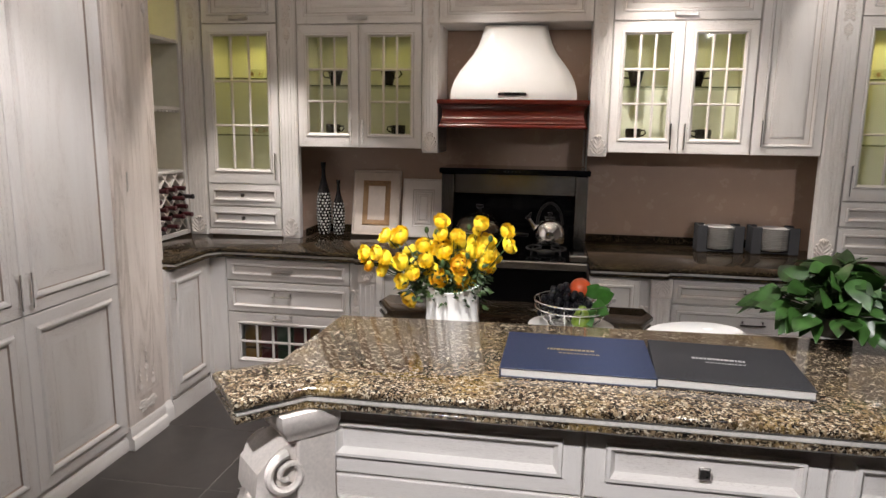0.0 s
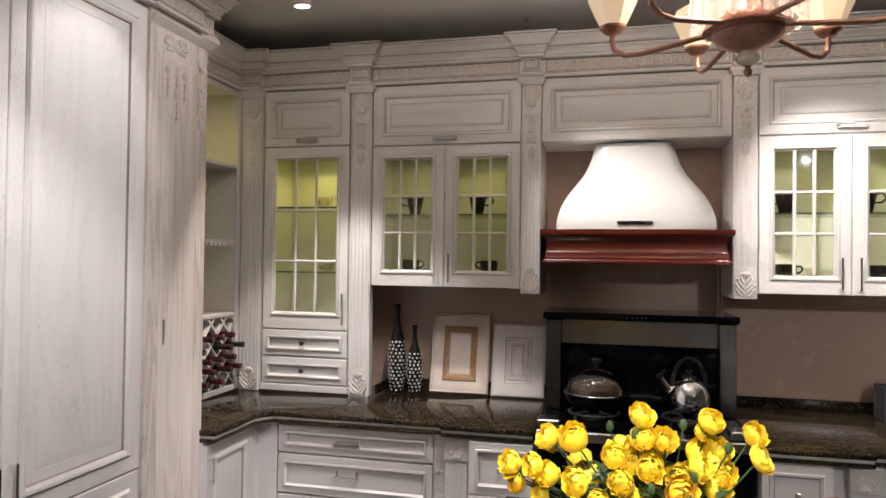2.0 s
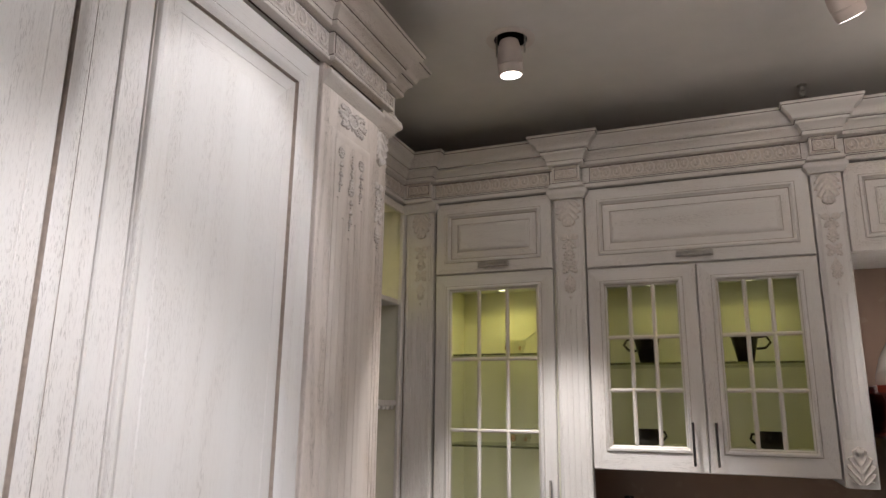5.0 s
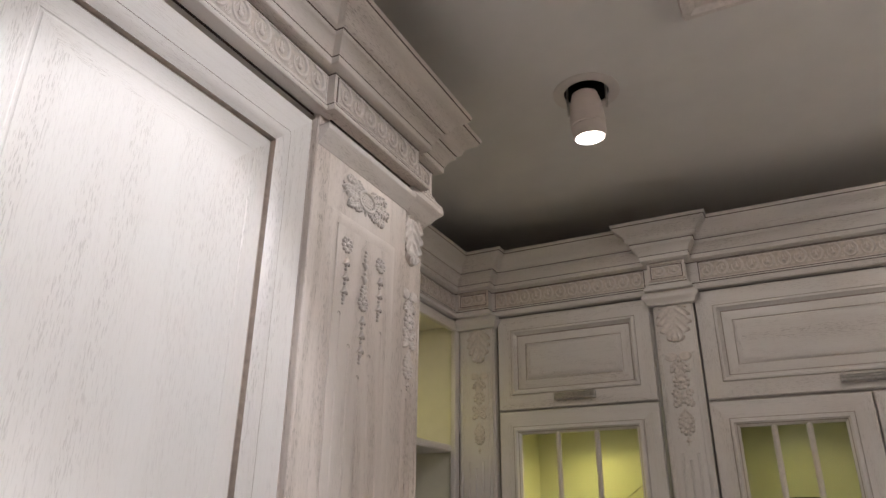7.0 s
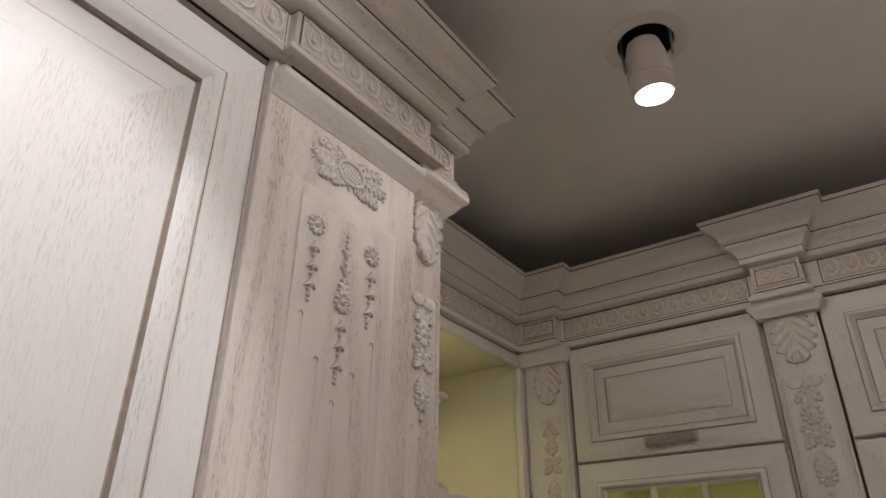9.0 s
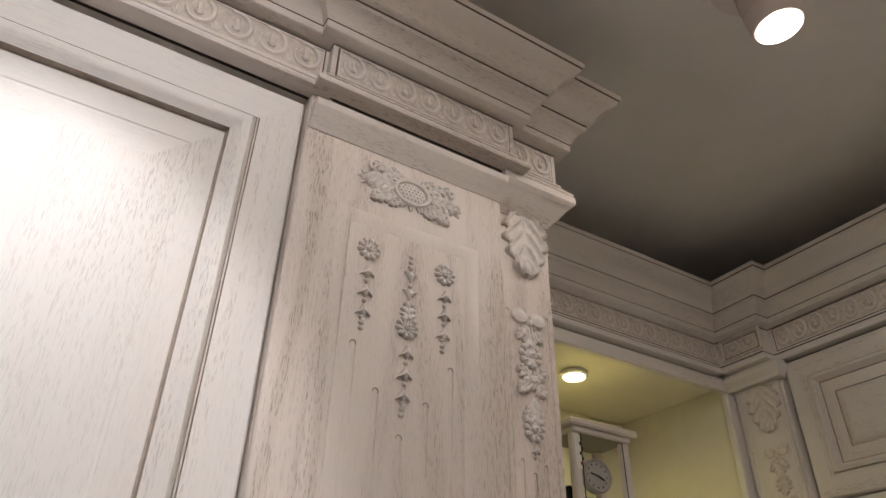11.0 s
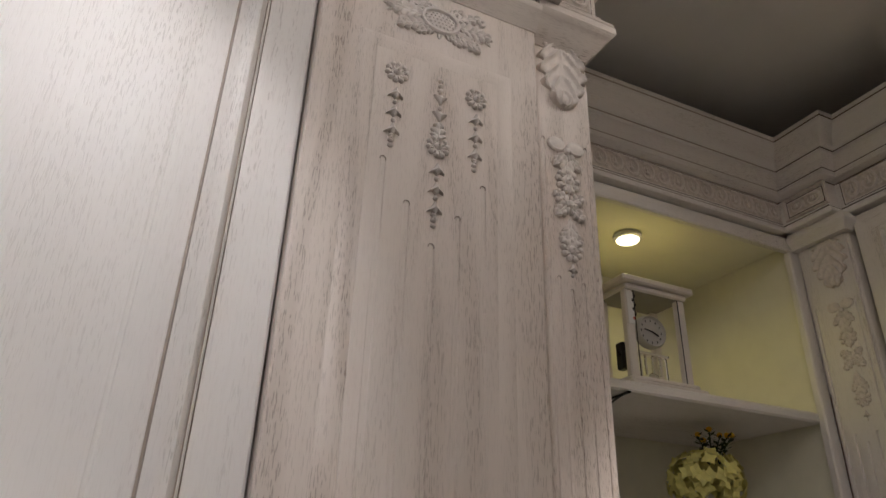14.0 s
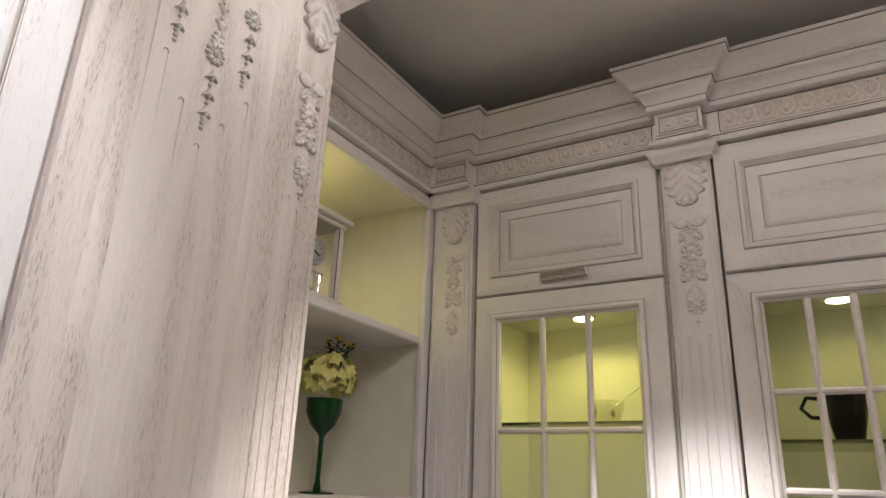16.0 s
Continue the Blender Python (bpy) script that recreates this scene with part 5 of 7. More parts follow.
cbox(bm, 0.001, 0.014, 0.06, 0.317, CT + 0.001, CT + 0.055, 0.003)
solo("backsplash_strip", bm, GRANITE_SHADED, "low brown granite upstand against the wall", "upstand")
bm = B(); cbox(bm, 1.84, 3.12, 0.318, 0.338, CT + 0.001, CT + 0.055, 0.003)
solo("backsplash_strip", bm, GRANITE_SHADED, "low brown granite upstand against the wall", "upstand")

bm = B(); cbox(bm, 1.8165, 1.828, 0.322, 0.3385, CT + 0.47, 1.474, 0.002)
solo("trim", bm, PORCEL, "slim white upright trim on the splash wall", "trim", kind="structure")

# ---- base cabinets ----
BF = -0.430
BT = CT - 0.057
FR = FLOOR


def base_root(x0, w, label, group="base cabinets"):
    r = thing("base_cabinet", (x0, BF, FR), 0, label, "cabinet", group)
    bm = B()
    cbox(bm, 0, w, 0.021, 0.76, 0.10, BT - FR, 0.002)
    part("body", bm, OAK, r)
    bm = B(); cbox(bm, 0, w, 0.035, 0.075, 0.0, 0.099, 0.003)
    part("plinth", bm, OAKH, r)
    return r


# drawers with a glazed basket drawer
r = thing("base_cabinet", (-0.325, BF, FR), 0, "whitewashed oak drawer cabinet with a glazed bottom drawer of packed boxes", "cabinet", "base cabinets")
w = 0.785
bm = B()
cbox(bm, 0, w, 0.021, 0.76, 0.515, BT - FR, 0.002)
cbox(bm, 0, 0.018, 0.021, 0.76, 0.10, 0.513, 0.001)
cbox(bm, w - 0.018, w, 0.021, 0.76, 0.10, 0.513, 0.001)
cbox(bm, 0.018, w - 0.018, 0.021, 0.76, 0.10, 0.118, 0.001)
cbox(bm, 0.018, w - 0.018, 0.45, 0.76, 0.118, 0.513, 0.001)
part("body", bm, OAK, r)
bm = B(); cbox(bm, 0, w, 0.035, 0.075, 0.0, 0.099, 0.003)
part("plinth", bm, OAKH, r)
z1 = BT - FR - 0.008
d = panel_front("drawer_front", r, 0.004, w - 0.004, 0.722, z1, DRAWER, material=OAKH)
plate_handle(d, 0.30, 0.43, 0.785, 0.6)
d = panel_front("drawer_front", r, 0.004, w - 0.004, 0.525, 0.712, DRAWER, material=OAKH)
bar_handle(d, 0.630, 0.30, 0.43, level=True)
g = glass_door(r, 0.004, w - 0.004, 0.150, 0.515, cols=6, rows=2, rail=0.062)
bar_handle(g, 0.488, 0.30, 0.43, level=True)
for i in range(6):
    for j in range(2):
        m = [BASKETG, BASKET, BASKET, BASKETY][(i * 2 + j * 3 + (i == 2)) % 4] if j else [BASKETG, BASKETY, BASKET, BASKETG][(i + 1) % 4]
        bm = B(); cbox(bm, 0.075 + i * 0.108, 0.178 + i * 0.108, 0.06, 0.30, 0.1185 + j * 0.158, 0.268 + j * 0.16, 0.006)
        solo("gift_box", bm, m, "coloured packed box behind the drawer glass", "box", "packed boxes", loc=(-0.325, BF, FR))

# left door under the corner
r = thing("base_cabinet", (-0.430, -0.880, FR), 90, "whitewashed oak base cabinet with one panelled door", "cabinet", "base cabinets")
bm = B(); cbox(bm, 0, 0.405, 0.021, 0.74, 0.10, BT - FR, 0.002)
part("body", bm, OAK, r)
d = panel_front("door", r, 0.004, 0.401, 0.135, BT - FR - 0.012, PANEL)
bar_handle(d, 0.022, 0.69, 0.80)
bm = B(); sweep(bm, [(0.0, 0.018), (0.44, 0.018)], [(-0.03, 0.0), (0.010, 0.0), (0.010, 0.075), (0.002, 0.104), (-0.03, 0.104)])
part("plinth", bm, OAKH, r)
bm = B()
cbox(bm, -0.445, -0.329, BF + 0.002, BF + 0.03, FR, BT, 0.003)
cbox(bm, -0.452, -0.432, -0.472, BF + 0.03, FR, BT, 0.003)
solo("corner_filler", bm, OAK, "whitewashed oak corner filler between the base cabinets", "panel")


def base_pilaster(x0, w):
    r = thing("base_pilaster", (x0, BF, FR), 0, "carved whitewashed oak pilaster below the worktop", "pilaster", "base pilasters")
    h = BT - FR
    bm = B()
    cbox(bm, 0, w, 0.004, 0.5, 0, h, 0.002)
    cbox(bm, w * 0.36, w - 0.004, -0.030, 0.005, 0.0, h, 0.003)
    part("core", bm, OAK, r)
    bm = B(); cbox(bm, w * 0.36 - 0.004, w, -0.036, -0.004, h - 0.11, h - 0.004, 0.004)
    acanthus(bm, w * 0.68, h - 0.012, w * 0.5, 0.09, -0.036, up=False, rise=0.012)
    part("capital_block", bm, (CARVED, PATINA), r, "carved leaf block")
    bm = B(); flutes(bm, w * 0.36 + 0.006, w - 0.010, 0.12, h - 0.125, 3, -0.036, 0.005, -0.029)
    part("fluted_shaft", bm, OAK, r)
    bm = B(); ribbon_drop(bm, w * 0.18, h - 0.16, 0.25, w * 0.30, 0.004)
    part("flower_drop", bm, (CARVED, PATINA), r, "carved blossom drop")
    return r


base_pilaster(0.462, 0.168)
b2 = base_pilaster(2.120, 0.168)
for x0, w, n in ((0.632, 0.294, 2), (1.840, 0.278, 2)):
    r = base_root(x0, w, "narrow whitewashed oak drawer cabinet beside the range")
    bm = B(); cbox(bm, 0.002, w - 0.002, -0.045, 0.02, 0.10, BT - FR - 0.002, 0.002)
    part("front_block", bm, OAK, r)
    for k, (a, b) in enumerate(((0.625, 0.855), (0.37, 0.615), (0.115, 0.36))):
        bm = B(); rings(bm, 0.006, w - 0.006, a, b, [(q[0], q[1] - 0.064, *q[2:]) for q in DRAWER], -0.046, 1)
        d = part("drawer_front", bm, (OAK, OAKH, GLAZE_SHADE), r)
        square_knob(d, w / 2, (a + b) / 2, -0.058)
r = base_root(2.290, 0.83, "wide whitewashed oak drawer cabinet with bar pulls")
for a, b in ((0.722, BT - FR - 0.008), (0.525, 0.712), (0.12, 0.515)):
    d = panel_front("drawer_front", r, 0.004, 0.826, a, b, DRAWER, material=OAKH)
    bar_handle(d, (a + b) / 2 + 0.01, 0.36, 0.49, level=True)
r = base_root(3.125, 0.80, "wide whitewashed oak drawer cabinet at the end of the run")
for a, b in ((0.722, BT - FR - 0.008), (0.525, 0.712), (0.12, 0.515)):
    panel_front("drawer_front", r, 0.004, 0.796, a, b, DRAWER, material=OAKH)

# ---- range ----
r = thing("range_cooker", (0.938, -0.520, FR), 0, "black and steel range cooker with a tall black glass back", "cooker")
W, D = 0.892, 0.845
bm = B()
cbox(bm, 0, W, 0.03, D, 0.04, 0.86, 0.004)
part("body", bm, BLACKP, r)
bm = B(); cbox(bm, 0.03, W - 0.03, 0.06, 0.2, 0.0, 0.04, 0.002)
part("plinth", bm, BLACKP, r)
bm = B(); cbox(bm, 0, W, 0.0, 0.03, 0.888, 0.935, 0.006)
part("front_fascia", bm, STEEL, r, "brushed steel control fascia")
bm = B(); cbox(bm, 0.004, W - 0.004, 0.008, 0.029, 0.30, 0.885, 0.004)
part("oven_door", bm, BLACKG, r, "black glass oven door")
bm = B(); cbox(bm, 0.012, W - 0.012, 0.010, 0.029, 0.06, 0.292, 0.004)
part("lower_drawer", bm, BLACKG, r)
bm = B(); cbox(bm, 0.002, W - 0.002, 0.031, D - 0.06, 0.862, 0.928, 0.005)
part("hob_plate", bm, BLACKG, r, "black glass hob plate")
for a in (0.0, W - 0.10):
    bm = B(); cbox(bm, a, a + 0.10, 0.02, 0.12, 0.936, 0.975, 0.006)
    part("side_bracket", bm, STEEL, r)
for a in (0.0, W - 0.075):
    bm = B(); cbox(bm, a, a + 0.075, 0.47, 0.60, 0.93, 1.374, 0.004)
    part("side_column", bm, STEEL, r, "brushed steel side column")
bm = B(); cbox(bm, 0.075, W - 0.075, 0.53, 0.60, 0.93, 1.25, 0.003)
part("glass_back", bm, BLACKG, r, "black glass back panel")
bm = B(); cbox(bm, 0.075, W - 0.075, 0.515, 0.60, 1.251, 1.374, 0.003)
part("steel_back", bm, STEEL, r, "brushed steel back strip")
bm = B(); cbox(bm, -0.014, W + 0.012, 0.46, D, 1.375, 1.41, 0.005)
part("top_cap", bm, BLACKG, r, "black glass top cap with touch dots")
for k in range(5):
    bm = B(); cbox(bm, 0.39 + k * 0.022, 0.395 + k * 0.022, 0.4592, 0.461, 1.391, 1.394, 0.0005)
    part("touch_mark", bm, SILVERF, r, "pale touch mark")
for cx in (0.24, 0.66):
    bm = B()
    for a in range(4):
        ca, sa = math.cos(math.pi / 2 * a + 0.78), math.sin(math.pi / 2 * a + 0.78)
        tube(bm, [(cx + ca * 0.04, 0.30 + sa * 0.04, 0.966), (cx + ca * 0.11, 0.30 + sa * 0.11, 0.966), (cx + ca * 0.12, 0.30 + sa * 0.12, 0.929)], 0.006, 6)
    tube(bm, [(cx + 0.115 * math.cos(2 * math.pi * k / 20), 0.30 + 0.115 * math.sin(2 * math.pi * k / 20), 0.962) for k in range(20)], 0.006, 6, True)
    part("pan_support", bm, IRON, r, "cast iron pan support")
    bm = B(); lathe(bm, [(0.05, 0.929), (0.052, 0.94), (0.035, 0.948), (0.0, 0.949)], cx, 0.30, 20, cap=False)
    part("burner", bm, IRON, r)

hob = FR + 0.973
# kettle
r = thing("kettle", (1.612, -0.10, hob), 0, "polished steel whistling kettle with a hooped handle on the hob", "kettle")
bm = B(); lathe(bm, [(0.072, 0.0), (0.082, 0.006), (0.085, 0.03), (0.083, 0.07), (0.074, 0.105), (0.052, 0.132), (0.030, 0.144), (0.0, 0.146)], seg=32, cap=False)
part("body", bm, CHROME, r)
bm = B(); lathe(bm, [(0.028, 0.144), (0.026, 0.152), (0.006, 0.156), (0.006, 0.166), (0.012, 0.170), (0.012, 0.180), (0.0, 0.183)], seg=18, cap=False)
part("lid", bm, BLACKP, r, "steel lid with black knob")
bm = B(); tube(bm, [(-0.070, 0, 0.075), (-0.092, 0, 0.105), (-0.112, 0, 0.140)], [0.020, 0.015, 0.010], 10)
part("spout", bm, CHROME, r)
bm = B(); blob(bm, (-0.116, 0, 0.146), 0.014, 0.014, 0.014, 10, 7); tube(bm, [(-0.112, 0, 0.152), (-0.10, 0, 0.176)], 0.006, 8)
part("whistle_cap", bm, BLACKP, r)
bm = B(); tube(bm, [(-0.066 + 0.066 * (1 - math.cos(math.pi * k / 14)), 0, 0.11 + 0.125 * math.sin(math.pi * k / 14)) for k in range(15)], 0.0075, 8)
part("handle", bm, BLACKP, r, "black hooped handle")
r.scale = (1.13, 1.13, 1.03)
# frying pan with a domed glass lid
r = thing("covered_pan", (1.185, -0.10, hob), 0, "black frying pan with a domed glass lid on the hob", "pan")
bm = B(); lathe(bm, [(0.11, 0.0), (0.135, 0.015), (0.150, 0.055), (0.154, 0.056), (0.146, 0.05), (0.13, 0.02), (0.0, 0.012)], seg=36, cap=False)
part("pan", bm, BLACKP, r)
bm = B(); tube(bm, [(0.150, -0.01, 0.045), (0.22, -0.02, 0.052), (0.30, -0.03, 0.048)], [0.012, 0.013, 0.011], 8)
part("handle", bm, BLACKP, r)
bm = B(); lathe(bm, [(0.150, 0.058), (0.148, 0.085), (0.132, 0.125), (0.098, 0.158), (0.05, 0.178), (0.0, 0.183)], seg=36, cap=False)
lid = part("lid", bm, LIDG, r, "domed glass lid")
bm = B(); lathe(bm, [(0.152, 0.056), (0.155, 0.060), (0.151, 0.064)], seg=36, cap=False)
part("lid_rim", bm, CHROME, lid)
bm = B(); lathe(bm, [(0.010, 0.181), (0.008, 0.196), (0.024, 0.206), (0.022, 0.219), (0.0, 0.224)], seg=18, cap=False)
part("lid_knob", bm, BLACKP, lid)
# added shell whose colour imitates the amber reflection low in the dome
bm = B(); lathe(bm, [(0.12, 0.02), (0.122, 0.085), (0.10, 0.105), (0.0, 0.112)], seg=30, cap=False)
part("inner_pan", bm, INSET, r, "amber shell standing for the reflection in the lid")

# ---- hood ----
r = thing("range_hood", (1.361, 0, 1.63), 0, "white lacquered bell-shaped range hood on a mahogany mantel", "range hood")
bm = B()
prof = [(0.374, 0.172, -0.085), (0.377, 0.19, -0.087), (0.374, 0.225, -0.083), (0.356, 0.285, -0.066), (0.324, 0.345, -0.040), (0.287, 0.395, -0.015), (0.249, 0.445, 0.006), (0.221, 0.500, 0.022), (0.201, 0.560, 0.033), (0.189, 0.612, 0.040)]
rows = []
n = 10
for hw, z, yf in prof:
    row = [bm.verts.new((-hw, 0.336, z))]
    for k in range(n + 1):
        t = -1 + 2 * k / n
        e = abs(t) ** 6
        row.append(bm.verts.new((hw * (t if abs(t) < 1 else math.copysign(1, t)), yf + 0.05 * e * (0.4 + hw), z)))
    row.append(bm.verts.new((hw, 0.336, z)))
    rows.append(row)
for a, b in zip(rows, rows[1:]):
    for k in range(len(a) - 1):
        bm.faces.new([a[k], a[k + 1], b[k + 1], b[k]])
bm.faces.new(rows[0][::-1]); bm.faces.new(rows[-1])
part("bell", bm, PAINT, r, "white lacquered bell", smooth=60)
bm = B(); cbox(bm, -0.082, 0.082, -0.094, -0.080, 0.196, 0.212, 0.002)
b = part("control_plate", bm, BLACKP, r, "slim dark control plate")
for s in (-1, 1):
    bm = B(); cbox(bm, s * 0.065 - 0.018, s * 0.065 + 0.018, -0.096, -0.0935, 0.198, 0.210, 0.0008)
    part("control_badge", bm, CHROME, b, "chrome end plate")
MANT = [(-0.05, 0.0), (0.066, 0.0), (0.070, 0.003), (0.070, 0.010), (0.062, 0.013), (0.056, 0.020), (0.058, 0.024), (0.058, 0.029), (0.050, 0.032), (0.046, 0.040), (0.046, 0.052), (0.040, 0.056), (0.036, 0.060),
        (0.034, 0.080), (0.036, 0.104), (0.044, 0.118), (0.058, 0.128), (0.062, 0.134), (0.076, 0.138), (0.084, 0.146), (0.084, 0.166), (-0.05, 0.166)]
bm = B(); sweep(bm, [(-0.40, 0.335), (-0.40, -0.045), (0.40, -0.045), (0.40, 0.335)], [(o * 0.62, z + 0.004) for o, z in MANT])
cbox(bm, -0.395, 0.395, -0.04, 0.335, 0.02, 0.168, 0.002)
m = part("mantel", bm, MAHOG, r, "polished mahogany mantel moulding")
bm = B()
for k in range(80):
    x = -0.404 + k * 0.01023
    cbox(bm, x, x + 0.006, -0.073, -0.067, 0.054, 0.061, 0.001)
part("dentil_row", bm, MAHOG, m, "small mahogany dentils")

bm = B(); cbox(bm, -0.006, 0.006, -0.010, 0.0, 0.0, 0.232, 0.002)
solo("wall_conduit", bm, SAMPLEW, "thin white cable cover running down the splash wall", "conduit", loc=(1.804, 0.3385, 1.395))

# ---- things on the back counter ----


def tall_vase(x, y, h, rmax):
    r = thing("floor_style_vase", (x, y, CT), 0, "tall black bottle vase with white dotted body on the counter", "vase", "dotted vases")
    prof = [(0.62, 0), (0.70, 0.01), (0.92, 0.16), (1.0, 0.30), (0.98, 0.46), (0.80, 0.60), (0.46, 0.72), (0.30, 0.80), (0.25, 0.90), (0.34, 0.98), (0.36, 1.0), (0.26, 0.995), (0.22, 0.95)]
    bm = B(); lathe(bm, [(a * rmax, b * h) for a, b in prof], seg=28)
    v = part("body", bm, VASEB, r)
    bm = B()
    rg = random.Random(int(h * 1000))

    def rad(t):
        for (a0, b0), (a1, b1) in zip(prof, prof[1:]):
            if b0 <= t <= b1:
                return rmax * (a0 + (a1 - a0) * (t - b0) / max(1e-6, b1 - b0))
        return rmax
    rowz = 0.035
    k = 0
    while rowz < 0.60:
        rr = rad(rowz)
        nn = max(8, int(2 * math.pi * rr / 0.0235))
        for i in range(nn):
            a = 2 * math.pi * (i + 0.5 * (k % 2) + rg.uniform(-0.12, 0.12)) / nn
            s = rg.uniform(0.0056, 0.0080)
            c = Vector((rr * math.cos(a), rr * math.sin(a), rowz * h + rg.uniform(-0.002, 0.002)))
            t, u = Vector((-math.sin(a), math.cos(a), 0)), Vector((0, 0, 1))
            o = Vector((math.cos(a), math.sin(a), 0))
            rim = [bm.verts.new(c + (t * math.cos(j * 1.0472) + u * math.sin(j * 1.0472)) * s + o * 0.0004) for j in range(6)]
            tip = bm.verts.new(c + o * 0.0028)
            for j in range(6):
                bm.faces.new([rim[j], rim[(j + 1) % 6], tip])
        rowz += 0.0205 / h
        k += 1
    part("shell_dots", bm, VASEW, r, "white shell dots")


tall_vase(0.092, 0.175, 0.492, 0.050)
tall_vase(0.190, 0.190, 0.375, 0.042)


def sample_door(x0, x1, h, base_y, lean, frame_mat, centre, kind):
    w = x1 - x0
    r = thing("sample_door", ((x0 + x1) / 2, base_y, CT), 0, "cream sample cabinet door with bronze inner line leaning on the wall" if kind else "small white panelled sample door leaning on the wall", "sample door")
    r.matrix_world = pose((x0 + x1) / 2, base_y, CT + 0.003, -lean, 0, 0)
    bm = B()
    rings(bm, -w / 2, w / 2, 0, h, [(0, 0.004), (0.004, -0.003), (0.010, -0.004), (0.014, -0.001), (0.0155, 0.003, 1), (0.017, 0.0015), (0.030, 0.0), (0.044, 0.0015), (0.062, 0.006), (0.072, 0.008), (0.078, 0.009)] if kind else
          [(0, 0.004), (0.004, 0.0), (0.008, 0.0), (0.0095, 0.002, 1), (0.011, 0.0), (0.072, 0.0), (0.075, 0.002, 1), (0.080, 0.008), (0.088, 0.010), (0.090, 0.010, 1), (0.094, 0.002), (0.106, 0.001), (0.108, 0.004, 1), (0.110, 0.008), (0.116, 0.009), (0.118, 0.009, 1), (0.124, 0.003)], 0.022)
    part("frame", bm, (frame_mat, frame_mat, GLAZE_SHADE), r)
    if kind:
        bm = B(); rings(bm, -w / 2 + 0.070, w / 2 - 0.070, 0.070, h - 0.070, [(0.0, 0.006), (0.002, 0.0010), (0.006, 0.0005), (0.009, 0.0030), (0.011, 0.0045), (0.013, 0.0025), (0.017, 0.0030), (0.020, 0.0060), (0.023, 0.0050), (0.027, 0.0070)], 0.010)
        part("inner_moulding", bm, BRONZEL, r, "bronze glazed inner moulding")
        bm = B(); rings(bm, -w / 2 + 0.0965, w / 2 - 0.0965, 0.0965, h - 0.0965, [(0.0, 0.008), (0.001, 0.0075), (0.010, 0.0072), (0.018, 0.0035), (0.022, 0.0032)], 0.0098)
        part("centre_panel", bm, centre, r)
    return r


sample_door(0.268, 0.600, 0.445, 0.215, 12, SAMPLE, SAMPLE, True)
sample_door(0.620, 0.908, 0.395, 0.205, 12, SAMPLEW, SAMPLEW, False)


def plate_rack(x0):
    r = thing("plate_rack", (x0, 0.20, CT), 0, "dark grey upright plate rack holding white plates", "plate rack", "plate racks")
    for a in (0.0, 0.215):
        bm = B()
        cbox(bm, a, a + 0.058, -0.075, -0.060, 0.0, 0.165, 0.003)
        cbox(bm, a, a + 0.058, 0.045, 0.060, 0.0, 0.165, 0.003)
        cbox(bm, a + 0.002, a + 0.012, -0.060, 0.045, 0.0, 0.163, 0.002)
        part("upright", bm, RACKG, r)
    bm = B(); cbox(bm, 0.02, 0.25, -0.07, 0.055, 0.002, 0.014, 0.003)
    part("base_board", bm, RACKG, r)
    for k in range(13):
        bm = B(); lathe(bm, [(0.055, 0.0), (0.058, 0.002), (0.092, 0.012), (0.094, 0.0145), (0.090, 0.0145), (0.06, 0.006), (0.0, 0.005)], seg=28, cap=False)
        solo("dinner_plate", bm, PORCEL, "white porcelain dinner plate in a stack", "plate", "stacked plates", loc=(x0 + 0.137, 0.19, CT + 0.0155 + 0.0105 * k))


plate_rack(2.510)
plate_rack(2.825)

# ---- inside the glass cabinets ----
SH1 = 1.5 + 0.389
LOW = 1.5 + 0.062 + 0.0185


def mug(x, y, z, rot, tall=True):
    r = thing("mug", (x, y, z), rot, "dark brown glazed conical mug on a glass shelf" if tall else "low dark brown cup inside the cabinet", "cup", "dark cups")
    bm = B()
    if tall:
        lathe(bm, [(0.026, 0.0), (0.028, 0.003), (0.046, 0.085), (0.052, 0.108), (0.049, 0.108), (0.042, 0.08), (0.024, 0.008), (0.0, 0.007)], seg=22, cap=False)
        hp = [(0.045, 0, 0.095), (0.075, 0, 0.098), (0.088, 0, 0.075), (0.070, 0, 0.055), (0.040, 0, 0.052)]
    else:
        lathe(bm, [(0.030, 0.0), (0.044, 0.004), (0.048, 0.035), (0.046, 0.062), (0.043, 0.062), (0.044, 0.035), (0.03, 0.008), (0.0, 0.007)], seg=22, cap=False)
        hp = [(0.045, 0, 0.05), (0.068, 0, 0.052), (0.074, 0, 0.035), (0.060, 0, 0.02), (0.043, 0, 0.018)]
    part("bowl", bm, CUP, r)
    bm = B(); tube(bm, hp, 0.005, 7)
    part("handle", bm, CUP, r)


for x, rot in ((0.190, 180), (0.545, 0), (2.085, 180), (2.44, 0)):
    mug(x, 0.16, SH1, rot)
for x, rot in ((0.170, 0), (0.610, 180), (2.09, 0), (2.50, 180)):
    mug(x, 0.16, LOW, rot, False)


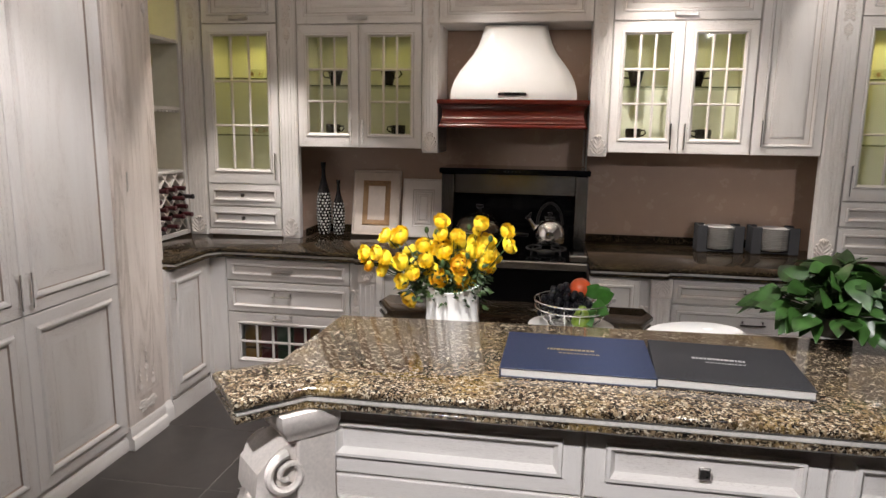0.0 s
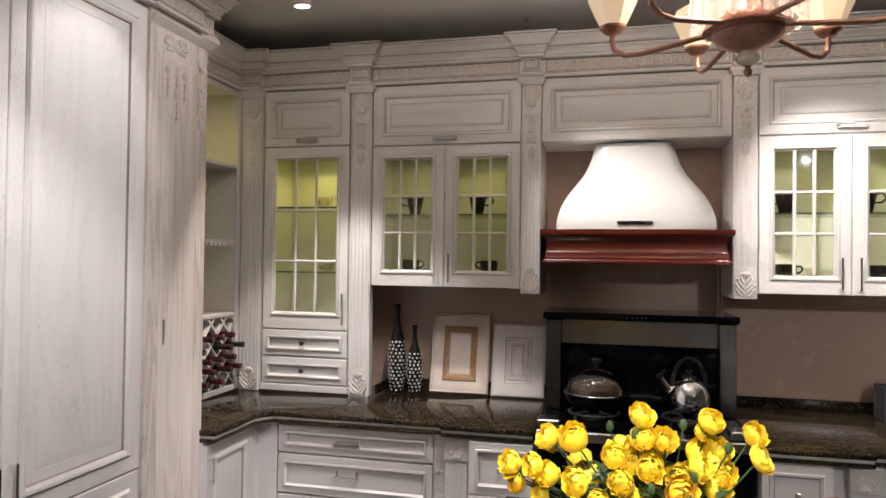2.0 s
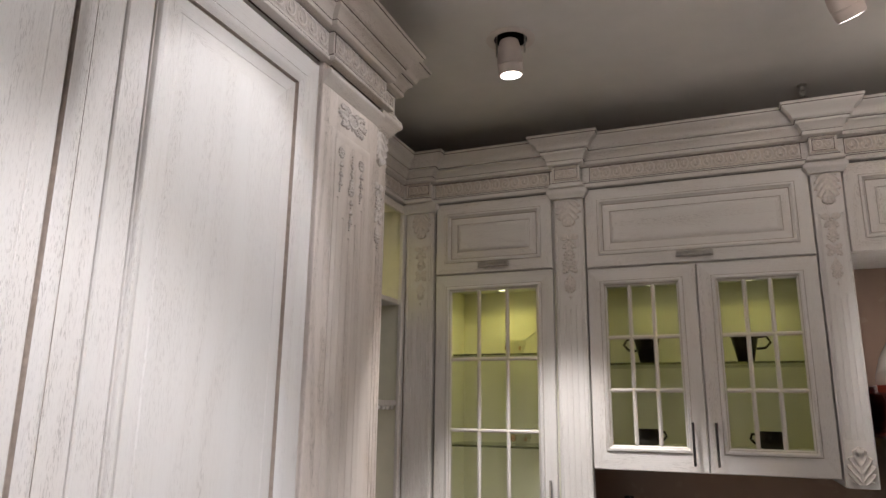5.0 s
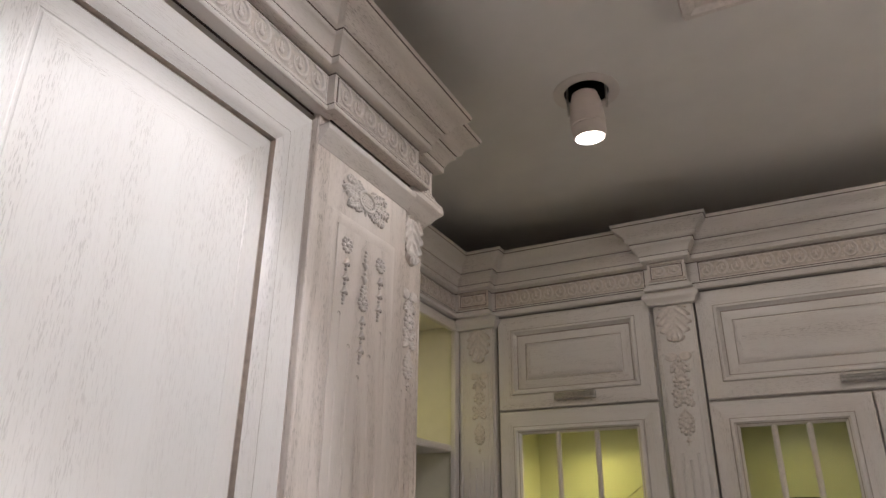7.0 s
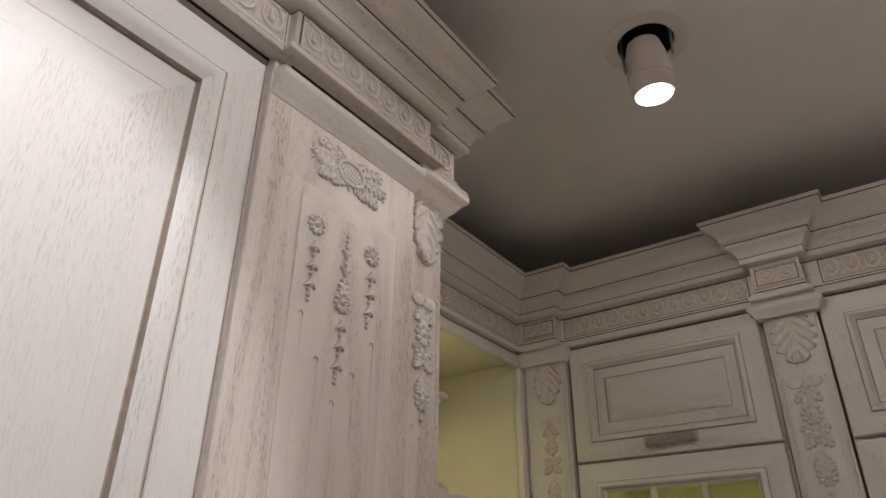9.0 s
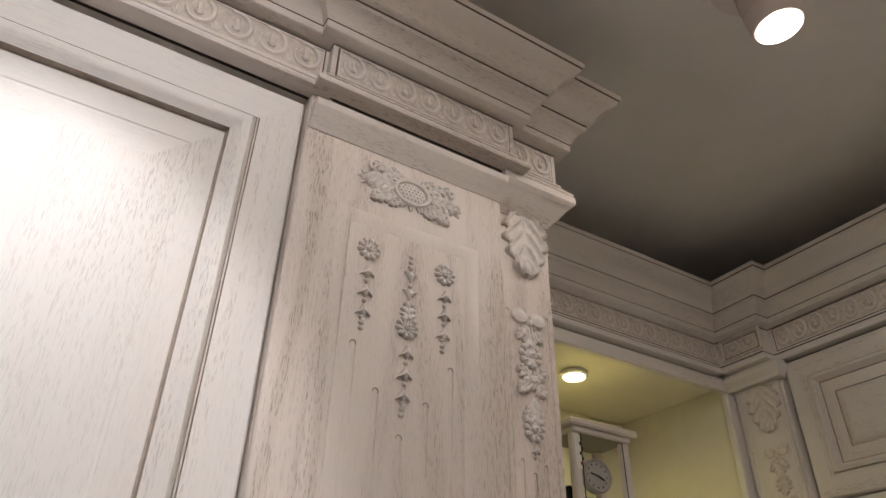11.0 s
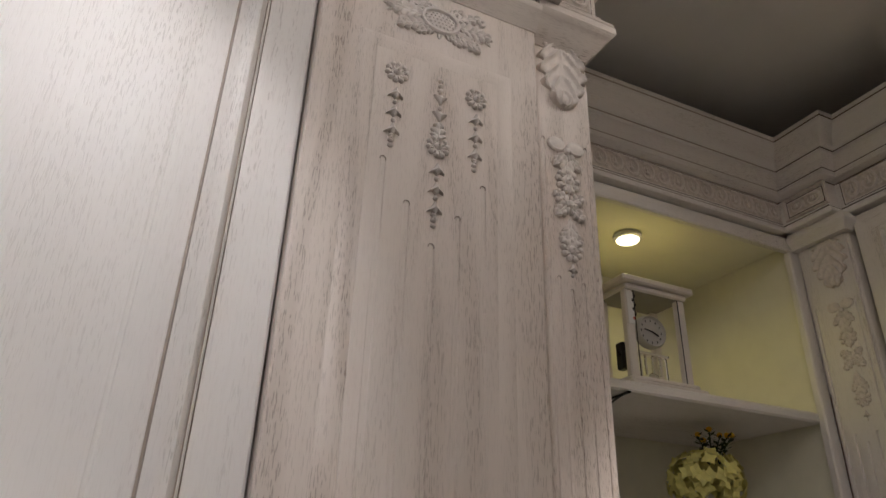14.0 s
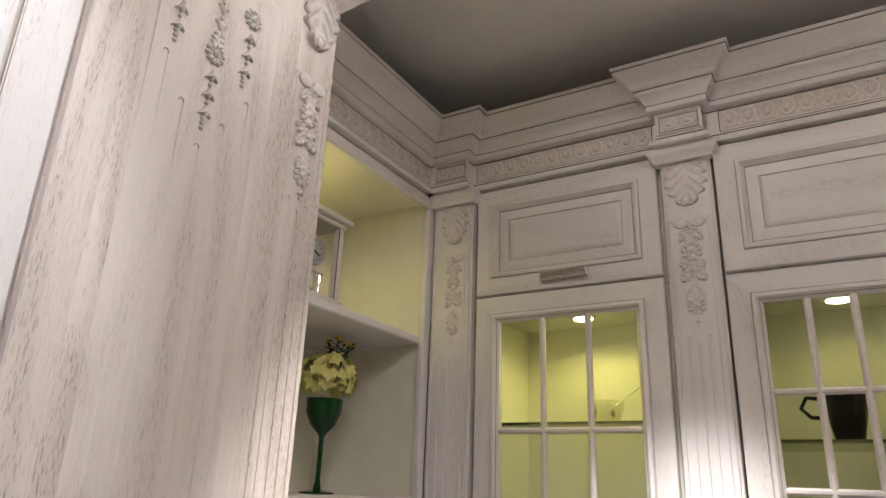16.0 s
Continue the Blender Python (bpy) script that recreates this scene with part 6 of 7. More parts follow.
def tea_glass(x, y, z):
    r = thing("glass_teacup", (x, y, z), 20, "clear glass teacup with amber decoration and a spoon", "cup", "glass teacups")
    bm = B(); lathe(bm, [(0.02, 0.0), (0.036, 0.012), (0.046, 0.04), (0.048, 0.058), (0.045, 0.058), (0.034, 0.014), (0.0, 0.006)], seg=20, cap=False)
    part("bowl", bm, CUPG, r)
    bm = B(); blob(bm, (-0.034, -0.02, 0.028), 0.012, 0.010, 0.014, 10, 6); blob(bm, (0.016, -0.034, 0.026), 0.006, 0.006, 0.010, 8, 5)
    part("decoration", bm, BRONZEL, r, "amber decoration")
    bm = B(); tube(bm, [(0.0, 0, 0.03), (0.05, 0.01, 0.07), (0.075, 0.015, 0.088), (0.105, 0.02, 0.110)], [0.0016, 0.0016, 0.0034, 0.002], 6)
    part("spoon", bm, PEWTER, r)


tea_glass(-0.345, 0.15, 0.904 + 1.029)
tea_glass(-0.325, 0.15, 0.904 + 0.664)
bm = B(); lathe(bm, [(0.06, 0.0), (0.075, 0.004), (0.125, 0.016), (0.128, 0.019), (0.12, 0.019), (0.07, 0.008), (0.0, 0.007)], seg=28, cap=False)
solo("glass_plate", bm, CUPG, "clear glass plate on the cabinet floor", "plate", loc=(-0.36, 0.15, 0.904 + 0.3785))
tea_glass(3.44, 0.15, 0.904 + 1.029)

# ---- niche contents ----
r = thing("table_clock", (-0.925, -0.392, 0.904 + 1.260), 90, "white wooden case clock with open sides and round dial", "clock")
r.scale = (0.94, 1.0, 0.86)
bm = B()
cbox(bm, -0.108, 0.108, -0.070, 0.070, 0.0, 0.026, 0.004)
cbox(bm, -0.096, 0.096, -0.060, 0.060, 0.026, 0.040, 0.005)
part("case_base", bm, SAMPLEW, r)
bm = B()
cbox(bm, -0.090, 0.090, -0.056, 0.056, 0.262, 0.276, 0.003)
cbox(bm, -0.104, 0.104, -0.068, 0.068, 0.276, 0.294, 0.004)
part("case_top", bm, SAMPLEW, r)
for a in (-0.088, 0.066):
    for b in (-0.050, 0.034):
        bm = B(); cbox(bm, a, a + 0.022, b, b + 0.018, 0.040, 0.262, 0.003)
        part("post", bm, SAMPLEW, r)
bm = B(); lathe(bm, [(0.039, -0.010), (0.043, -0.006), (0.043, 0.006), (0.039, 0.012), (0.035, 0.006), (0.0, 0.006)], seg=30, cap=False)
bmesh.ops.rotate(bm, verts=bm.verts, cent=(0, 0, 0), matrix=Matrix.Rotation(radians(90), 3, "X"))
bmesh.ops.translate(bm, verts=bm.verts, vec=(0, -0.02, 0.172))
dial = part("dial", bm, CLOCKF, r, "round silvered dial")
bm = B()
for k in range(12):
    a = 2 * math.pi * k / 12
    cbox(bm, 0.029 * math.sin(a) - 0.0012, 0.029 * math.sin(a) + 0.0012, -0.0275, -0.0262, 0.172 + 0.029 * math.cos(a) - 0.0026, 0.172 + 0.029 * math.cos(a) + 0.0026, 0.0004)
part("hour_marks", bm, BLACKP, dial, "dark hour marks")
bm = B()
tube(bm, [(0, -0.0285, 0.172), (-0.020, -0.0285, 0.176)], 0.0016, 5)
tube(bm, [(0, -0.029, 0.172), (0.018, -0.029, 0.163)], 0.0022, 5)
part("clock_pointers", bm, BLACKP, dial, "black pointers")
bm = B()
cbox(bm, -0.045, 0.045, -0.028, -0.012, 0.108, 0.116, 0.002)
for k in (-0.040, 0.034):
    cbox(bm, k, k + 0.006, -0.024, -0.016, 0.037, 0.108, 0.001)
for k in range(3):
    tube(bm, [(-0.02 + 0.02 * k, -0.02, 0.108), (-0.02 + 0.02 * k, -0.02, 0.06)], 0.0035, 6)
blob(bm, (0, -0.02, 0.052), 0.016, 0.006, 0.016, 10, 6)
part("movement", bm, CHROME, r, "chrome pendulum movement")
bm = B(); cbox(bm, -0.084, 0.084, -0.049, 0.049, 0.2612, 0.2622, 0.0003)
part("case_lining", bm, LINING, r, "grey shaded ceiling of the case")
for a, b in ((-0.0655, -0.0642), (0.0642, 0.0655)):
    bm = B(); cbox(bm, a, b, -0.052, -0.0495, 0.040, 0.2605, 0.0003)
    part("glass_edge", bm, BLACKP, r, "dark edge of the glass front")
bm = B(); cbox(bm, -0.056, -0.036, 0.010, 0.034, 0.080, 0.150, 0.003)
part("battery_box", bm, BLACKP, r, "black battery box behind the dial")
bm = B(); cbox(bm, -0.0860, -0.0680, -0.0525, -0.0505, 0.17, 0.255, 0.0005)
tagm = part("label_tag", bm, PORCEL, r, "small printed tag")
for k in range(6):
    bm = B(); dome(bm, -0.0705 + 0.006 * (k % 2), 0.185 + 0.012 * k, 0.0028, 0.005, 0.0012, -0.0525, 7)
    part("tag_print", bm, APPLE if k == 0 else BLACKP, tagm, "printed bar")

r = thing("flower_vase", (-0.945, -0.245, 0.904 + 0.838), 0, "green glass goblet vase with cream hydrangea flowers", "vase")
bm = B(); lathe(bm, [(0.042, 0.0), (0.043, 0.004), (0.010, 0.010), (0.006, 0.03), (0.006, 0.13), (0.010, 0.140), (0.030, 0.160), (0.044, 0.190), (0.046, 0.225), (0.043, 0.225), (0.040, 0.19), (0.0, 0.15)], seg=24, cap=False)
part("goblet", bm, GREENV, r, "green glass goblet")
bm = B()
rh = random.Random(3)
for k in range(170):
    a, zz = rh.uniform(0, 2 * math.pi), rh.uniform(-0.55, 1)
    d = Vector((math.sqrt(1 - zz * zz) * math.cos(a), math.sqrt(1 - zz * zz) * math.sin(a), zz))
    c = Vector((0, 0, 0.278)) + Vector((d.x * 0.074, d.y * 0.074, d.z * 0.060)) * rh.uniform(0.80, 1.10)
    t = d.orthogonal().normalized()
    u = d.cross(t)
    for j in range(4):
        aa = j * math.pi / 2 + a
        e = t * math.cos(aa) + u * math.sin(aa)
        f = t * math.cos(aa + 0.8) + u * math.sin(aa + 0.8)
        g = t * math.cos(aa - 0.8) + u * math.sin(aa - 0.8)
        bm.faces.new([bm.verts.new(p) for p in (c, c + g * 0.010 + d * 0.002, c + e * 0.018 + d * 0.004, c + f * 0.010 + d * 0.002)])
part("hydrangea_head", bm, PETALP, r, "cream hydrangea petals")
bm = B()
for k in range(6):
    a0 = 1.05 * k
    foot = Vector((0.012 * math.cos(a0), 0.030 + 0.012 * math.sin(a0), 0.315))
    tip = Vector((0.034 * math.cos(a0), 0.044 + 0.038 * math.sin(a0), 0.368 + 0.006 * (k % 3)))
    tube(bm, [foot, foot.lerp(tip, 0.5) + Vector((0, 0, 0.008)), tip], 0.0016, 5)
    for j in range(15):
        a = j * 2.4 + k
        b0 = foot.lerp(tip, 0.25 + 0.75 * j / 14)
        d = Vector((math.cos(a), math.sin(a), 0.45)).normalized() * rh.uniform(0.016, 0.024)
        s = Vector((-math.sin(a), math.cos(a), 0)) * 0.0042
        mid = b0 + d * 0.55
        vs = [bm.verts.new(p) for p in (b0, mid + s, b0 + d, mid - s)]
        bm.faces.new(vs)
    bud = B(); blob(bud, tip + Vector((0, 0, 0.004)), 0.0065, 0.0065, 0.0060, 8, 5)
    part("bud", bud, PETALO, r, "small amber bud")
part("sprigs", bm, LEAFD, r, "dark green sprigs")

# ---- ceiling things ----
# every lamp of SPOTS gets a housing, the unseen added ones too
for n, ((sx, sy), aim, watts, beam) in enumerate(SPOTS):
    r = thing("ceiling_spotlight", (sx, sy, CEIL), 0, "beige recessed ceiling spotlight, in view or added unseen, switched on", "spotlight", "ceiling spotlights")
    bm = B(); lathe(bm, [(0.055, 0.0), (0.055, -0.003), (0.066, -0.004), (0.081, -0.0015), (0.081, 0.0)], seg=36, cap=False)
    part("trim_ring", bm, SAMPLEW, r, "pale flat trim ring")
    bm = B(); lathe(bm, [(0.054, 0.0), (0.054, 0.085), (0.0, 0.086)], seg=28, cap=False)
    part("recess_cup", bm, DARKHOLE, r, "dark recess")
    head = Vector((sx, sy, MOUTH))
    q = (Vector(aim) - head).normalized()
    bm = B(); lathe(bm, [(0.024, 0.122), (0.031, 0.117), (0.038, 0.09), (0.0415, 0.056), (0.0420, 0.034), (0.0400, 0.0325), (0.0400, 0.0300), (0.0412, 0.0285), (0.0395, 0.006), (0.0375, 0.0), (0.035, 0.0), (0.034, 0.004)], seg=28)
    tilt = (-q).to_track_quat("Z", "Y").to_matrix()
    bmesh.ops.rotate(bm, verts=bm.verts, cent=(0, 0, 0), matrix=tilt)
    bmesh.ops.translate(bm, verts=bm.verts, vec=(0, 0, MOUTH - CEIL))
    hd = part("lamp_head", bm, LAMPW, r, "beige cylindrical lamp head")
    bm = B(); lathe(bm, [(0.0, 0.0), (0.0325, 0.0)], seg=26, cap=False)
    bmesh.ops.rotate(bm, verts=bm.verts, cent=(0, 0, 0), matrix=tilt)
    bmesh.ops.translate(bm, verts=bm.verts, vec=Vector((0, 0, MOUTH - CEIL)) + q * 0.001)
    lens = part("lens", bm, LIGHTON, hd, "glowing lens")
    lens.visible_shadow = False
    for s in (-1, 1):
        bm = B(); tube(bm, [(s * 0.047, 0, 0.05), (s * 0.049, 0, 0.0), (s * 0.047, 0.0, -0.055)], 0.0035, 6)
        part("bracket", bm, PEWTER, r, "wire bracket")

r = thing("fire_sprinkler", (0.815, 0.03, CEIL), 0, "small dark pendent fire sprinkler on the ceiling", "sprinkler")
bm = B(); lathe(bm, [(0.018, 0.0), (0.018, -0.004), (0.008, -0.008), (0.008, -0.022)], seg=14)
part("stem", bm, PEWTER, r)
bm = B()
for s in (-1, 1):
    tube(bm, [(s * 0.007, 0, -0.02), (s * 0.010, 0, -0.035), (s * 0.003, 0, -0.048)], 0.002, 5)
lathe(bm, [(0.003, -0.046), (0.017, -0.050), (0.017, -0.052), (0.003, -0.053)], seg=12)
part("deflector", bm, PEWTER, r)

r = thing("ceiling_vent_frame", (0.20, -1.50, CEIL), 0, "cream moulded square ceiling vent frame", "vent")
bm = B(); sweep(bm, [(0.6, 0.0), (0.6, 0.6), (0.0, 0.6), (0.0, 0.0)], [(0.0, 0.0), (0.0, -0.008), (0.008, -0.014), (0.020, -0.016), (0.030, -0.012), (0.042, -0.020), (0.055, -0.018), (0.060, -0.002), (0.060, 0.0)], True)
part("frame", bm, CARVED, r)
bm = B()
for k in range(12):
    cbox(bm, 0.062, 0.538, 0.075 + k * 0.04, 0.095 + k * 0.04, -0.010, -0.003, 0.002)
part("grille", bm, CARVED, r)

# ---- chandelier ----
r = thing("chandelier", (1.574, -1.62, 2.118), 0, "rose copper chandelier with frosted shades and a crystal rod drum", "chandelier")
bm = B(); lathe(bm, [(0.0, 0.0), (0.008, 0.006), (0.011, 0.018), (0.006, 0.026), (0.010, 0.030)], seg=14, cap=False)
part("finial", bm, COPPER, r)
bm = B(); lathe(bm, [(0.010, 0.030), (0.026, 0.040), (0.030, 0.052), (0.020, 0.066), (0.012, 0.070)], seg=12)
part("crystal_ball", bm, CRYSTAL, r, "clear crystal ball")
bm = B(); lathe(bm, [(0.02, 0.068), (0.05, 0.078), (0.075, 0.092), (0.088, 0.110), (0.086, 0.118), (0.090, 0.124), (0.084, 0.145), (0.060, 0.170), (0.03, 0.185), (0.02, 0.20)], seg=28)
part("hub", bm, COPPER, r, "rose copper hub bowl")
bm = B(); lathe(bm, [(0.012, 0.18), (0.012, 0.55), (0.05, 0.74), (0.06, CEIL - 2.119)], seg=16)
part("stem", bm, COPPER, r)
for k in range(22):
    a = 2 * math.pi * k / 22
    bm = B(); tube(bm, [(0.128 * math.cos(a), 0.128 * math.sin(a), 0.128), (0.128 * math.cos(a), 0.128 * math.sin(a), 0.135), (0.128 * math.cos(a), 0.128 * math.sin(a), 0.40)], [0.006, 0.014, 0.014], 6)
    part("crystal_rod", bm, CRYSTAL, r, smooth=0)
bm = B(); lathe(bm, [(0.138, 0.40), (0.144, 0.41), (0.144, 0.43), (0.10, 0.44), (0.012, 0.45)], seg=28)
part("drum_ring", bm, COPPER, r)
bm = B(); lathe(bm, [(0.06, 0.118), (0.110, 0.121), (0.110, 0.126), (0.06, 0.127)], seg=28)
part("drum_plate", bm, COPPER, r)
bm = B(); blob(bm, (0, 0.05, 0.26), 0.02, 0.02, 0.045, 12, 8)
part("drum_bulb", bm, BULB, r, "glowing bulb")
for k in range(6):
    a = 2 * math.pi * (k + 0.5) / 6 + 0.23
    ca, sa = math.cos(a), math.sin(a)
    arm = [(0.08, 0.128), (0.16, 0.115), (0.27, 0.100), (0.315, 0.102), (0.345, 0.122), (0.352, 0.150), (0.350, 0.166)]
    bm = B(); tube(bm, [(ca * q, sa * q, z) for q, z in arm], 0.0075, 8)
    am = part("arm", bm, COPPER, r, "curved copper arm")
    bm = B(); lathe(bm, [(0.008, 0.164), (0.022, 0.168), (0.036, 0.182), (0.037, 0.188), (0.02, 0.19)], ca * 0.35, sa * 0.35, 18)
    part("socket_cup", bm, COPPER, am)
    bm = B(); lathe(bm, [(0.034, 0.186), (0.048, 0.215), (0.066, 0.255), (0.072, 0.275), (0.062, 0.305), (0.059, 0.305), (0.069, 0.274), (0.045, 0.215), (0.028, 0.192)], ca * 0.35, sa * 0.35, 6, cap=False)
    sh = part("shade", bm, SHADEG, am, "frosted cream tulip shade", smooth=0)
    bm = B(); blob(bm, (ca * 0.35, sa * 0.35, 0.235), 0.014, 0.014, 0.030, 10, 7)
    part("bulb", bm, BULB, am, "glowing bulb")
    point_lamp((1.574 + ca * 0.35, -1.62 + sa * 0.35, 2.118 + 0.285), 3.5, (1.0, 0.86, 0.74), 0.02)
point_lamp((1.574, -1.58, 2.118 + 0.335), 12.0, (1.0, 0.87, 0.74), 0.03)

# ---- island ----
BARZ = 1.040
BAR = [(1.102, -2.783), (0.978, -2.905), (0.838, -2.735), (0.965, -2.625), (0.985, -2.175), (3.02, -2.085), (3.045, -2.625), (3.17, -2.735), (3.03, -2.905), (2.905, -2.783)]
counter("island_counter", BAR, BARZ, "polished brown granite bar top with canted corners and double edge", GRANITE)
LOWZ = 0.890
counter("island_worktop", [(0.905, -1.42), (0.92, -1.30), (2.035, -1.30), (2.06, -1.42), (2.00, -1.56), (2.00, -2.20), (0.985, -2.20), (0.985, -1.58)], LOWZ,
        "lower brown granite worktop of the island, shade put into its colour", GRANITE_SHADED)
IZ = BARZ - 0.057
r = thing("island_cabinet", (1.085, -2.705, FR), 0, "whitewashed oak kitchen island with raised drawer fronts", "island")
bm = B()
cbox(bm, 0.0, 1.85, 0.021, 0.50, 0.09, IZ - FR, 0.002)
cbox(bm, -0.02, 0.84, 0.501, 1.30, 0.09, LOWZ - 0.057 - FR, 0.002)
part("body", bm, OAK, r)
bm = B(); cbox(bm, -0.01, 1.86, 0.005, 0.50, 0.0, 0.088, 0.004); cbox(bm, 0.0, 0.84, 0.501, 1.28, 0.0, 0.088, 0.004)
part("plinth", bm, OAKH, r)
edges = [0.004, 0.658, 1.186, 1.842]
for k in range(3):
    a, b = edges[k] + 0.003, edges[k + 1] - 0.003
    mid = k == 1
    pr = [(0, 0.003), (0.003, 0.0), (0.045, 0.0), (0.048, -0.010), (0.056, -0.011), (0.068, 0.006), (0.074, 0.007)]
    d = panel_front("drawer_front", r, a, b, 0.812, IZ - FR - 0.006, pr, material=OAKH)
    if mid:
        square_knob(d, (a + b) / 2, 0.905, 0.006, 0.014)
    panel_front("door_front", r, a, b, 0.10, 0.806, PANEL)

for mirror in (0, 1):
    cxy = (1.045, -2.712) if not mirror else (2.96, -2.712)
    r = thing("corbel", (cxy[0], cxy[1], FR), -45 if not mirror else 45, "carved white scroll corbel at the island corner", "corbel", "island corbels")
    bm = B()
    sweep(bm, [(-0.075, 0.07), (-0.075, -0.05), (0.075, -0.05), (0.075, 0.07)], [(-0.03, 0.93), (0.004, 0.93), (0.012, 0.95), (0.024, 0.965), (0.028, 0.99), (0.028, IZ - FR), (-0.03, IZ - FR)])
    cbox(bm, -0.075, 0.075, -0.03, 0.07, 0.0, IZ - FR - 0.002, 0.004)
    cbox(bm, -0.09, 0.09, -0.075, 0.07, 0.0, 0.11, 0.006)
    part("block", bm, CARVED, r)
    bm = B()
    spine = []
    for k in range(40):
        t = k / 39
        a = radians(90 - 560 * t)
        q = 0.054 * (1 - 0.80 * t)
        spine.append((q * math.cos(a), 0.845 + q * math.sin(a)))
    for s in (-1, 1):
        tube(bm, [(s * 0.070, -0.055 - px, pz) for px, pz in spine], [0.0125 * (1 - 0.55 * k / 39) for k in range(40)], 8)
    part("scroll", bm, CARVED, r, "carved volute scroll")
    bm = B()
    pts = [(-0.055, 0.915), (-0.085, 0.90), (-0.125, 0.86), (-0.132, 0.80), (-0.105, 0.72), (-0.075, 0.60), (-0.062, 0.42), (-0.070, 0.25), (-0.09, 0.16), (-0.03, 0.115), (-0.03, 0.915)]
    lo = [bm.verts.new((-0.060, yy, zz)) for yy, zz in pts]
    hi = [bm.verts.new((0.060, yy, zz)) for yy, zz in pts]
    for k in range(len(pts)):
        l = (k + 1) % len(pts)
        bm.faces.new([lo[k], lo[l], hi[l], hi[k]])
    bm.faces.new(lo[::-1]); bm.faces.new(hi)
    part("bracket_body", bm, CARVED, r)
    bm = B()
    acanthus(bm, 0, 0.80, 0.115, 0.22, -0.118, up=False, rise=0.03)
    part("leaf_carving", bm, (CARVED, PATINA), r, "carved acanthus leaf")
    bm = B()
    for s in (-1, 1):
        flower_relief(bm, 0, 0, 0.026, 0, 8, 0.012)
        new_v = [v for v in bm.verts if not v.tag]
        bmesh.ops.rotate(bm, verts=new_v, cent=(0, 0, 0), matrix=Matrix.Rotation(radians(90 * s), 3, "Z"))
        bmesh.ops.translate(bm, verts=new_v, vec=(s * 0.075, -0.06, 0.70))
        for v in new_v:
            v.tag = True
    part("side_rosette", bm, (CARVED, PATINA), r, "small carved rosette")

# books
for x0, x1, cov, foil, lab in ((1.535, 1.908, BLUEC, GOLD, "large closed navy cloth book with gold title bars"), (1.912, 2.262, GREYC, SILVERF, "large closed dark grey book with pale title bars")):
    r = thing("book", ((x0 + x1) / 2, -2.475, BARZ), -0.5 if cov is BLUEC else -3.0, lab, "book", "catalogue books")
    hw, hd, th = (x1 - x0) / 2, 0.150, 0.025
    bm = B(); cbox(bm, -hw + 0.004, hw - 0.003, -hd + 0.004, hd - 0.004, 0.003, th - 0.003, 0.001)
    part("page_block", bm, PAPER, r, "white page block")
    bm = B(); cbox(bm, -hw, hw, -hd, hd, 0.0, 0.003, 0.001)
    part("back_cover", bm, cov, r)
    bm = B(); cbox(bm, -hw, hw, -hd, hd, th - 0.003, th, 0.001)
    part("front_cover", bm, cov, r)
    bm = B(); cbox(bm, -hw, -hw + 0.004, -hd, hd, 0.003, th - 0.003, 0.001)
    part("spine", bm, cov, r)
    bm = B()
    rt = random.Random(len(lab))
    for row, (zz, n0, hh) in enumerate(((0.02, 13, 0.012), (-0.008, 11, 0.005))):
        x = -0.075 if row == 0 else -0.045
        for k in range(n0):
            wd = rt.uniform(0.004, 0.011)
            cbox(bm, x, x + wd, zz - hh / 2, zz + hh / 2, th - 0.0002, th + 0.0004, 0.0001)
            x += wd + 0.0025
    part("title_print", bm, foil, r, "foil title bars")

# pitcher of yellow ranunculus on the lower worktop
r = thing("flower_pitcher", (1.330, -2.065, LOWZ), 0, "white ceramic vase with a big bouquet of yellow ranunculus", "vase with flowers")
r.scale = (0.947, 0.947, 1.0)
bm = B()
prof = [(0.060, 0.0), (0.066, 0.006), (0.072, 0.04), (0.074, 0.08), (0.070, 0.13), (0.070, 0.17), (0.078, 0.205), (0.082, 0.215), (0.079, 0.217), (0.072, 0.20), (0.065, 0.16), (0.0, 0.05)]
prof = [(q * 1.10, z * 1.13) for q, z in prof]
rows = []
for q, z in prof:
    rows.append([bm.verts.new((q * 1.16 * math.cos(2 * math.pi * k / 40) * (1 + 0.03 * math.cos(8 * math.pi * k / 40)), q * 0.95 * math.sin(2 * math.pi * k / 40) * (1 + 0.03 * math.cos(8 * math.pi * k / 40)), z + (0.012 * math.cos(4 * math.pi * k / 40) if 0.19 < z else 0))) for k in range(40)])
for a, b in zip(rows, rows[1:]):
    for k in range(40):
        bm.faces.new([a[k], a[(k + 1) % 40], b[(k + 1) % 40], b[k]])
part("pitcher", bm, JUG, r, "white ceramic pitcher")


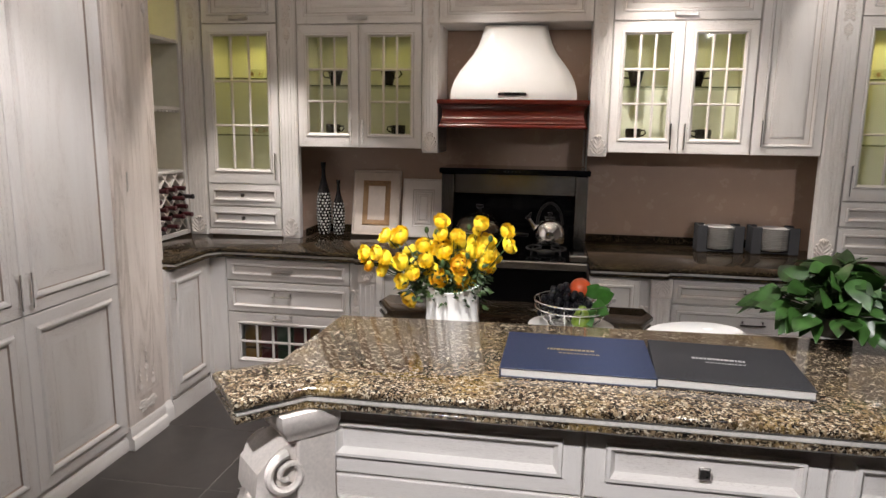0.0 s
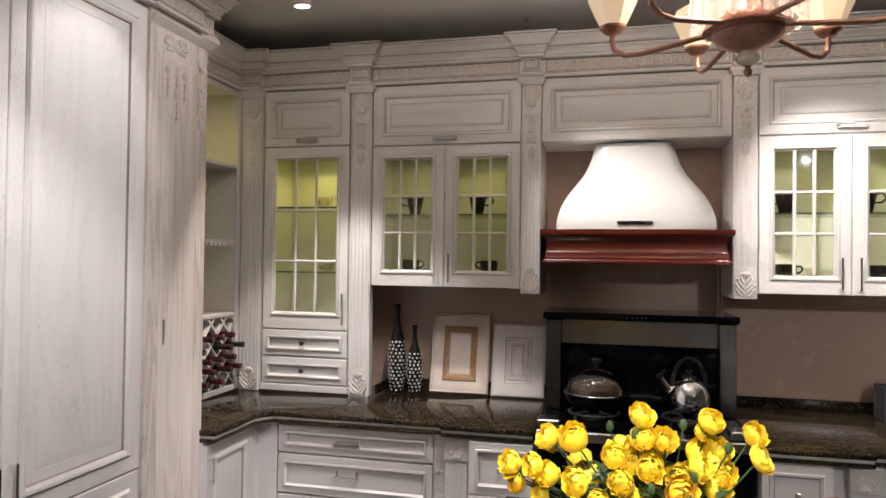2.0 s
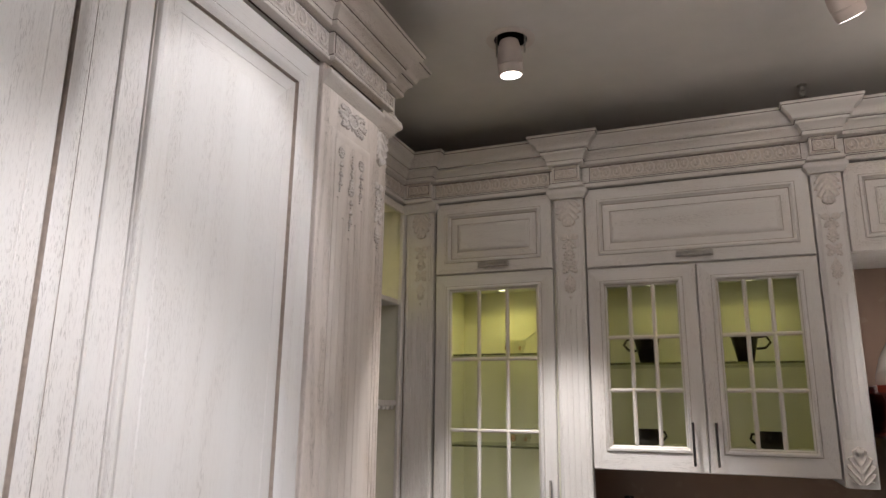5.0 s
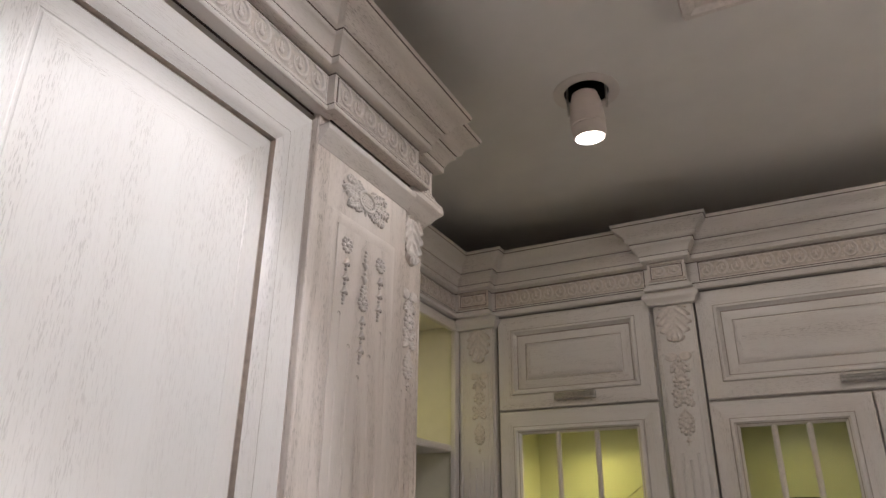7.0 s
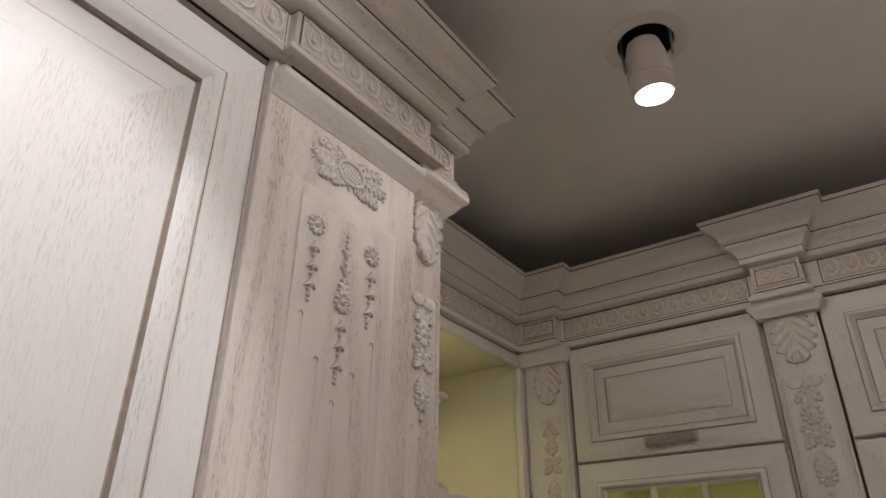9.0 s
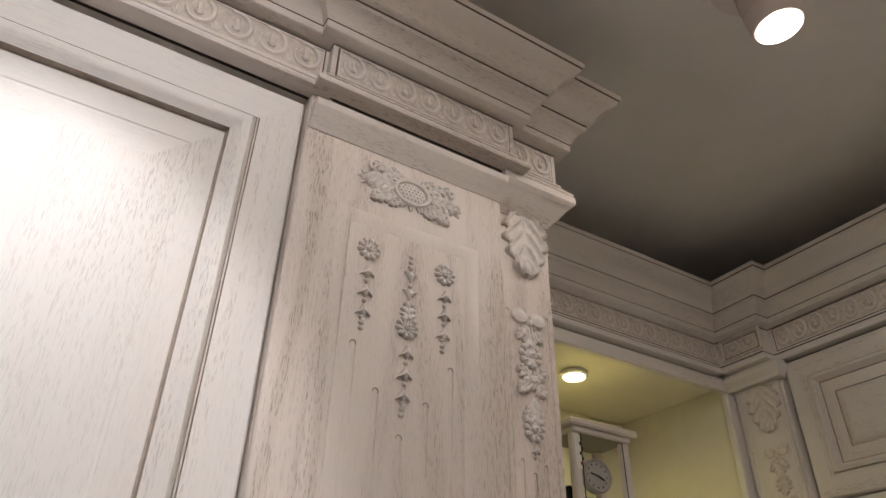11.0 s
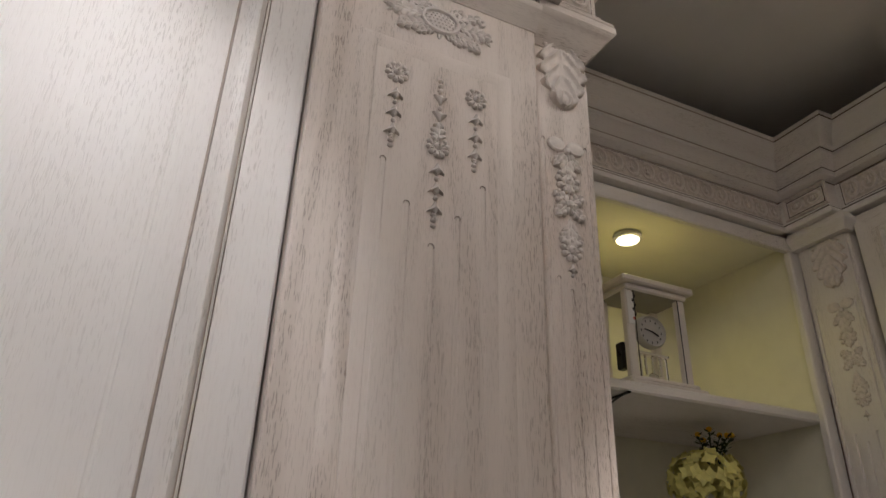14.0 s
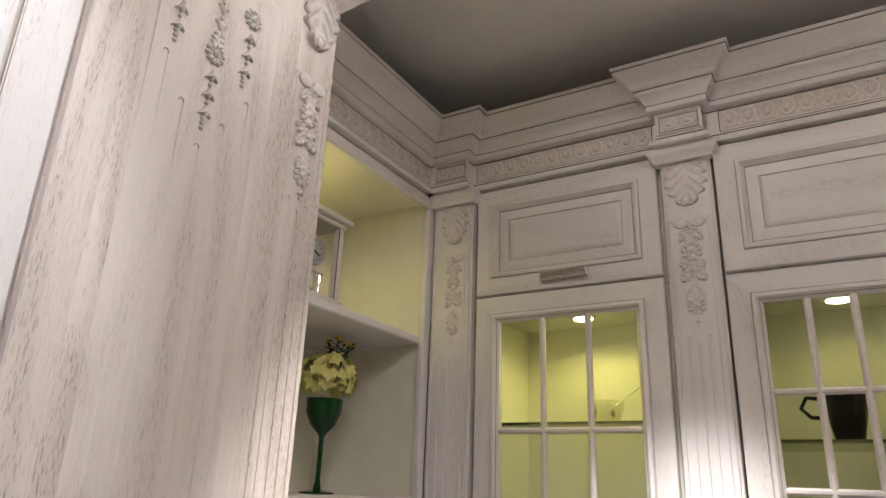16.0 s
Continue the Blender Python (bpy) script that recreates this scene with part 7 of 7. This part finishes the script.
def petal_cup(bm, c, d, rad, rg, layers=7):
    """A full ranunculus head: shells of rounded petals closing over a tight heart about the axis d."""
    d = d.normalized()
    t = d.orthogonal().normalized()
    u = d.cross(t)
    loose = rg.uniform(0.8, 1.15)
    for l in range(layers):
        f = l / (layers - 1)
        n = (3, 4, 5, 5, 6, 6, 7)[l]
        turn = rg.uniform(0, 6.28)
        for k in range(n):
            a = turn + 2 * math.pi * (k + rg.uniform(-0.15, 0.15)) / n
            shell = rad * (0.20 + 0.80 * f) * rg.uniform(0.94, 1.06)
            end = radians(4 + 66 * f * loose + rg.uniform(-6, 6))
            half = math.pi / n * rg.uniform(1.15, 1.40)
            ph = rg.uniform(0, 6.28)
            grid = []
            for i in range(6):
                v = i / 5
                th = radians(140) + (end - radians(140)) * v
                ww = math.sin(math.pi * min(1.0, 0.22 + 0.56 * v)) * (0.80 if i == 5 else 1.0)
                row = []
                for j in range(7):
                    e = -1 + j / 3
                    aa = a + e * half * ww
                    q = shell * (1 + 0.10 * f * v ** 5 + 0.045 * v * math.sin(3.1 * e + ph))
                    th2 = th + 0.20 * v ** 2 * e * e
                    row.append(bm.verts.new(c + (t * math.cos(aa) + u * math.sin(aa)) * q * math.sin(th2) + d * q * 0.80 * math.cos(th2)))
                grid.append(row)
            for g0, g1 in zip(grid, grid[1:]):
                for j in range(6):
                    bm.faces.new([g0[j], g0[j + 1], g1[j + 1], g1[j]])


rg = random.Random(11)
heads = []
# spread of the bouquet as it is arranged: sideways and upward offsets in millimetres
SPRAY = ((-313, 336), (-299, 302), (-231, 403), (-174, 409), (-259, 345), (-227, 332), (-170, 322), (-242, 284), (-171, 254), (-151, 189), (-122, 294), (-92, 380), (-36, 456), (-35, 417), (-22, 362),
         (-79, 334), (-66, 298), (-38, 275), (11, 413), (97, 451), (83, 427), (119, 394), (75, 368), (114, 364), (37, 326), (112, 324), (41, 280), (42, 231), (183, 428), (194, 387))
for k, (ox, oz) in enumerate(SPRAY):
    edge = min(1.0, math.hypot((ox + 60) / 250, (oz - 330) / 130))
    oy = -0.020 - 0.085 * (1 - edge) + rg.uniform(-0.02, 0.03)
    rad = rg.uniform(0.0250, 0.0315) * (0.62 if k in (7, 18, 20) else 1.0)
    d = Vector(((ox + 60) / 240 + rg.uniform(-0.35, 0.35), -0.85 + rg.uniform(-0.3, 0.3), (oz - 320) / 150 + rg.uniform(-0.2, 0.55)))
    heads.append((Vector((ox / 1000, oy, oz / 1000)), rad, d.normalized()))
for k in range(16):
    # smaller blossoms filling the bunch
    ox, oz = rg.uniform(-0.25, 0.16), rg.uniform(0.25, 0.40)
    heads.append((Vector((ox, rg.uniform(-0.055, 0.02), oz)), rg.uniform(0.023, 0.029), Vector((ox * 2 + rg.uniform(-0.4, 0.4), -0.7, (oz - 0.30) * 6)).normalized()))
for k in range(12):
    # blossoms at the back of the bunch
    ox, oz = rg.uniform(-0.24, 0.14), rg.uniform(0.27, 0.40)
    heads.append((Vector((ox, rg.uniform(0.05, 0.13), oz)), rg.uniform(0.027, 0.034), Vector((ox * 2, 0.8, rg.uniform(0.2, 0.9))).normalized()))
for k, (c, rad, d) in enumerate(heads):
    bm = B(); petal_cup(bm, c, d, rad, rg)
    part("ranunculus", bm, PETALO if k in (9, 24, 26, 27, 1, 17) else PETAL, r, smooth=50)
for c, rad, d in heads:
    root = Vector((max(-0.05, min(0.05, c.x * 0.25)), max(-0.03, min(0.03, c.y * 0.3)), 0.17))
    bm = B(); tube(bm, [root, root.lerp(c, 0.45) + Vector((0, 0, 0.025)), c - d * rad * 0.3], 0.0021, 5)
    part("stem", bm, LEAFD, r)
bm = B()
for k in range(800):
    a = rg.uniform(0, 2 * math.pi)
    q = rg.uniform(0.01, 0.14)
    b0 = Vector((math.cos(a) * q * 1.1 - 0.03, math.sin(a) * q * 0.66, rg.uniform(0.20, 0.33) - q * 0.15 + rg.uniform(0, 0.04)))
    d = Vector((math.cos(a + rg.uniform(-0.8, 0.8)), math.sin(a + rg.uniform(-0.8, 0.8)), rg.uniform(-0.8, 0.7))).normalized()
    s = d.cross(Vector((rg.uniform(-1, 1), rg.uniform(-1, 1), 1))).normalized()
    l, w = rg.uniform(0.020, 0.040), rg.uniform(0.005, 0.010)
    up = d.cross(s) * 0.004
    vs = [bm.verts.new(p) for p in (b0, b0 + d * l * 0.4 + s * w + up, b0 + d * l * 0.45 - up, b0 + d * l * 0.4 - s * w + up, b0 + d * l)]
    bm.faces.new([vs[0], vs[1], vs[2]]); bm.faces.new([vs[0], vs[2], vs[3]]); bm.faces.new([vs[1], vs[4], vs[2]]); bm.faces.new([vs[2], vs[4], vs[3]])
part("foliage", bm, LEAFD, r, "dark green feathery leaves")
for bx, by, bz in ((-0.285, -0.02, 0.315), (-0.245, 0.0, 0.30), (-0.10, 0.03, 0.415), (-0.05, -0.05, 0.42), (0.05, 0.02, 0.43), (0.13, -0.04, 0.405), (-0.02, -0.09, 0.33), (0.06, -0.08, 0.355)):
    bm = B()
    blob(bm, (bx, by, bz), 0.0085, 0.0085, 0.0115, 8, 5)
    tube(bm, [Vector((bx * 0.25, by * 0.3, 0.19)), Vector((bx * 0.65, by * 0.7, bz * 0.55 + 0.09)), Vector((bx, by, bz - 0.006))], 0.0017, 5)
    part("bud", bm, LEAFD, r, "green bud on a thin stem")

# wire fruit bowl on a white pedestal
r = thing("cake_stand", (1.722, -1.78, LOWZ), 0, "white ceramic cake stand under the fruit bowl", "stand")
bm = B(); lathe(bm, [(0.07, 0.0), (0.075, 0.004), (0.03, 0.012), (0.028, 0.022), (0.10, 0.026), (0.150, 0.030), (0.156, 0.036), (0.154, 0.046), (0.146, 0.047), (0.0, 0.046)], seg=40, cap=False)
part("plate", bm, PORCEL, r)


def wire_bowl(loc, rim, h, label):
    r = thing("fruit_bowl", loc, 0, label, "bowl", "wire bowls")
    for q, z in ((rim, h), (rim * 0.97, h * 0.72), (rim * 0.60, 0.005)):
        bm = B(); tube(bm, [(q * math.cos(2 * math.pi * k / 40), q * math.sin(2 * math.pi * k / 40), z) for k in range(40)], 0.0028, 6, True)
        part("ring", bm, CHROME, r)
    for k in range(14):
        a = 2 * math.pi * k / 14
        ca, sa = math.cos(a), math.sin(a)
        bm = B(); tube(bm, [(ca * rim * 0.2, sa * rim * 0.2, 0.003), (ca * rim * 0.60, sa * rim * 0.60, 0.004), (ca * rim * 0.85, sa * rim * 0.85, h * 0.4), (ca * rim, sa * rim, h)], 0.002, 5)
        part("wire", bm, CHROME, r)
    return r


fb = (1.722, -1.78, LOWZ + 0.047)
wire_bowl(fb, 0.135, 0.095, "chrome wire fruit bowl full of grapes on a stand")
bm = B()
rf = random.Random(8)
for k in range(85):
    a, q = rf.uniform(0, 2 * math.pi), 0.10 * math.sqrt(rf.random())
    zz = 0.028 + rf.random() * (0.105 * (1 - (q / 0.115) ** 2) + 0.015)
    blob(bm, (-0.015 + q * math.cos(a), 0.02 + q * math.sin(a), zz), 0.0135, 0.0135, 0.0155, 8, 6)
solo("grapes", bm, GRAPE, "bunch of artificial black grapes in the bowl", "grapes", loc=fb, kind="stuff")
bm = B(); blob(bm, (0, 0, 0), 0.040, 0.040, 0.037, 18, 12)
solo("peach", bm, APPLE, "orange-red artificial peach on the grapes", "fruit", loc=(fb[0] + 0.030, fb[1] + 0.06, fb[2] + 0.125))
bm = B(); lathe(bm, [(0.0, 0.0), (0.022, 0.004), (0.037, 0.025), (0.034, 0.048), (0.018, 0.072), (0.012, 0.085), (0.0, 0.090)], seg=18, cap=False)
solo("pear", bm, PEAR, "green artificial pear at the rim", "fruit", loc=(fb[0] + 0.035, fb[1] - 0.075, fb[2] + 0.006))


def broad_leaf(bm, base, d, up, l, w, n=8, droop=0.3):
    """A pointed heart-shaped leaf with a folded midrib."""
    d = d.normalized()
    s = d.cross(up).normalized()
    nrm = s.cross(d)
    rows = []
    for i in range(n + 1):
        t = i / n
        ww = w * 0.5 * (math.sin(math.pi * (t ** 0.58)) ** 0.85 if 0 < t < 1 else (0.30 if t == 0 else 0.0))
        c = base + d * l * t - Vector((0, 0, 1)) * droop * l * t * t
        rows.append([bm.verts.new(c + s * ww * k + nrm * (0.10 * w * abs(k) * (1 - 0.5 * t) - (0.05 * w if abs(k) > 0.9 else 0))) for k in (-1, -0.5, 0, 0.5, 1)])
    for a, b in zip(rows, rows[1:]):
        for k in range(4):
            bm.faces.new([a[k], a[k + 1], b[k + 1], b[k]])


bm = B()
for p, d in (((0.06, 0.03, 0.10), (0.5, -0.1, 0.9)), ((0.08, 0.05, 0.10), (0.9, 0.2, 0.5)), ((0.04, -0.07, 0.075), (0.3, -0.5, -0.4)), ((0.07, -0.06, 0.09), (0.7, -0.5, -0.1)), ((0.09, -0.02, 0.11), (0.8, -0.4, 0.5))):
    broad_leaf(bm, Vector(p), Vector(d), Vector((0, -1, 0.3)), 0.068, 0.062, droop=0.1)
solo("vine_leaves", bm, LEAFB, "bright green artificial vine leaves in the fruit bowl", "leaves", loc=fb)

# white chair beside the worktop
r = thing("bar_chair", (2.135, -1.86, FR), 12, "white moulded chair with a rounded back", "chair")
bm = B()
seg = 28
prof_rows = []
for q, z in ((0.150, 0.930), (0.165, 0.955), (0.172, 0.975), (0.160, 0.984), (0.125, 0.978), (0.06, 0.972)):
    prof_rows.append([bm.verts.new((q * 1.0 * math.cos(2 * math.pi * k / seg), q * 0.72 * math.sin(2 * math.pi * k / seg), z + 0.006 * math.cos(2 * math.pi * k / seg))) for k in range(seg)])
for a, b in zip(prof_rows, prof_rows[1:]):
    for k in range(seg):
        bm.faces.new([a[k], a[(k + 1) % seg], b[(k + 1) % seg], b[k]])
bm.faces.new(prof_rows[0][::-1]); bm.faces.new(prof_rows[-1])
part("seat", bm, WHITEPL, r, "white dished seat")
for k in range(4):
    a = math.pi / 4 + math.pi / 2 * k
    bm = B(); tube(bm, [(0.11 * math.cos(a), 0.08 * math.sin(a), 0.935), (0.17 * math.cos(a), 0.14 * math.sin(a), 0.0)], 0.016, 10)
    part("leg", bm, WHITEPL, r)
bm = B(); tube(bm, [(0.15 * math.cos(2 * math.pi * k / 24), 0.12 * math.sin(2 * math.pi * k / 24), 0.30) for k in range(24)], 0.010, 8, True)
part("foot_ring", bm, WHITEPL, r)

# pothos
r = thing("potted_plant", (2.490, -2.06, BARZ), 0, "dark glossy green pothos in a low pot on the bar", "plant")
bm = B(); lathe(bm, [(0.055, 0.0), (0.06, 0.004), (0.070, 0.055), (0.073, 0.06), (0.066, 0.06), (0.062, 0.05), (0.0, 0.05)], seg=24, cap=False)
part("pot", bm, POTM, r)
rp = random.Random(21)
stems = []
for k in range(150):
    a = rp.uniform(0, 2 * math.pi)
    ring = (k % 4) / 3
    reach = 0.03 + 0.155 * ring + rp.uniform(-0.015, 0.025)
    rise = 0.185 - 0.110 * ring ** 1.5 + rp.uniform(-0.05, 0.03)
    tip = Vector((math.cos(a) * reach, math.sin(a) * reach * 0.85, max(0.085, rise)))
    d = Vector((math.cos(a + rp.uniform(-0.5, 0.5)), math.sin(a + rp.uniform(-0.5, 0.5)), rp.uniform(-0.75, 0.75) - 0.25 * ring + 0.10))
    l = rp.uniform(0.062, 0.098)
    bm = B(); broad_leaf(bm, tip, d, Vector((rp.uniform(-1.2, 1.2), -0.3 + rp.uniform(-1.0, 1.0), 1)), l, l * rp.uniform(0.58, 0.80), droop=rp.uniform(0.10, 0.42))
    part("leaf", bm, LEAFP, r, smooth=60)
    stems.append((tip, a))
for tip, a in stems:
    bm = B(); tube(bm, [Vector((math.cos(a) * 0.02, math.sin(a) * 0.02, 0.06)), Vector((tip.x * 0.5, tip.y * 0.5, tip.z * 0.8)), tip], 0.0025, 5)
    part("stem", bm, LEAFD, r)
wb = (2.735, -2.36, BARZ)
wire_bowl(wb, 0.12, 0.10, "chrome wire bowl with white apples on the bar")
for dx, dy in ((-0.04, 0.0), (0.04, 0.02), (0.0, -0.05)):
    bm = B(); blob(bm, (0, 0, 0.036), 0.038, 0.038, 0.036, 16, 10)
    solo("apple", bm, PEAR, "pale green apple in the wire bowl", "fruit", "apples", loc=(wb[0] + dx, wb[1] + dy, wb[2] + 0.006))

# ---- floor ----
bm = B(); cbox(bm, -1.30, 4.52, -6.32, 0.46, FLOOR - 0.10, FLOOR - 0.0015, 0.001)
fl = solo("floor", bm, GROUT, "dark grey-brown tiled showroom floor with pale joints", "floor", kind="structure")
TS = 0.60
bm = B(); cbox(bm, 0.0015, TS - 0.0015, 0.0015, TS - 0.0015, -0.0095, 0.0, 0.001)
tile_me = mesh_of("tile", bm, TILE, 0)
for i in range(-2, 8):
    for j in range(-10, 1):
        t = new("tile", tile_me)
        t.parent = fl
        t.location = (0.12 + i * TS, -0.35 + j * TS, FLOOR)
